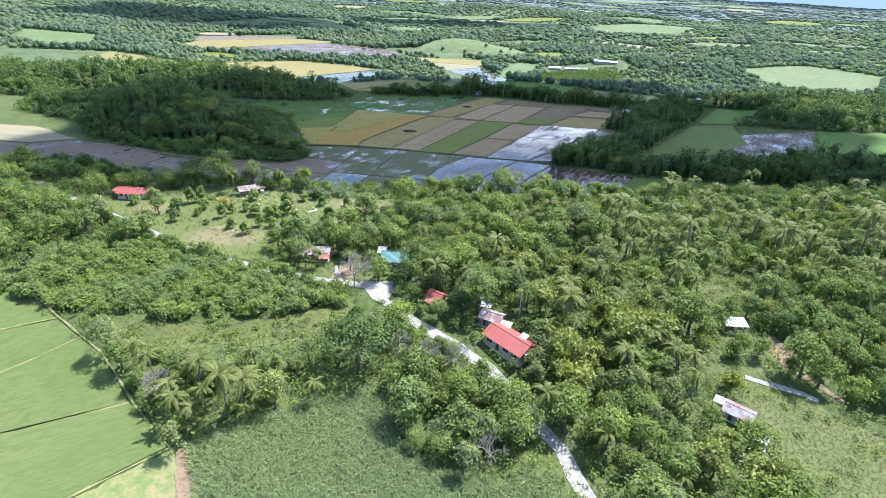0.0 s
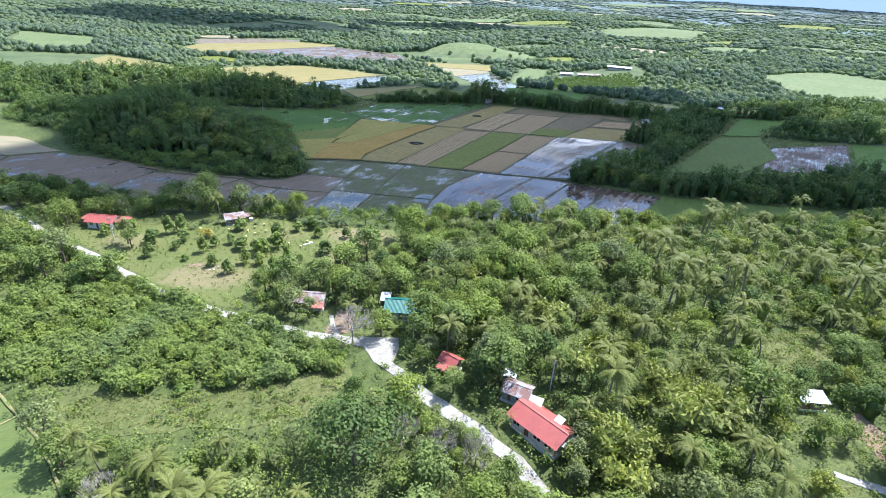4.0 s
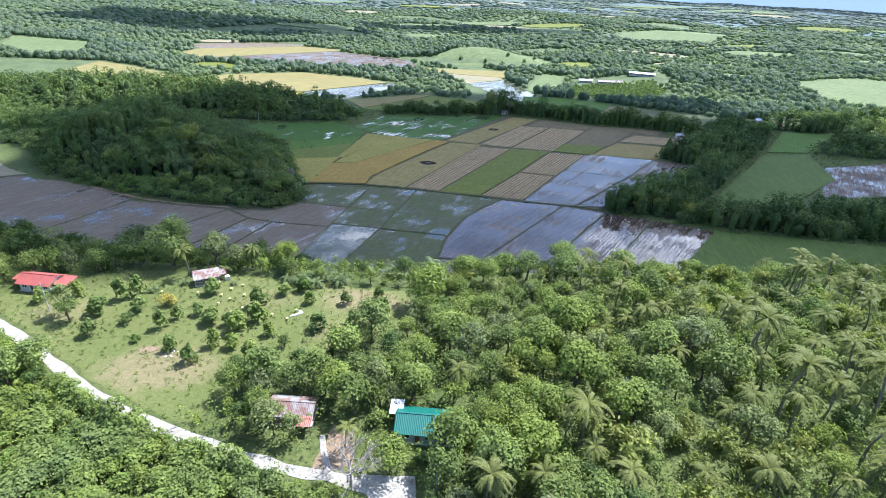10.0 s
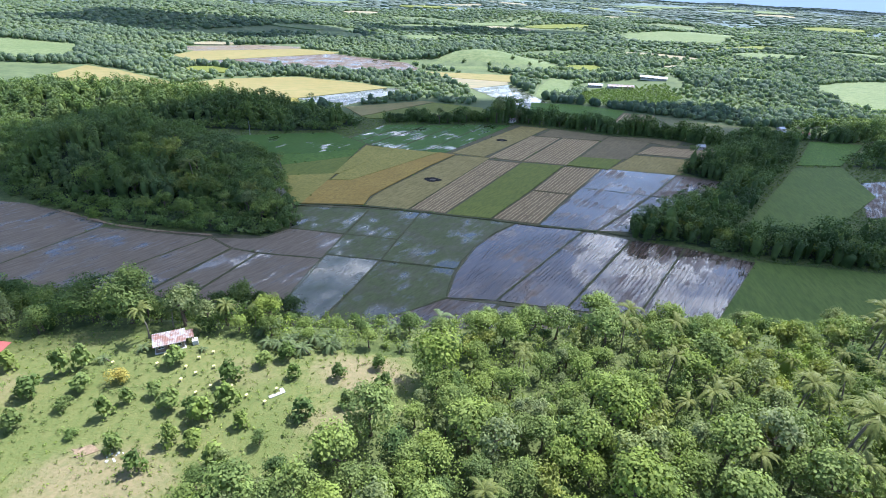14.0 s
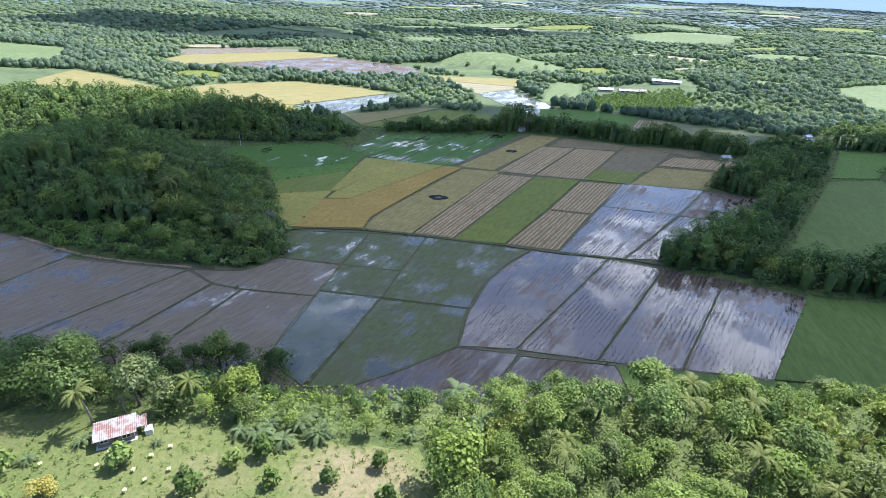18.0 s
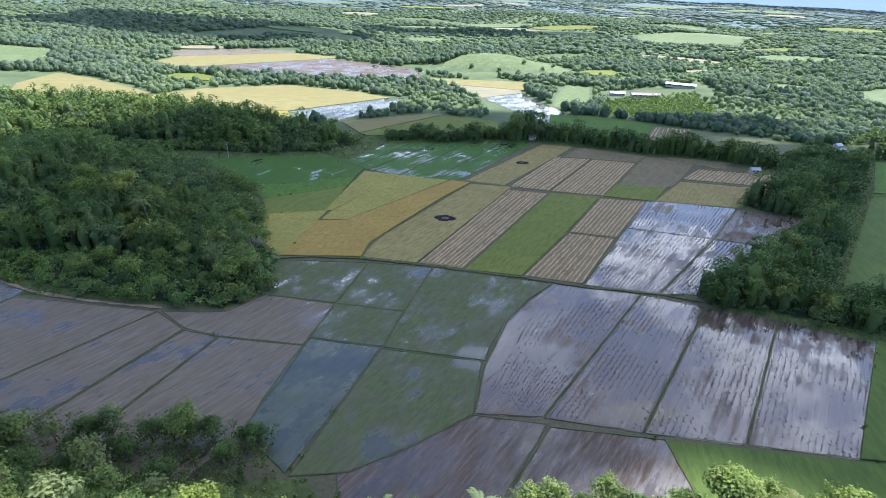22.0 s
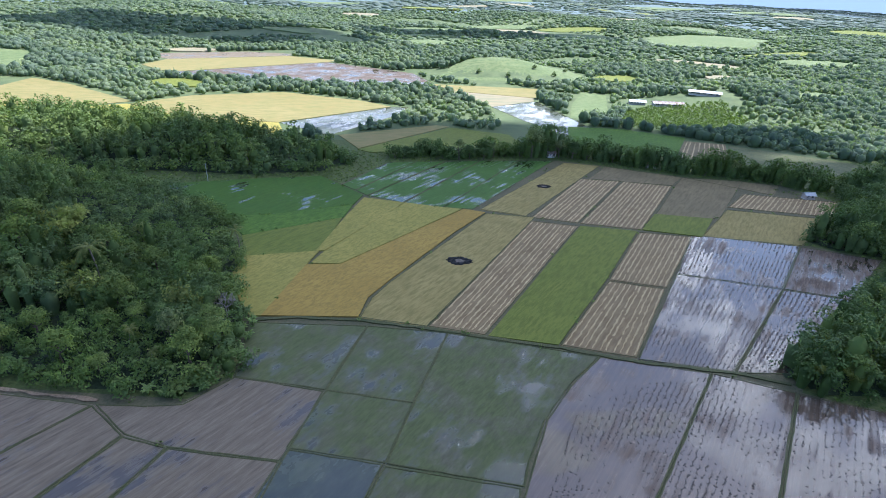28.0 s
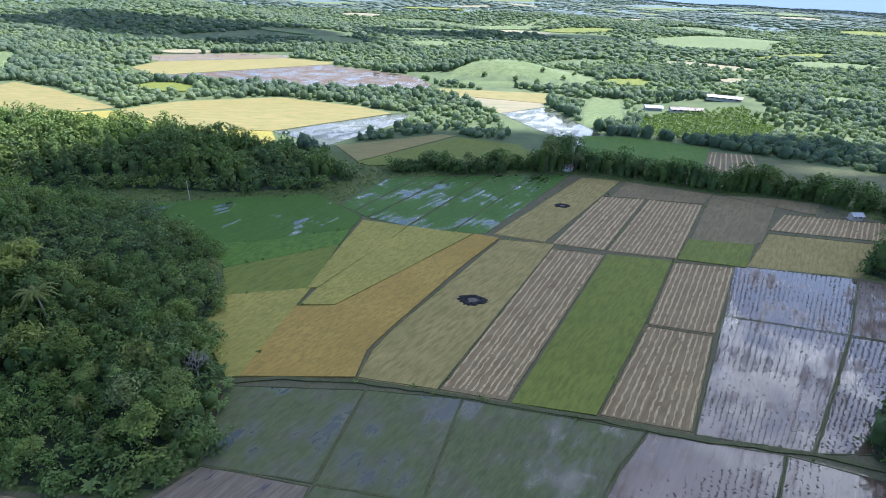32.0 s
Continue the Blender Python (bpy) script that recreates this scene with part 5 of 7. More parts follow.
for x, y, t, s in ((-79, 314, 1.0, 0.8), (-54, 83, 2.6, 0.75), (1.5, 92.5, 0.3, 0.85), (-4.5, 96, 1.4, 0.75), (8.5, 91.6, 2.0, 0.8), (14, 68.5, 3.0, 0.8)):
    put(dead_tree, x, y, t, s * 0.75, s)


def sprays(name, label, category, x, y, rad, low, high, per, size, mat, seed, flat=0.45, up=0.45):
    """Many plants of one wood or thicket in one mesh of leaf sprays."""
    rng = np.random.default_rng(seed)
    n = len(x)
    z = ground_z(x, y)
    s = rng.uniform(0.72, 1.32, n)
    h = rng.uniform(low, high, n)
    rad = np.broadcast_to(rad, n)
    lobes = 7
    d = sphere_dirs(rng, n * lobes)
    d[:, 2] = np.where(np.arange(n * lobes) % lobes < 2, -0.75, np.abs(d[:, 2]) * 1.1 - 0.2)
    k = np.repeat(np.arange(n), lobes)
    c = np.stack([x[k], y[k], z[k] + h[k] * 0.54], axis=1) + d * np.stack([rad[k] * s[k], rad[k] * s[k], h[k] * 0.5], axis=1) * rng.uniform(0.35, 0.72, (n * lobes, 1))
    r = rad[k] * s[k] * rng.uniform(0.34, 0.6, n * lobes)
    i = np.repeat(np.arange(n), per)
    j = i * lobes + rng.integers(0, lobes, len(i))
    out = sphere_dirs(rng, len(i))
    out[:, 2] = np.abs(out[:, 2]) * 1.1 - 0.3
    p = c[j] + out * (r[j] * np.sqrt(rng.uniform(0.4, 1.15, len(i))))[:, None]
    p[:, 2] = np.maximum(p[:, 2], z[i] + 0.05)
    v, f = leaf_quads(rng, p, out + np.array([0, 0, up]), np.full(len(i), size), flat)
    return tagged(part(name, raw_mesh(name, v, f), mat), label, category, kind="stuff")


def crowns(name, label, category, x, y, rad, h, per, size, mat, seed, flat=0.3):
    """Many trees in one mesh: each a crown of a few domed lobes held above dark gaps."""
    rng = np.random.default_rng(seed)
    n, lobes = len(x), 6
    z = ground_z(x, y)
    rad, h = np.broadcast_to(rad, n), np.broadcast_to(h, n)
    k = np.repeat(np.arange(n), lobes)
    a, o = rng.uniform(0, 6.28, n * lobes), np.where(np.arange(n * lobes) % lobes == 0, 0.1, rng.uniform(0.4, 0.75, n * lobes))
    r = rad[k] * rng.uniform(0.42, 0.66, n * lobes)
    low = np.where(np.arange(n * lobes) % lobes > 2, rng.uniform(0, 1, n * lobes) ** 1.5, 0) * np.maximum(h - 1.6 * rad, 0)[k]
    drop = o * rad[k] * rng.uniform(0.2, 0.9, n * lobes) + 0.55 * low
    c = np.stack([x[k] + np.cos(a) * o * rad[k], y[k] + np.sin(a) * o * rad[k], z[k] + np.maximum(h[k] - r - drop, 0.9 * r)], axis=1)
    i = np.repeat(np.arange(n), per)
    j = i * lobes + rng.integers(0, lobes, len(i))
    out = sphere_dirs(rng, len(i))
    out[:, 2] = np.where(out[:, 2] < -0.35, -out[:, 2], out[:, 2])
    p = c[j] + out * (r[j] * np.sqrt(rng.uniform(0.6, 1.1, len(i))))[:, None]
    p[:, 2] = np.maximum(p[:, 2], z[i] + 0.1)
    v, f = leaf_quads(rng, p, out + np.array([0, 0, 0.35]), np.full(len(i), size), flat)
    # the dense inside of each crown: an uneven dome below the outer leaves
    lev, seg = ((0.0, 0.34), (0.5, 0.46), (0.8, 0.46), (1.0, 0.12)), 6
    ring = []
    for t, q in lev:
        b = np.arange(seg)[None, :] * 2 * math.pi / seg + rng.uniform(0, 6.28, (n, 1)) * 0
        w = rad[:, None] * q * rng.uniform(0.72, 1.12, (n, seg))
        zz = z[:, None] + -0.3 * (1 - t) + (h - rad)[:, None] * t + rng.normal(0, 0.08, (n, seg)) * rad[:, None]
        ring.append(np.stack([x[:, None] + np.cos(b) * w, y[:, None] + np.sin(b) * w, zz], axis=2))
    core = np.stack(ring, axis=1).reshape(-1, 3)
    o = (np.arange(n) * seg * len(lev))[:, None]
    quads = np.array([(l * seg + k, l * seg + (k + 1) % seg, (l + 1) * seg + (k + 1) % seg, (l + 1) * seg + k) for l in range(len(lev) - 1) for k in range(seg)])
    f2 = (o[:, :, None] + quads[None]).reshape(-1, 4) + len(v)
    return tagged(part(name, raw_mesh(name, np.concatenate([v, core]), np.concatenate([f, f2])), mat), label, category, kind="stuff")


outer = np.array(outer)
for k, (m, what) in enumerate(((L_MID, "mid-green"), (L_LIGHT, "light green"), (L_DARK, "dark green"))):
    q = outer[k::3]
    crowns("hillside_wood", "dense " + what + " trees covering the outer hillside", "wood", q[:, 0], q[:, 1], 2.8 * q[:, 2], 6.2 * q[:, 2], 440, 0.38, m, 120 + k)
ux, uy = scattered(rng, HILL, 2.7, OPEN)
ok = np.array([road_gap(a, b) > 2.2 and all(math.hypot(a - q, b - w) > r * 0.68 for q, w, r in HOUSE_SPOTS) and abs(a) < 0.86 * b + 45 for a, b in zip(ux, uy)])
ux, uy = ux[ok], uy[ok]
gx_, gy_ = scattered(rng, [(-150, 218), (-60, 214), (-46, 218), (-46, 230), (-60, 232), (-150, 234)], 3.0)
sprays("undergrowth", "dark bushes at the foot of the hill", "undergrowth", gx_, gy_, 2.4, 3.0, 7.0, 70, 0.4, L_DARK, 50)
half = rng.uniform(0, 1, len(ux)) < 0.6
sprays("undergrowth", "tangled green undergrowth between the trees", "undergrowth", ux[half], uy[half], 2.1, 2.6, 6.0, 42, 0.36, L_MID, 51)
sprays("undergrowth", "light green undergrowth and tall weeds", "undergrowth", ux[~half], uy[~half], 2.0, 2.2, 5.6, 42, 0.36, L_LIGHT, 52)


def blades(name, label, category, x, y, per, height, width, mat, seed, lean=0.35):
    """Tufts of upright, bending blades."""
    rng = np.random.default_rng(seed)
    i = np.repeat(np.arange(len(x)), per)
    a = rng.uniform(0, 6.28, len(i))
    b = np.stack([x[i] + rng.normal(0, 0.12, len(i)), y[i] + rng.normal(0, 0.12, len(i)), ground_z(x[i], y[i]) + 0.02], axis=1)
    d = np.stack([np.cos(a), np.sin(a), np.zeros(len(i))], axis=1)
    s = np.stack([-np.sin(a), np.cos(a), np.zeros(len(i))], axis=1) * width
    h = (height * rng.uniform(0.6, 1.25, len(i)))[:, None]
    l = (lean * rng.uniform(0.4, 1.6, len(i)))[:, None]
    up = np.array([0, 0, 1.0])
    mid = b + up * h * 0.7 + d * h * l * 0.5
    tip = b + up * h * 0.85 + d * h * l * 1.6
    v = np.stack([b, mid + s, tip, mid - s], axis=1).reshape(-1, 3)
    return tagged(part(name, raw_mesh(name, v, np.arange(len(v)).reshape(-1, 4)), mat), label, category, kind="stuff")


for pl, mat, seed in ((OPEN[4], L_LIGHT, 56), (OPEN[3], L_LIGHT, 57), (OPEN[5], L_LIGHT, 60), (OPEN[8], L_LIGHT, 61)):
    lx, ly = scattered(rng, pl, 2.2)
    lump = np.sin(lx * 0.31 + 2 * np.sin(ly * 0.23)) + rng.normal(0, 0.7, len(lx)) > (-0.6 if seed in (56, 61) else 0.9 if seed == 57 else 0.2)
    sprays("creepers", "low tangle of bright creepers and weeds", "creepers", lx[lump], ly[lump], 1.5, 0.7, 2.4, 40, 0.32, mat, seed)
cxs, cys = scattered(rng, CANE, 0.62)
blades("sugar_cane", "dense stand of grey-green sugar cane", "sugar cane", cxs, cys, 9, 1.45, 0.065, L_CANE, 53, 0.5)
lx, ly = scattered(rng, LAWN, 0.95)
blades("lawn_grass", "short bright grass on the knoll", "grass", lx, ly, 3, 0.2, 0.05, L_GRASS, 54, 0.8)
lx, ly = scattered(rng, LAWN, 1.9)
weedy = np.sin(lx * 0.21 + 2 * np.sin(ly * 0.17)) + np.sin(ly * 0.33 + lx * 0.1) + rng.normal(0, 0.8, len(lx)) > 0.1
sprays("weeds", "low weeds and tussocks on the grassy knoll", "weeds", lx[weedy], ly[weedy], 0.7, 0.35, 1.1, 16, 0.24, L_MID, 58)
sprays("weeds", "pale low weeds on the grassy knoll", "weeds", lx[~weedy][::2], ly[~weedy][::2], 0.6, 0.25, 0.7, 12, 0.22, L_LIGHT, 59)
for pl in OPEN[3:6]:
    lx, ly = scattered(rng, pl, 0.9)
    blades("meadow_grass", "rough tall grass in a clearing", "grass", lx, ly, 6, 0.36, 0.06, L_MEADOW, 55, 0.8)

# ---- valley woods ----
WOOD_L = [(-66, 291), (-74, 281), (-90, 280), (-125, 285), (-140, 289), (-165, 299), (-203, 313), (-216, 332), (-242, 354), (-284, 376), (-300, 400), (-260, 425), (-160, 418), (-150, 419), (-101, 384), (-88, 351), (-74, 316)]


def rim_gap(rim, x, y):
    """How far each place lies from the rim of an area."""
    best = np.full(len(x), 1e9)
    for (ax, ay), (bx, by) in zip(rim, rim[1:] + rim[:1]):
        t = np.clip(((x - ax) * (bx - ax) + (y - ay) * (by - ay)) / ((bx - ax) ** 2 + (by - ay) ** 2), 0, 1)
        best = np.minimum(best, np.hypot(x - ax - t * (bx - ax), y - ay - t * (by - ay)))
    return best


def wood(label, x, y, rim, rad, high, per, size, seed, pale=0.0, slope=0.0, edge=0.4):
    """A wood of single crowns, low at its rim, of three kinds of leaves."""
    rng = np.random.default_rng(seed)
    n = len(x)
    rise = edge + (1 - edge) * smooth(rim_gap(rim, x, y) / 15)
    swell = 0.82 + 0.22 * np.sin(x * 0.09 + 2 * np.sin(y * 0.07 + seed)) + rng.normal(0, 0.17, n)
    big = rng.uniform(0, 1, n) < 0.13
    h = np.clip(high * rise * swell * np.where(big, 1.4, 1.0) * (1 - 0.62 * slope), 3.0, high * 1.35)
    r = rad * rng.uniform(0.65, 1.2, n) * np.where(big, 1.3, 1.0)
    kind = np.sin(x * 0.13 + 1.7 * np.sin(y * 0.11)) + rng.normal(0, 0.9, n) + pale
    for k, (m, sel) in enumerate(((L_WOODS, kind < 0.25), (L_WOODS_PALE, (kind >= 0.25) & (kind < 1.35)), (L_THICKET, kind >= 1.35))):
        if sel.any():
            crowns("valley_wood", label, "wood", x[sel], y[sel], r[sel], h[sel], per, size, m, seed * 7 + k)


wx, wy = scattered(rng, WOOD_L, 4.7)
light_part = ((wx + 136) / 52) ** 2 + ((wy - 292) / 21) ** 2 < 1
wood("dense dark wood on the mound beside the paddies", wx[~light_part], wy[~light_part], WOOD_L, 3.7, 12.0, 190, 0.54, 61, 0.25, (smooth((wx + 170) / 40) * smooth((wy - 330) / 30))[~light_part])
sprays("valley_thicket", "lower light-green thicket at the wood's foot", "thicket", wx[light_part], wy[light_part], 3.1, 2.5, 6.0, 230, 0.5, L_THICK, 62)
WOOD_L2 = [(-66, 458), (-68, 470), (-80, 482), (-110, 500), (-190, 520), (-330, 532), (-420, 532), (-420, 440), (-300, 415), (-200, 432), (-160, 434), (-110, 434), (-78, 443)]
wx, wy = scattered(rng, WOOD_L2, 5.8)
# pale raised to 0.9: lighter leaf colours stand for sunlight on this wood
wood("dense dark wood beyond the green rice", wx, wy, WOOD_L2, 4.6, 12.0, 95, 0.95, 63, 0.9)
WOOD_R = [(70, 297), (76, 288), (94, 286), (110, 279), (130, 275), (165, 270), (230, 262), (330, 258), (330, 306), (262, 314), (190, 304), (150, 292), (126, 298), (122, 302), (148, 334), (200, 398), (210, 408), (250, 466), (300, 462), (330, 470), (330, 500), (252, 470), (206, 462), (181, 436), (160, 402), (128, 380), (138, 372), (154, 366), (120, 334), (84, 310)]
wx, wy = scattered(rng, WOOD_R, 4.9)
wood("bamboo and trees in a belt between the paddies", wx, wy, WOOD_R, 3.7, 12.5, 170, 0.6, 64, edge=0.8)
WOOD_R2 = [(240, 404), (296, 394), (366, 392), (420, 420), (460, 520), (300, 530), (260, 500), (330, 500), (330, 460), (294, 456)]
wx, wy = scattered(rng, WOOD_R2, 6)
wood("dark wood at the valley's side", wx, wy, WOOD_R2, 4.2, 11.5, 55, 1.05, 65, 0.6)
line = [(-46, 474), (-28, 480), (-8, 476), (20, 484), (48, 486), (72, 484), (98, 470), (124, 464), (148, 458), (170, 448), (200, 440), (228, 440)]
tl = []
for (ax, ay), (bx, by) in zip(line, line[1:]):
    n = int(math.hypot(bx - ax, by - ay) / 1.9)
    tl += [(ax + (bx - ax) * k / n + rng.uniform(-1.5, 1.5), ay + (by - ay) * k / n + rng.uniform(-2.5, 5.5)) for k in range(n)]
tl = np.array(tl)
th = 8.5 + 9.5 * np.exp(-((tl[:, 0] - 46) / 17) ** 2) + 3.5 * (tl[:, 0] > 75) + 2.2 * np.sin(tl[:, 0] * 0.2) + rng.normal(0, 1.2, len(tl))
crowns("tree_line", "line of dark trees and palms behind the paddies", "wood", tl[:, 0], tl[:, 1], rng.uniform(3.4, 5.6, len(tl)), th, 150, 0.8, L_WOODS, 66)
sprays("tree_line", "dark bushes at the foot of the tree line", "wood", tl[:, 0], tl[:, 1], 3.4, 3.0, 6.5, 70, 0.8, L_WOODS, 67, 0.3)
vx, vy = scattered(rng, [(-170, 216), (-170, 300), (-155, 440), (-60, 486), (60, 498), (262, 478), (300, 300), (170, 212)], 2.5, FIELDS[1:] + [WOOD_L, WOOD_L2, WOOD_R, WOOD_R2])
ok = ~inside(FIELDS[0], vx, vy) | (rng.uniform(0, 1, len(vx)) < 0.12)
sprays("verge_weeds", "rough grass and weeds on the verges of the paddies", "weeds", vx[ok], vy[ok], 1.1, 0.3, 1.3, 14, 0.42, L_THICKET, 68)
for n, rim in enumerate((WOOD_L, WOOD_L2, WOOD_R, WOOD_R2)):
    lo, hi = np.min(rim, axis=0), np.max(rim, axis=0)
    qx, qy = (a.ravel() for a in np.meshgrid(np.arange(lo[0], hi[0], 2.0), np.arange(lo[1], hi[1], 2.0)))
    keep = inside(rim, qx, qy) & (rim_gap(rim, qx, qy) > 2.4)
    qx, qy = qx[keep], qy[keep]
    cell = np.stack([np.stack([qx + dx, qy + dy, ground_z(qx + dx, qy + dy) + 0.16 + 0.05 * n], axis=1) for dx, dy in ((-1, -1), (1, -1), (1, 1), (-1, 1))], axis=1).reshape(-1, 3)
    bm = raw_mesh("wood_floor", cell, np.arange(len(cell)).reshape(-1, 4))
    tagged(part("wood_floor", bm, M_SHADED_LITTER), "leaf litter and weeds under the wood, shade put into the colour", "wood floor", kind="structure")
    wx, wy = scattered(rng, rim, 3.6 if n in (0, 2) else 5.5)
    sprays("understory", "low dark bushes and weeds under the wood", "undergrowth", wx, wy, 2.2, 1.4, 4.0, 24, 0.62, L_WOODS, 90 + n, 0.3)
patch("clearing", [(-80, 284), (-73, 285), (-69, 291), (-69, 299), (-74, 298), (-80, 291)], M_LAWN, "small grassy clearing at the corner of the wood", "clearing", 0.35, 27, 0.5, 2)
# single trees along the edges of the valley woods
for x, y, k, s in ((-74, 284, "banana", 1.2), (-78, 286, "banana", 1.3), (-71, 297, "banana", 1.2), (-69.6, 304, "banana", 1.2), (-71, 311, "banana", 1.3), (-74, 316, "banana", 1.2), (-78, 283, "banana", 1.2), (-82, 281.5, "banana", 1.1), (-86, 282.5, "banana", 1.2), (-75, 286, "banana", 1.1), (-70, 292, "banana", 1.1), (-71, 300, "banana", 1.2), (-73, 308, "banana", 1.1), (-99, 300, "palm", 0.95), (-92, 345, "dark", 1.3), (-97, 352, "dark", 1.2), (-104, 372, "dark", 1.15), (-90, 356, "palm", 0.9), (-112, 384, "dark", 0.9), (-121, 392, "round", 1.1), (-88, 300, "grey", 1.3), (-84, 318, "grey", 1.25), (-94, 312, "mid", 1.3), (-80, 306, "mid", 1.2), (-100, 288, "mid", 1.1), (-92, 326, "mid", 1.35), (-112, 292, "light", 1.1), (-130, 296, "light", 1.1), (-105, 335, "dark", 1.3), (-120, 350, "grey", 1.4), (-89, 291, "palm", 0.8),
                   (140, 378, "dark", 1.25), (144, 381, "dark", 1.2), (136, 381, "dark", 1.1), (80, 295, "bamboo", 1.15), (88, 292, "bamboo", 1.1), (98, 291, "bamboo", 1.2), (108, 286, "bamboo", 1.1), (118, 283, "bamboo", 1.15), (86, 303, "bamboo", 1.1), (96, 300, "bamboo", 1.2), (106, 308, "mid", 1.2), (116, 320, "bamboo", 1.1), (130, 282, "mid", 1.15), (142, 280, "bamboo", 1.1), (156, 277, "mid", 1.2), (126, 330, "bamboo", 1.2), (140, 345, "mid", 1.2), (152, 358, "bamboo", 1.1), (-250, 470, "palm", 1.2), (-170, 450, "palm", 1.2), (-150, 448, "palm", 1.1), (-205, 452, "round", 1.4), (-182, 447, "dark", 1.0)):
    plant(k, x, y, s)
FACE = [(-72, 292), (-78, 284), (-100, 284), (-128, 288), (-160, 302), (-175, 330), (-150, 352), (-112, 346), (-90, 338), (-78, 316)]
wx, wy = scattered(rng, FACE, 7.6)
for x, y in zip(wx, wy):
    q = rng.uniform()
    if ((x + 136) / 52) ** 2 + ((y - 292) / 21) ** 2 > 1:
        plant("dark" if q < 0.62 else "mid" if q < 0.82 else "bamboo" if q < 0.94 else "palm", float(x), float(y), rng.uniform(1.2, 1.75) * (0.75 if y > 352 else 1.0))
    elif q < 0.5:
        plant("banana" if q < 0.15 else "light" if q < 0.3 else "thicket", float(x), float(y), rng.uniform(0.9, 1.2))
for x, y, size in ((-44, 474, 1.2), (-38, 477, 1.35), (-31, 478, 1.1), (-17, 476, 1.25), (-8, 475, 1.7), (-2, 477, 1.8), (6, 476, 1.6), (12, 480, 1.2), (27, 483, 1.5), (34, 484, 2.1), (42, 487, 2.3), (50, 486, 2.2), (58, 485, 1.8), (66, 484, 1.2), (80, 480, 1.8), (88, 476, 1.6), (97, 472, 1.2), (112, 467, 1.3), (126, 464, 1.2), (139, 461, 1.5), (152, 457, 1.2)):
    plant("dark" if ONE.uniform() < 0.7 else "grey", x, y - 1.5, size)
for x, y in ((15, 812), (29, 808), (60, 806), (80, 780), (100, 770), (20, 760), (50, 752), (70, 748), (118, 800)):
    plant("round", x, y, 1.25)

# ---- woods of the far country ----
OPEN_FAR = FIELDS + [[(-40, 735), (0, 805), (46, 858), (125, 858), (145, 800), (112, 738), (50, 730)], [(390, 705), (515, 748), (562, 660), (470, 555), (380, 580)], [(330, 1120), (355, 1260), (585, 1350), (605, 1250), (490, 1105)], [(-525, 715), (-565, 805), (-460, 795), (-400, 690), (-440, 655)], [(-645, 1435), (-570, 1565), (-495, 1500), (-540, 1415)],
                     [(70, 500), (60, 562), (110, 562), (150, 545), (172, 532), (232, 500), (252, 470), (200, 462)], [(-70, 478), (-90, 515), (-20, 552), (40, 535), (50, 490)], [(108, 566), (128, 612), (150, 634), (222, 650), (222, 596), (176, 552)], WOOD_L2, WOOD_R2, [(138, 626), (245, 638), (245, 692), (138, 672)], [(-420, 545), (-330, 561), (-190, 547), (-110, 508), (-86, 512), (-126, 541), (-245, 578), (-275, 564), (-345, 562), (-400, 655), (-480, 640)], [(-200, 545), (-240, 580), (-215, 612), (-90, 600), (-60, 570), (-90, 512)], [(24, 531), (30, 498), (64, 500), (74, 562), (66, 534), (43, 574), (20, 618)]]


fr = np.random.default_rng(8)
for k in range(95):
    y = 640 + 2600 * fr.uniform() ** 1.7
    x = fr.uniform(-0.85, 1.0) * y
    if k % 3 == 0:
        x = abs(x)
    a, b, t = fr.uniform(25, 70) * (y / 900) ** 0.9, fr.uniform(14, 34) * (y / 900) ** 0.9, fr.uniform(-0.5, 0.5)
    rim = [(x + a * math.cos(q) * math.cos(t) - b * math.sin(q) * math.sin(t), y + a * math.cos(q) * math.sin(t) + b * math.sin(q) * math.cos(t)) for q in (0.3, 1.0, 1.9, 2.8, 3.6, 4.3, 5.2, 5.9)]
    if any(inside(p, *np.array(rim).T).any() for p in OPEN_FAR):
        continue
    OPEN_FAR.append(rim)
    patch("far_field", rim, (M_PASTURE, M_PASTURE, M_PALE, M_RICE_LIGHT)[k % 4], "far light field among the woods", "field", 0.4 + y / 900, 30 + k, a * 0.05, a * 0.4)


def wedge(x, y):
    ok = (x > -0.86 * y - 40) & (x < 0.95 * y + 10)
    near = np.hypot(x, y - 640) < 420
    for p in FIELDS:
        for dx, dy in ((4.5, 0), (-4.5, 0), (0, 6), (0, -6)):
            ok &= ~(near & inside(p, x + dx, y + dy))
    return ok


def glades(x, y, k, level):
    return np.sin(x * k + 2.1 * np.sin(y * k * 0.8 + 1)) + np.sin(y * k * 1.3 + 1.6 * np.sin(x * k * 0.7)) < level


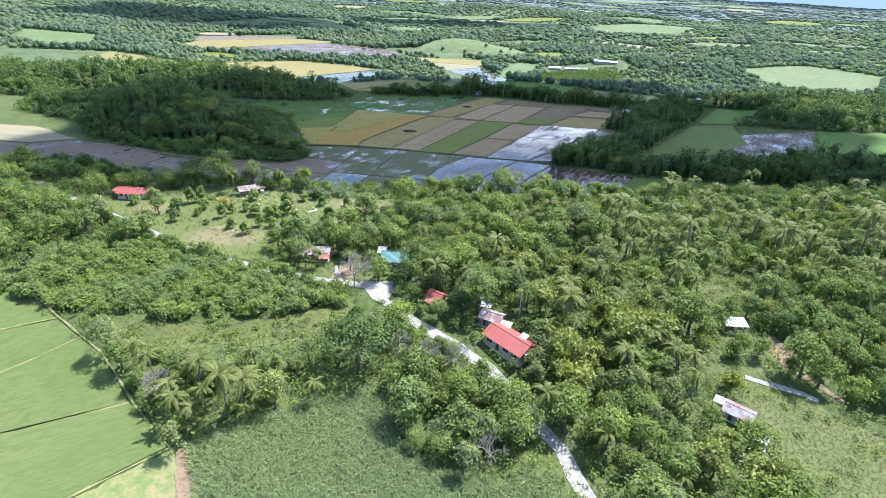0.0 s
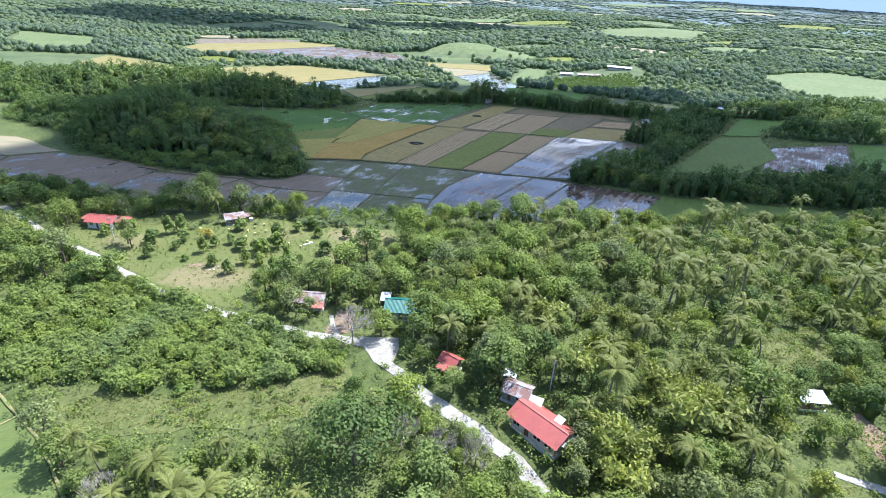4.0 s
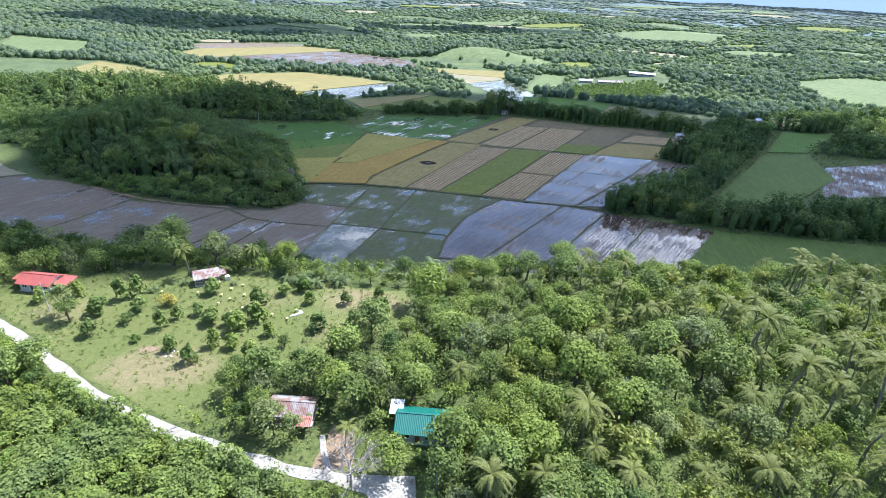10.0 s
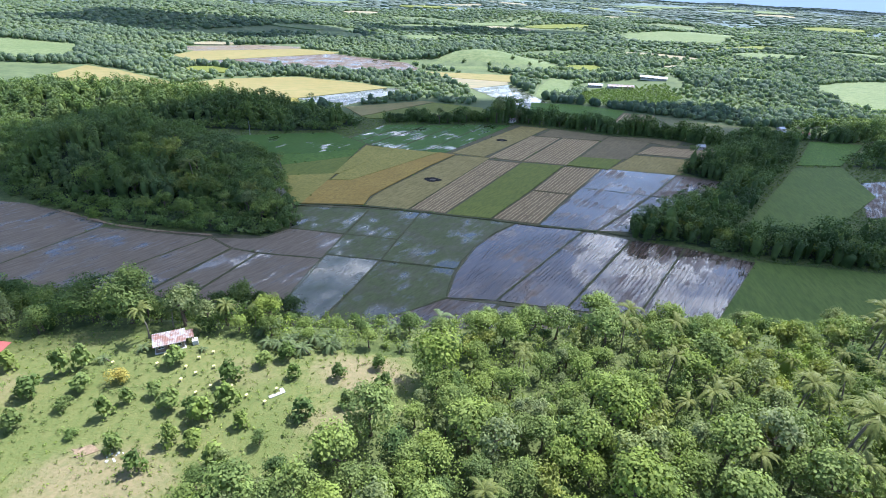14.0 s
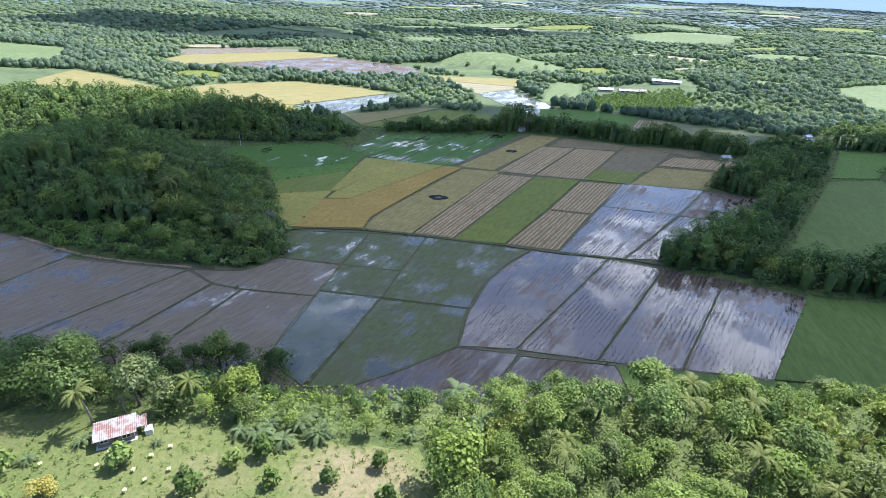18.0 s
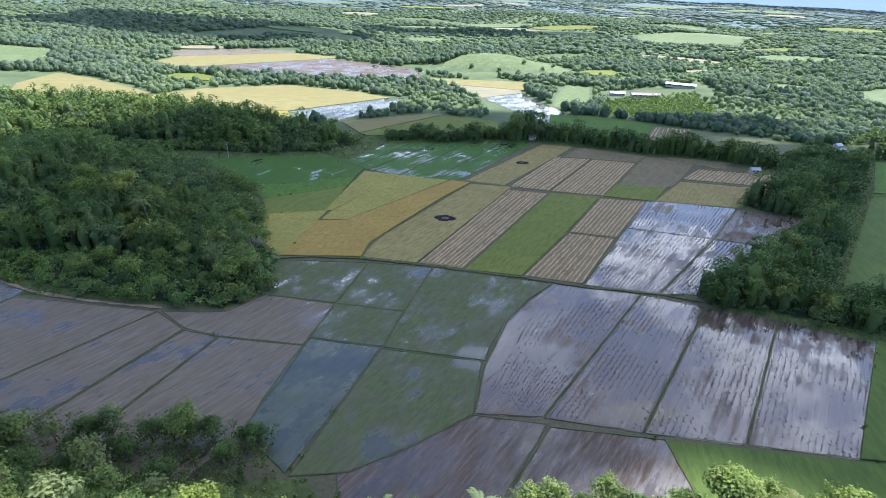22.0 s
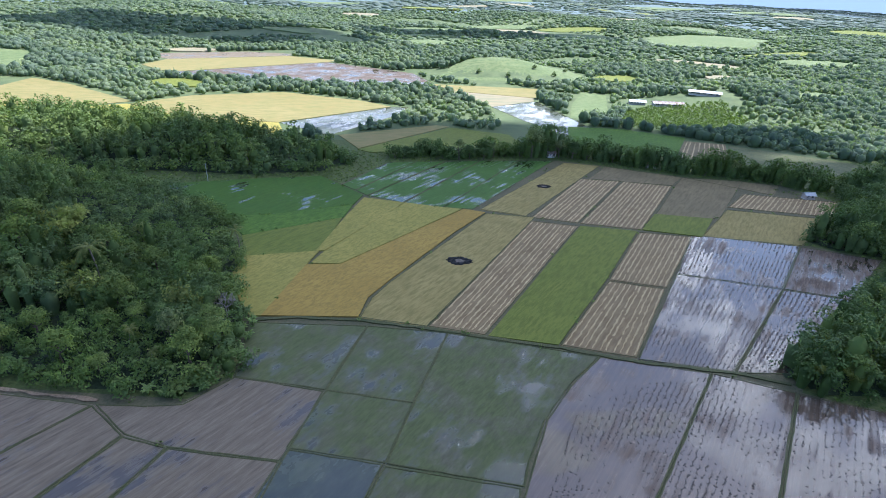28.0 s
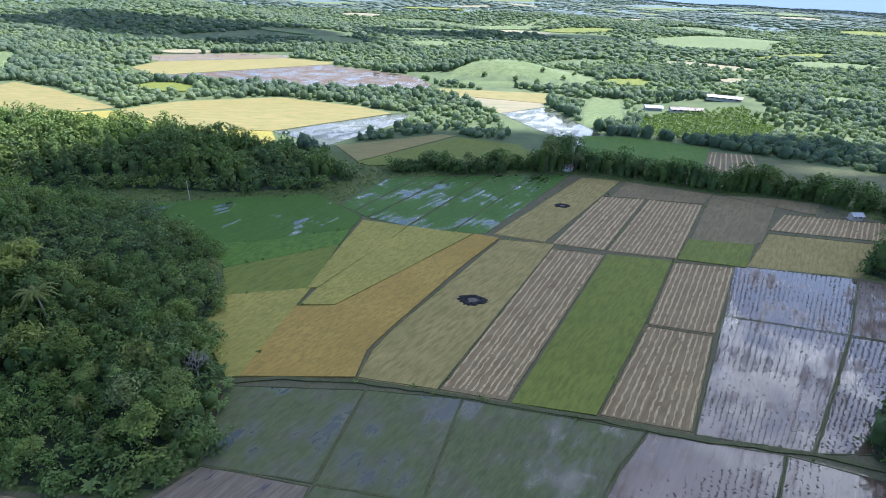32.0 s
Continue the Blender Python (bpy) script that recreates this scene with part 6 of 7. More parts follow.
def canopy(name, label, category, x, y, rad, h, per, size, mat, seed, seg=7):
    """Many far trees in one mesh: each a low uneven dome of foliage with leaf sprays standing out of it."""
    rng = np.random.default_rng(seed)
    n = len(x)
    z = ground_z(x, y)
    rad = np.broadcast_to(rad, n) * rng.uniform(0.5, 1.25, n)
    h = np.broadcast_to(h, n) * (0.55 + 0.45 * rad / rad.mean())
    lev = ((0.0, 0.62), (0.4, 0.95), (0.76, 0.74), (0.93, 0.0))
    turn = rng.uniform(0, 6.28, (n, 1))
    ring = []
    for t, q in lev:
        b = np.arange(seg)[None, :] * 2 * math.pi / seg + turn
        w = rad[:, None] * q * rng.uniform(0.68, 1.22, (n, seg))
        zz = z[:, None] + h[:, None] * (t + rng.normal(0, 0.08 if q else 0.0, (n, seg)))
        ring.append(np.stack([x[:, None] + np.cos(b) * w, y[:, None] + np.sin(b) * w, zz], axis=2))
    dome = np.stack(ring, axis=1).reshape(-1, 3)
    quads = np.array([(l * seg + k, l * seg + (k + 1) % seg, (l + 1) * seg + (k + 1) % seg, (l + 1) * seg + k) for l in range(len(lev) - 1) for k in range(seg)])
    f = ((np.arange(n) * seg * len(lev))[:, None, None] + quads[None]).reshape(-1, 4)
    i = np.repeat(np.arange(n), per)
    out = sphere_dirs(rng, len(i))
    out[:, 2] = np.abs(out[:, 2]) * 0.9 + 0.1
    out /= np.linalg.norm(out, axis=1)[:, None]
    p = np.stack([x[i], y[i], z[i] + 0.42 * h[i]], axis=1) + out * np.stack([rad[i], rad[i], 0.6 * h[i]], axis=1) * rng.uniform(0.85, 1.08, (len(i), 1))
    v2, f2 = leaf_quads(rng, p, out, np.full(len(i), size), 0.5)
    return tagged(part(name, raw_mesh(name, np.concatenate([dome, v2]), np.concatenate([f, f2 + len(dome)])), mat), label, category, kind="stuff")


def far_wood(label, x, y, rad, low, high, per, size, seed, dark_mat, seg=6):
    """Woods of two tones: dark tall stands and lighter, looser groves."""
    k = 0.9 / rad
    r2 = np.random.default_rng(seed)
    tone = np.sin(x * 0.12 * k + 2 * np.sin(y * 0.08 * k)) + np.sin(y * 0.16 * k + 1.4 * np.sin(x * 0.07 * k + 2)) + r2.normal(0, 0.5, len(x))
    dark = tone > 0.15
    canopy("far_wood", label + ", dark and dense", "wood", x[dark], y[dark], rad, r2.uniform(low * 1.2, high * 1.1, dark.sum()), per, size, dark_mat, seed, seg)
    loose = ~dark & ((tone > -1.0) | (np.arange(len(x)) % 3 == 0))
    canopy("far_wood", label + ", light and loose", "wood", x[loose], y[loose], rad * 0.85, r2.uniform(low * 0.7, high * 0.75, loose.sum()), per, size, L_FAR_HAZE, seed + 40, seg)


px, py = scattered(rng, [(108, 566), (128, 612), (150, 634), (222, 650), (222, 596), (176, 552)], 3.2)
sprays("plantation", "low light-green banana plantation below the farm sheds", "plantation", px, py, 1.8, 1.5, 4.5, 30, 0.8, L_THICK, 74)
fx, fy = scattered(rng, [(-680, 500), (720, 500), (720, 690), (-680, 690)], 5.0, OPEN_FAR)
ok = wedge(fx, fy) & glades(fx, fy, 0.021, 1.75)
far_wood("wooded country beyond the paddies", fx[ok], fy[ok], 3.7, 3.5, 7.5, 14, 1.2, 71, L_FAR_DARK_HAZE)
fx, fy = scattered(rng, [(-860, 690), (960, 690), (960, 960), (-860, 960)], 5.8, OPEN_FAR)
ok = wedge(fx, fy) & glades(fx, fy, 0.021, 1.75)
far_wood("wooded country behind the yellow fields", fx[ok], fy[ok], 4.3, 3.5, 7.5, 8, 1.7, 75, L_FAR_DARK_HAZE)
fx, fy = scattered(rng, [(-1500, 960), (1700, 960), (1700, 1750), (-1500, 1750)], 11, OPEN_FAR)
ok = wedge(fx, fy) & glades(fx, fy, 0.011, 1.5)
far_wood("distant wooded hills", fx[ok], fy[ok], 7.2, 3, 7, 3, 3.2, 72, L_FAR_DARK_HAZE, 5)
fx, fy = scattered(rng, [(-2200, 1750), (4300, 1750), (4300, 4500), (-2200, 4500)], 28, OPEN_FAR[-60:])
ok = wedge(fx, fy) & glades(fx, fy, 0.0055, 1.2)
canopy("far_wood", "woods towards the horizon, haze put into the leaf colour", "wood", fx[ok], fy[ok], 17, rng.uniform(2.5, 7, ok.sum()), 0, 5, L_DISTANT_HAZE, 73, 5)

# mountains on the horizon
bm = bmesh.new()
prev = None
for k in range(90):
    a = radians(-50 + 130 * k / 89)
    x, y = 4580 * math.sin(a), 4580 * math.cos(a)
    h = 128 + 12 * math.sin(k * 0.5) + 7 * math.sin(k * 1.3) + 80 * math.exp(-((k - 62) / 6.0) ** 2)
    row = [bm.verts.new((x, y, -20)), bm.verts.new((x, y, h)), bm.verts.new((x * 1.01, y * 1.01, h)), bm.verts.new((x * 1.01, y * 1.01, -20))]
    if prev:
        for j in range(3):
            bm.faces.new((prev[j], row[j], row[j + 1], prev[j + 1]))
    prev = row
# blue base colour plus emission imitate haze in front of the mountains
M_HAZE, nt_, b_ = nodes_of("glowing_haze_blue", 1.0, 0.0)
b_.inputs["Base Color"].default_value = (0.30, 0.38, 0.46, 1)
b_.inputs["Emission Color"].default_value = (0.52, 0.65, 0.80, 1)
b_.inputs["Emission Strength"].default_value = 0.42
tagged(part("backdrop", bm, M_HAZE), "low mountains on the horizon, glowing blue in place of haze", "mountains", kind="structure")


# ---- clouds above the valley ----
def cloud(x, y, z, rx, ry, seed, turn=0.0, material=None):
    """A fair-weather cumulus: flat below, heaped above, with a ragged rim."""
    rng = np.random.default_rng(seed)
    nr, na = 10, 56
    ph = rng.uniform(0, 6.28, 6)
    V = []
    for lay in (1, 0):
        for i in range(nr + 1):
            for j in range(na):
                a, f = j * 2 * math.pi / na, i / nr
                rim = 1 / (abs(math.cos(a)) ** 4 + abs(math.sin(a)) ** 4) ** 0.25 + 0.06 * math.sin(3 * a + ph[0]) + 0.07 * math.sin(5 * a + ph[1]) + 0.05 * math.sin(9 * a + ph[2]) + 0.03 * math.sin(17 * a + ph[3])
                px, py = rx * f * rim * math.cos(a), ry * f * rim * math.sin(a)
                heap = (0.55 + 0.25 * math.sin(px * 0.03 + ph[4]) + 0.25 * math.sin(py * 0.04 + ph[5])) * math.sqrt(max(0, 1 - f * f))
                V.append((px, py, heap * 0.28 * min(rx, ry) if lay else -6 * (1 - f)))
    F = []
    for lay in (0, 1):
        o = lay * (nr + 1) * na
        for i in range(nr):
            for j in range(na):
                q = (o + i * na + j, o + i * na + (j + 1) % na, o + (i + 1) * na + (j + 1) % na, o + (i + 1) * na + j)
                F.append(q)
    ob = part("cloud", raw_mesh("cloud", V, F), material or M_CLOUD)
    ob.matrix_basis = pose(x, y, z, 0, 0, turn)
    return tagged(ob, "white fair-weather cumulus cloud with a ragged rim", "cloud", "clouds", "structure")


def cloud_mat(name, through_it, clear, ragged):
    """Cloud droplets: most of the sunlight passes on downwards; ragged clouds have thin places."""
    m, nt, b = nodes_of(name, 1.0, 0.0)
    b.inputs["Base Color"].default_value = (0.95, 0.95, 0.95, 1)
    tr = nt.nodes.new("ShaderNodeBsdfTranslucent")
    tr.inputs["Color"].default_value = (0.98, 0.98, 0.98, 1)
    mx = nt.nodes.new("ShaderNodeMixShader")
    mx.inputs[0].default_value = through_it
    nt.links.new(b.outputs[0], mx.inputs[1])
    nt.links.new(tr.outputs[0], mx.inputs[2])
    thin = nt.nodes.new("ShaderNodeBsdfTransparent")
    m2 = nt.nodes.new("ShaderNodeMixShader")
    m2.inputs[0].default_value = clear
    if ragged:
        gap = ramp(nt, noise_tex(nt, place_coords(nt), ragged, 6, 0.62), [(0.43, (1, 1, 1)), (0.59, (clear, clear, clear))])
        nt.links.new(gap, m2.inputs[0])
    nt.links.new(mx.outputs[0], m2.inputs[1])
    nt.links.new(thin.outputs[0], m2.inputs[2])
    nt.links.new(m2.outputs[0], nt.nodes["Material Output"].inputs["Surface"])
    return m


M_CLOUD = cloud_mat("cloud_droplets", 0.6, 0.04, 0)
M_CLOUD_THIN = cloud_mat("thin_cloud_droplets", 0.97, 0.7, 0.0005)
M_CLOUD_HIGH = cloud_mat("high_cloud_droplets", 0.97, 0.02, 0.0007)
CLOUD_Z = 1500.0
OFF = (sun_way.x / sun_way.z * CLOUD_Z, sun_way.y / sun_way.z * CLOUD_Z)


def cloud_over(x, y, rx, ry, seed, turn=0.0):
    return cloud(x + OFF[0], y + OFF[1], CLOUD_Z, rx, ry, seed, turn)


cloud_over(42, 357, 284, 162, 1, 1)
cloud_over(75, 532, 170, 34, 12, 2)
cloud_over(-420, 1080, 280, 110, 2, -8)
cloud_over(60, 1220, 240, 70, 3, 5)
# higher clouds ahead, mirrored in the paddies
for x, y, z, rx, ry, turn, n in ((6930, 8260, 7000, 1700, 2700, -30, 36), (6300, 13600, 7000, 1900, 3300, -20, 37), (0, 7200, 1500, 2200, 1900, 20, 38), (-3600, 12500, 7000, 2600, 2200, 10, 39)):
    cloud(x, y, z, rx, ry, n, turn, M_CLOUD_HIGH)
cloud(1900, 10000, 7000, 1500, 2400, 40, -10, M_CLOUD_THIN)


# ---- houses ----
def roof_sheet(length, depth, rise, thick=0.04, pitch=0.32):
    """One slope of ribbed sheet: along x, running up from y = 0 (eave) to y = depth (ridge)."""
    bm = bmesh.new()
    n = max(6, int(length / pitch) * 2)
    rows = []
    for k in range(n + 1):
        x = -length / 2 + length * k / n
        h = 0.045 if k % 2 else 0.0
        rows.append([bm.verts.new((x, y, z + h + dz)) for y, z, dz in ((0, 0, 0), (depth, rise, 0), (depth, rise, -thick), (0, 0, -thick))])
    for a, b in zip(rows, rows[1:]):
        for k in range(4):
            bm.faces.new((a[k], b[k], b[(k + 1) % 4], a[(k + 1) % 4]))
    bm.faces.new(rows[0])
    bm.faces.new(rows[-1])
    bmesh.ops.recalc_face_normals(bm, faces=bm.faces)
    return bm


def wall_mesh(length, height, openings, thick=0.15):
    """A wall along x from 0 to length with openings (x0, x1, z0, z1) through it."""
    bm = bmesh.new()
    x = 0.0
    for x0, x1, z0, z1 in sorted(openings):
        box(bm, x, x0, 0, thick, 0, height)
        if z0 > 0.02:
            box(bm, x0, x1, 0, thick, 0, z0)
        box(bm, x0, x1, 0, thick, z1, height)
        x = x1
    box(bm, x, length, 0, thick, 0, height)
    bmesh.ops.remove_doubles(bm, verts=bm.verts, dist=0.001)
    return bm


def place(ob, m, parent):
    ob.parent = parent
    ob.matrix_basis = m
    return ob


def house(name, label, x, y, turn, length, width, height, rise, roof, wall, openings=((), (), (), ()), over=0.7, shed=False, roof_label="", posts=0):
    """A small house: floor slab, four walls with openings, windows, doors, gables and a ribbed roof. Sides: front, right, back, left."""
    top = new(name)
    tagged(top, label, "house")
    top.matrix_basis = pose(x, y, gz(x, y) + 0.1, 0, 0, turn)
    bm = bmesh.new()
    box(bm, -length / 2 - 0.3, length / 2 + 0.3, -width / 2 - 0.3, width / 2 + 0.3, -0.7, 0.08)
    part("floor_slab", bm, M_CONCRETE, top)
    sides = ((length, pose(-length / 2, -width / 2, 0.08)), (width - 0.3, pose(length / 2, -width / 2 + 0.15, 0.08, 0, 0, 90)), (length, pose(length / 2, width / 2, 0.08, 0, 0, 180)), (width - 0.3, pose(-length / 2, width / 2 - 0.15, 0.08, 0, 0, -90)))
    for (ln, m), ops in zip(sides, openings):
        ops = [(a * ln, b * ln, z0, z1) for a, b, z0, z1 in ops]
        w = place(part("wall", wall_mesh(ln, height, ops), wall), m, top)
        for a, b, z0, z1 in ops:
            bm = bmesh.new()
            if z0 < 0.05:
                box(bm, a + 0.05, b - 0.05, 0.05, 0.10, z0 + 0.01, z1 - 0.04)
                part("door", bm, M_DOOR, w)
            else:
                for e in ((a, a + 0.07, z0, z1), (b - 0.07, b, z0, z1), (a + 0.07, b - 0.07, z0, z0 + 0.07), (a + 0.07, b - 0.07, z1 - 0.07, z1), ((a + b) / 2 - 0.03, (a + b) / 2 + 0.03, z0 + 0.07, z1 - 0.07)):
                    box(bm, e[0], e[1], -0.02, 0.09, e[2], e[3])
                part("window_frame", bm, M_PAINT_WHITE, w)
                bm = bmesh.new()
                box(bm, a + 0.07, b - 0.07, 0.04, 0.06, z0 + 0.07, z1 - 0.07)
                part("pane", bm, M_GLASS_DARK, w)
    z = height + 0.08
    if shed:
        place(part("roof", roof_sheet(length + 2 * over, width + 2 * over, rise), roof, None, roof_label), pose(0, -width / 2 - over, z), top)
        bm = bmesh.new()
        for sx in (-length / 2, length / 2 - 0.15):
            vs = [bm.verts.new((sx + dx, yy, zz)) for dx in (0, 0.15) for yy, zz in ((-width / 2, z - 0.06), (width / 2, z - 0.06), (width / 2, z + rise * 0.85))]
            for f in ((0, 1, 2), (3, 5, 4), (0, 3, 4, 1), (1, 4, 5, 2), (2, 5, 3, 0)):
                bm.faces.new([vs[i] for i in f])
        part("gable", bm, wall, top)
    else:
        slope = rise * (width / 2 + over) / (width / 2)
        drop = slope - rise
        for s in (0, 180):
            place(part("roof", roof_sheet(length + 2 * over, width / 2 + over, slope), roof, None, roof_label), pose(0, 0, 0, 0, 0, s) @ pose(0, -width / 2 - over, z - drop + 0.05), top)
        bm = bmesh.new()
        box(bm, -length / 2 - over, length / 2 + over, -0.16, 0.16, z + rise + 0.06, z + rise + 0.13)
        part("ridge_cap", bm, roof, top)
        bm = bmesh.new()
        for sx in (-length / 2, length / 2 - 0.15):
            vs = [bm.verts.new((sx + dx, yy, zz)) for dx in (0, 0.15) for yy, zz in ((-width / 2, z), (width / 2, z), (0, z + rise - 0.02))]
            for f in ((0, 1, 2), (3, 5, 4), (0, 3, 4, 1), (1, 4, 5, 2), (2, 5, 3, 0)):
                bm.faces.new([vs[i] for i in f])
        part("gable", bm, wall, top)
    for k in range(posts):
        bm = bmesh.new()
        px = -length / 2 + length * k / max(1, posts - 1)
        box(bm, px - 0.06, px + 0.06, -width / 2 - over + 0.1, -width / 2 - over + 0.22, -0.1, z - 0.1)
        part("post", bm, M_TIMBER, top)
    return top


def lean_to(parent, x, y, z, turn, length, depth, rise, roof, label, legs=True):
    """A lower roof built on to a house, on its own posts."""
    r = place(part("lean_to_roof", roof_sheet(length, depth, rise), roof, None, label), pose(x, y, z, 0, 0, turn), parent)
    if legs:
        for sx in (-length / 2 + 0.15, length / 2 - 0.15):
            bm = bmesh.new()
            box(bm, sx - 0.06, sx + 0.06, 0.1, 0.22, -z - 0.3, -0.05)
            part("post", bm, M_TIMBER, r)
    return r


W3 = ((0.08, 0.24, 0.9, 2.0), (0.34, 0.44, 0.0, 2.05), (0.54, 0.70, 0.9, 2.0), (0.78, 0.93, 0.9, 2.0))
W2 = ((0.15, 0.38, 0.9, 1.9), (0.6, 0.85, 0.9, 1.9))
WD = ((0.2, 0.36, 0.0, 2.0), (0.55, 0.8, 0.9, 1.8))
h = house("bungalow", "low grey-blue bungalow with a green metal roof", -6.6, 137.6, -4, 9.6, 6.0, 2.7, 1.5, M_GREEN_ROOF, M_PAINT_GREY, (W3, W2, W2, W2), 0.6, roof_label="green ribbed metal sheet")
lean_to(h, -5.6, 0.8, 3.0, 0, 2.6, 3.2, 0.7, M_TIN, "pale bare metal sheet")
lean_to(h, 6.0, -1.6, 2.5, 90, 3.2, 1.9, -0.5, M_TIN_RUST, "rusty sheet", True)
h = house("village_house", "long house with a bright red metal roof", 21.8, 99.6, -48, 11.0, 6.2, 2.7, 1.3, M_RED_ROOF, M_PAINT_PINK, (W3, W2, W3, W2), 0.6, roof_label="bright red ribbed metal sheet")
lean_to(h, 6.6, 0.2, 2.6, 90, 4.2, 2.0, -0.4, M_TIN_WHITE, "pale bare metal sheet")
lean_to(h, 2.6, 1.2, 3.72, 0, 1.8, 1.5, 0.55, M_TIN_WHITE, "translucent pale roof sheet", False)
h = house("village_house", "small house with stepped faded red roofs", 4.4, 116.6, -38, 3.6, 3.0, 2.5, 0.9, M_RED_ROOF, M_PAINT_PINK, (WD, W2, W2, W2), 0.6, roof_label="red ribbed metal sheet")
lean_to(h, 0.3, -3.7, 1.9, 0, 3.6, 1.9, 0.6, M_RED_ROOF, "red ribbed metal sheet")
lean_to(h, 3.0, -2.6, 1.7, 60, 2.2, 1.9, 0.4, M_ORANGE_ROOF, "faded orange-red sheet")
h = house("village_house", "weathered house with a rust-streaked tin roof", 18.2, 108.0, -28, 5.2, 4.0, 2.4, 0.9, M_TIN_RUST, M_BLOCK, (WD, W2, W2, W2), 0.5, roof_label="rust-streaked galvanised sheet")
house("lean_to_shed", "small shed with a pale tin roof", 21.4, 104.8, -28, 2.2, 2.0, 2.1, 0.35, M_TIN, M_TIMBER, (((0.3, 0.7, 0.0, 1.8),), (), (), ()), 0.3, True)
house("lean_to_shed", "small shed with a pale tin roof", 17.2, 112.6, -20, 2.2, 1.8, 2.0, 0.3, M_TIN, M_TIMBER, (((0.3, 0.7, 0.0, 1.8),), (), (), ()), 0.3, True)
house("lean_to_shed", "little outhouse with a bare metal roof", 15.8, 116.6, 10, 1.7, 1.6, 2.0, 0.3, M_TIN, M_BLOCK, (((0.3, 0.7, 0.0, 1.8),), (), (), ()), 0.25, True)
h = house("farmhouse", "old house with a patched rusty and pale tin roof", -32.0, 140.6, -3, 8.0, 4.6, 2.4, 1.1, M_TIN_RUST, M_BAMBOO_WALL, (W3, W2, W2, W2), 0.6, roof_label="patched rust-red and pale sheets")
lean_to(h, 3.2, -4.6, 2.0, 0, 3.0, 2.2, 0.5, M_ORANGE_ROOF, "red-brown rusty sheet")
h = house("farmhouse", "low house with white walls and a bright red roof", -107.2, 182.4, -6, 8.2, 5.0, 2.5, 1.2, M_RED_ROOF, M_PAINT_WHITE, (W3, W2, W2, W2), 0.7, roof_label="bright red metal sheet")
lean_to(h, 6.3, -1.6, 2.2, 0, 4.2, 4.0, 0.5, M_RED_ROOF, "red metal sheet over a porch")
lean_to(h, -5.8, -1.2, 2.3, 0, 2.8, 3.4, 0.5, M_ORANGE_ROOF, "faded red sheet")
h = house("hut", "timber hut with a rust-stained tin roof on the knoll", -66.4, 186.6, 26, 5.6, 3.2, 1.9, 0.7, M_TIN_RUST, M_TIMBER, (((0.08, 0.3, 0.8, 1.5), (0.42, 0.56, 0.0, 1.75), (0.66, 0.92, 0.7, 1.5)), W2, W2, W2), 0.5, True, "rust-stained galvanised sheet")
lean_to(h, 3.9, -0.8, 1.75, 0, 2.0, 2.6, 0.45, M_TIN_RUST, "rusty sheet over an open bay")
bm = bmesh.new()
box(bm, 4.4, 5.6, -1.6, -0.2, 0.0, 1.1)
part("water_tank", bm, M_CONCRETE, h, "pale concrete water tank")
h = house("shed", "shed with a white metal roof among trees", 82.0, 109.2, -4, 5.0, 2.8, 2.2, 0.5, M_TIN, M_BAMBOO_WALL, (WD, (), (), ()), 0.5, True, "white metal sheet")
h = house("shack", "shack with a patchwork of rusty and blue-grey sheets", 68.6, 80.2, -40, 5.2, 3.8, 2.2, 0.8, M_TIN_RUST, M_TIN, (WD, W2, (), ()), 0.5, roof_label="patched rusty sheets")
lean_to(h, -4.0, -0.6, 2.3, 0, 2.4, 2.2, 0.3, M_TIN, "grey metal sheet")
house("lean_to_shed", "low shed with a grey roof beside the track", 69.4, 73.0, -40, 2.2, 1.5, 1.9, 0.3, M_TIN, M_BLOCK, (((0.3, 0.6, 0.0, 1.8),), (), (), ()), 0.3, True)
house("shed", "shed with a rusty roof among trees", 74.5, 114.5, -20, 3.4, 2.6, 2.0, 0.4, M_TIN_RUST, M_BAMBOO_WALL, (WD, (), (), ()), 0.4, True)
# long farm sheds beyond the paddies
for n, (x, y, ln, turn, rm) in enumerate(((151, 653, 13, -4, M_TIN), (175, 646, 25, -2, M_TIN_RUST), (218, 674, 26, -22, M_TIN))):
    house("poultry_shed", "long open farm shed with a pale metal roof", x, y, turn, ln, 6.4, 2.5, 1.2, rm, M_BLOCK, (tuple((0.05 + 0.19 * k, 0.17 + 0.19 * k, 0.9, 2.6) for k in range(5)), (), (), ()), 1.0, roof_label="pale metal sheet")
for x, y, turn, rm in ((252, 492, 20, M_TIN_WHITE), (262, 478, -15, M_ORANGE_ROOF), (246, 480, 0, M_TIN), (236, 452, 30, M_TIN_WHITE), (100, 474, 0, M_ORANGE_ROOF), (164, 432, 0, M_TIN), (46, 486, 10, M_TIN_RUST), (330, 560, 12, M_TIN_WHITE), (345, 575, -20, M_ORANGE_ROOF), (-120, 455, 5, M_ORANGE_ROOF)):
    house("farmhouse", "small far house with a metal roof among trees", x, y, turn, 4.6, 3.4, 2.2, 0.9, rm, M_PAINT_PINK, (W2, (), (), ()), 0.5)

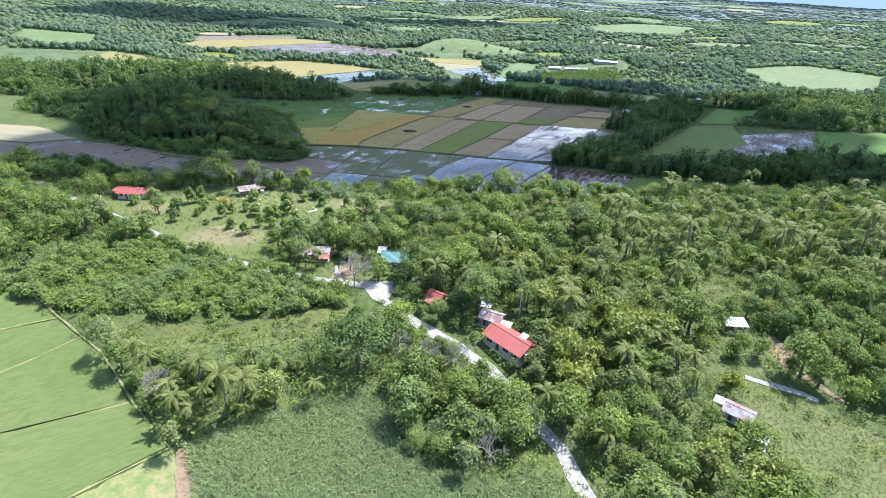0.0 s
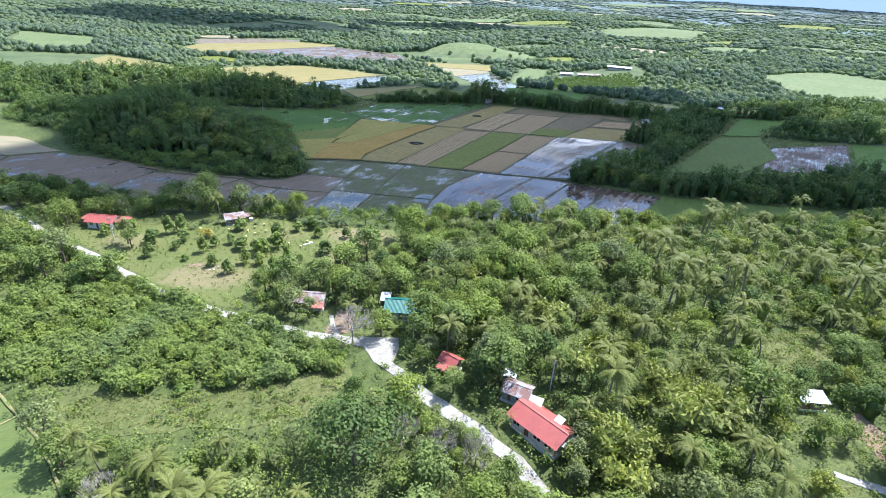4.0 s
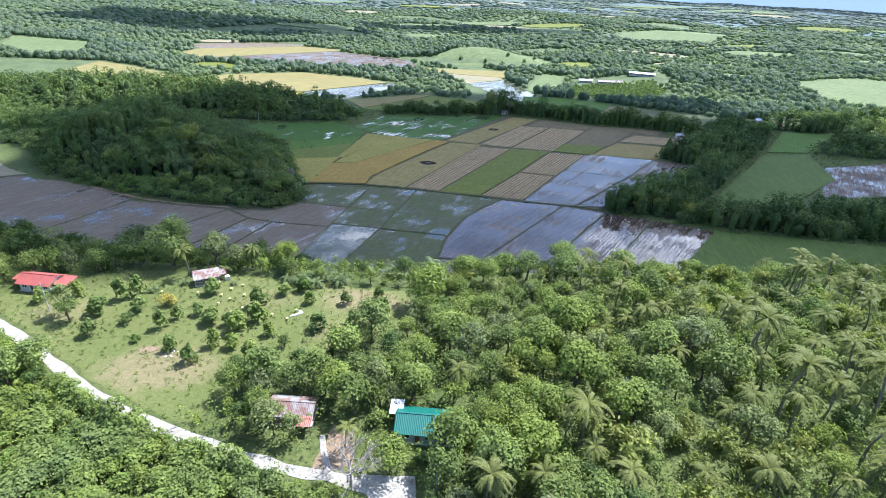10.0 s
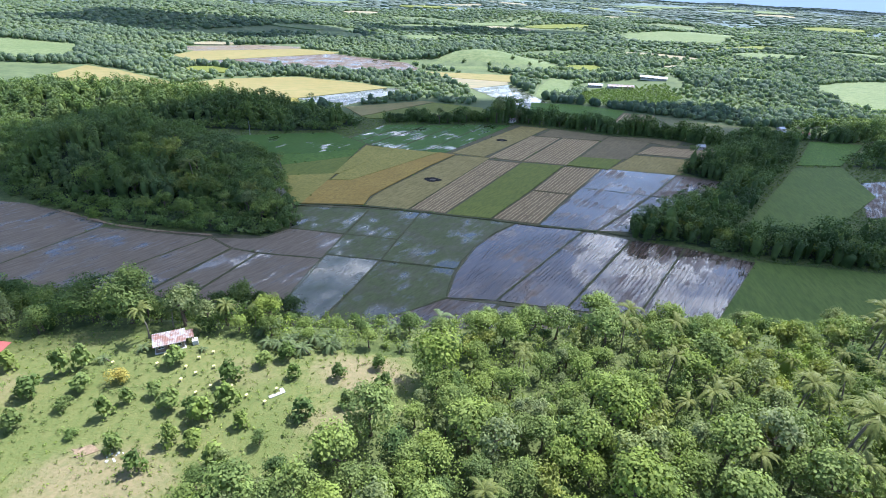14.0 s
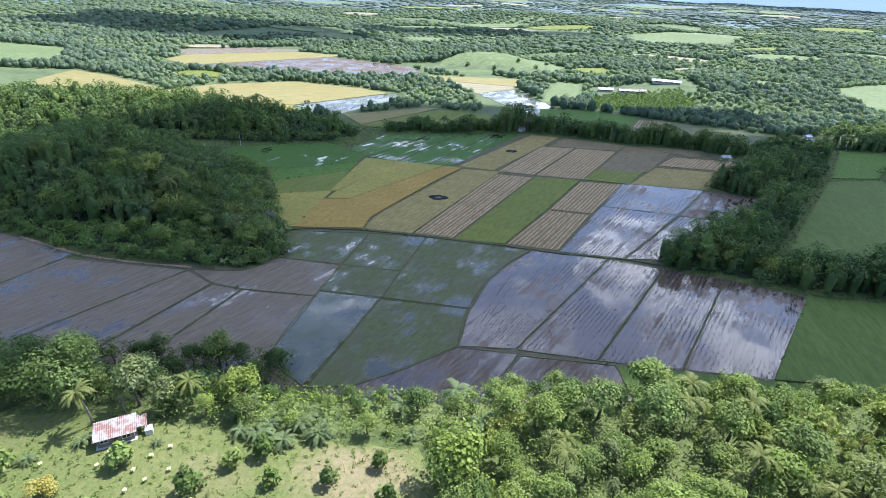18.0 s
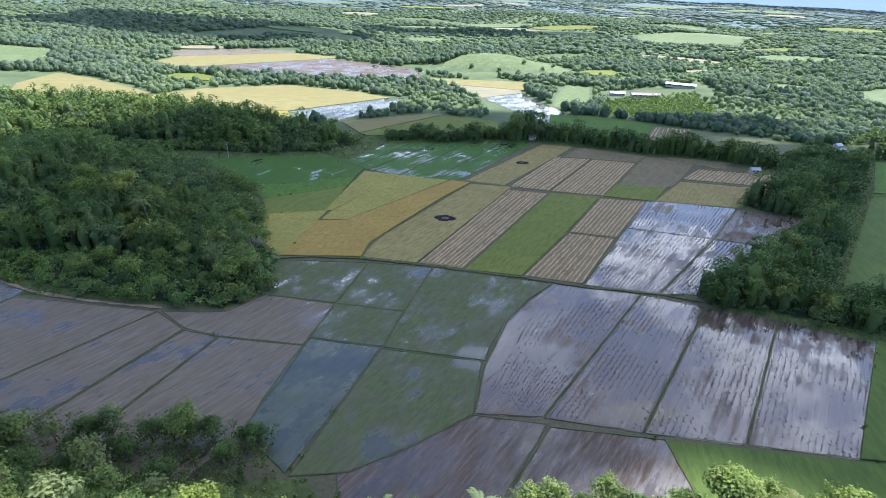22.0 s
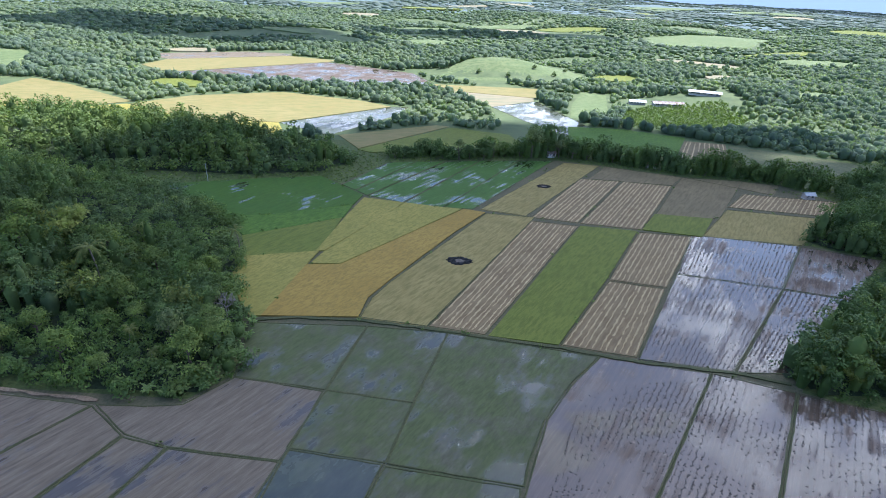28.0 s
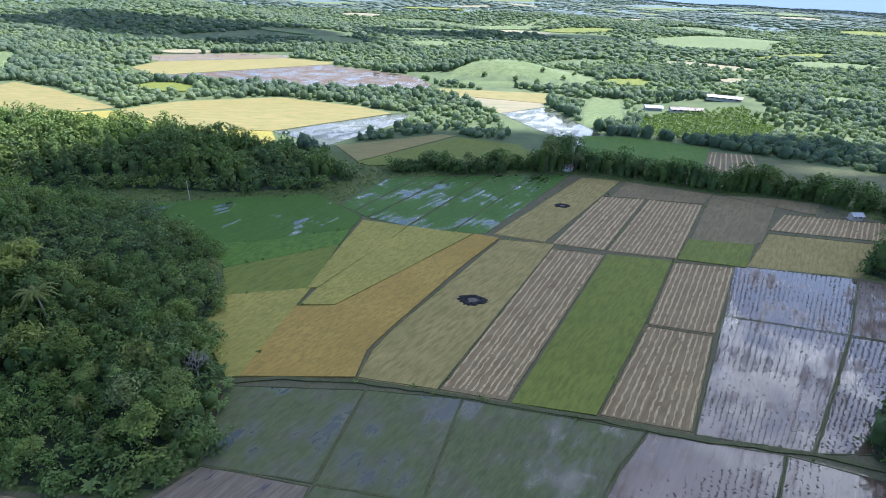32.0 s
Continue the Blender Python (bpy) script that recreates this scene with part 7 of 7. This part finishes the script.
# ---- small things on the knoll ----
def hive(x, y, turn):
    top = new("marker_box")
    bm = bmesh.new()
    box(bm, -0.24, 0.24, -0.2, 0.2, 0.14, 0.62)
    part("body", bm, M_BOX_YELLOW, top)
    bm = bmesh.new()
    box(bm, -0.29, 0.29, -0.25, 0.25, 0.62, 0.69, pose(0, 0, 0, 4))
    part("lid", bm, M_BOX_YELLOW, top)
    for sx in (-0.18, 0.18):
        bm = bmesh.new()
        box(bm, sx - 0.04, sx + 0.04, -0.16, 0.16, -0.1, 0.14)
        part("foot", bm, M_TIMBER, top)
    top.matrix_basis = pose(x, y, gz(x, y) + 0.05, 0, 0, turn) @ Matrix.Scale(1.0, 4)
    return tagged(top, "small pale yellow wooden box on the grass", "box", "boxes on the knoll")


for x, y in ((-65.8, 183.2), (-62.1, 183.2), (-58.5, 182.6), (-56.2, 184.6), (-66.3, 180.3), (-59.4, 175.8), (-57.2, 177.8), (-54.3, 179.9), (-52.8, 174.2), (-48.7, 174.4), (-44.9, 171.9), (-40.9, 170.4), (-39.6, 174), (-55, 172.3), (-75.6, 180.4), (-60, 179.6), (-84.6, 182)):
    hive(x, y, ONE.uniform(0, 90))
bm = bmesh.new()
box(bm, -1.6, 1.6, -0.35, 0.35, 0.0, 0.16)
box(bm, 0.9, 1.6, 0.35, 1.2, 0.0, 0.16)
ob = tagged(part("concrete_slab", bm, M_CONCRETE), "broken pale concrete slab in the grass", "slab")
ob.matrix_basis = pose(-39.2, 172.8, gz(-39.2, 172.8) + 0.06, 0, 0, 35)
rng = np.random.default_rng(90)
for k in range(9):
    bm = bmesh.new()
    bmesh.ops.create_icosphere(bm, subdivisions=1, radius=rng.uniform(0.15, 0.34))
    for v in bm.verts:
        v.co *= rng.uniform(0.75, 1.2)
        v.co.z *= 0.6
    x, y = -63.4 + rng.normal(0, 0.8), 157.4 + rng.normal(0, 0.6)
    ob = tagged(part("rock", bm, M_CONCRETE), "pale rock on the dry grass", "rock", "pale rocks")
    ob.location = (x, y, gz(x, y) + 0.1)


def pole(x, y, height, arm=True):
    top = new("power_pole")
    bm = bmesh.new()
    tube(bm, [(0, 0, -0.5), (0, 0, height * 0.5), (0, 0, height)], [0.14, 0.12, 0.09], 8)
    part("shaft", bm, M_POLE, top)
    if arm:
        bm = bmesh.new()
        box(bm, -0.8, 0.8, -0.05, 0.05, height - 0.7, height - 0.58)
        part("crossarm", bm, M_TIMBER, top)
    top.matrix_basis = pose(x, y, gz(x, y), 0, 0, 30)
    return tagged(top, "slim grey utility pole", "pole", "utility poles")


for x, y, hgt in ((-98.5, 171.5, 8.0), (-128, 424, 9.0), (25.6, 110.2, 8.5), (32, 143.8, 9.5), (-4.2, 124.6, 7.0)):
    pole(x, y, hgt)
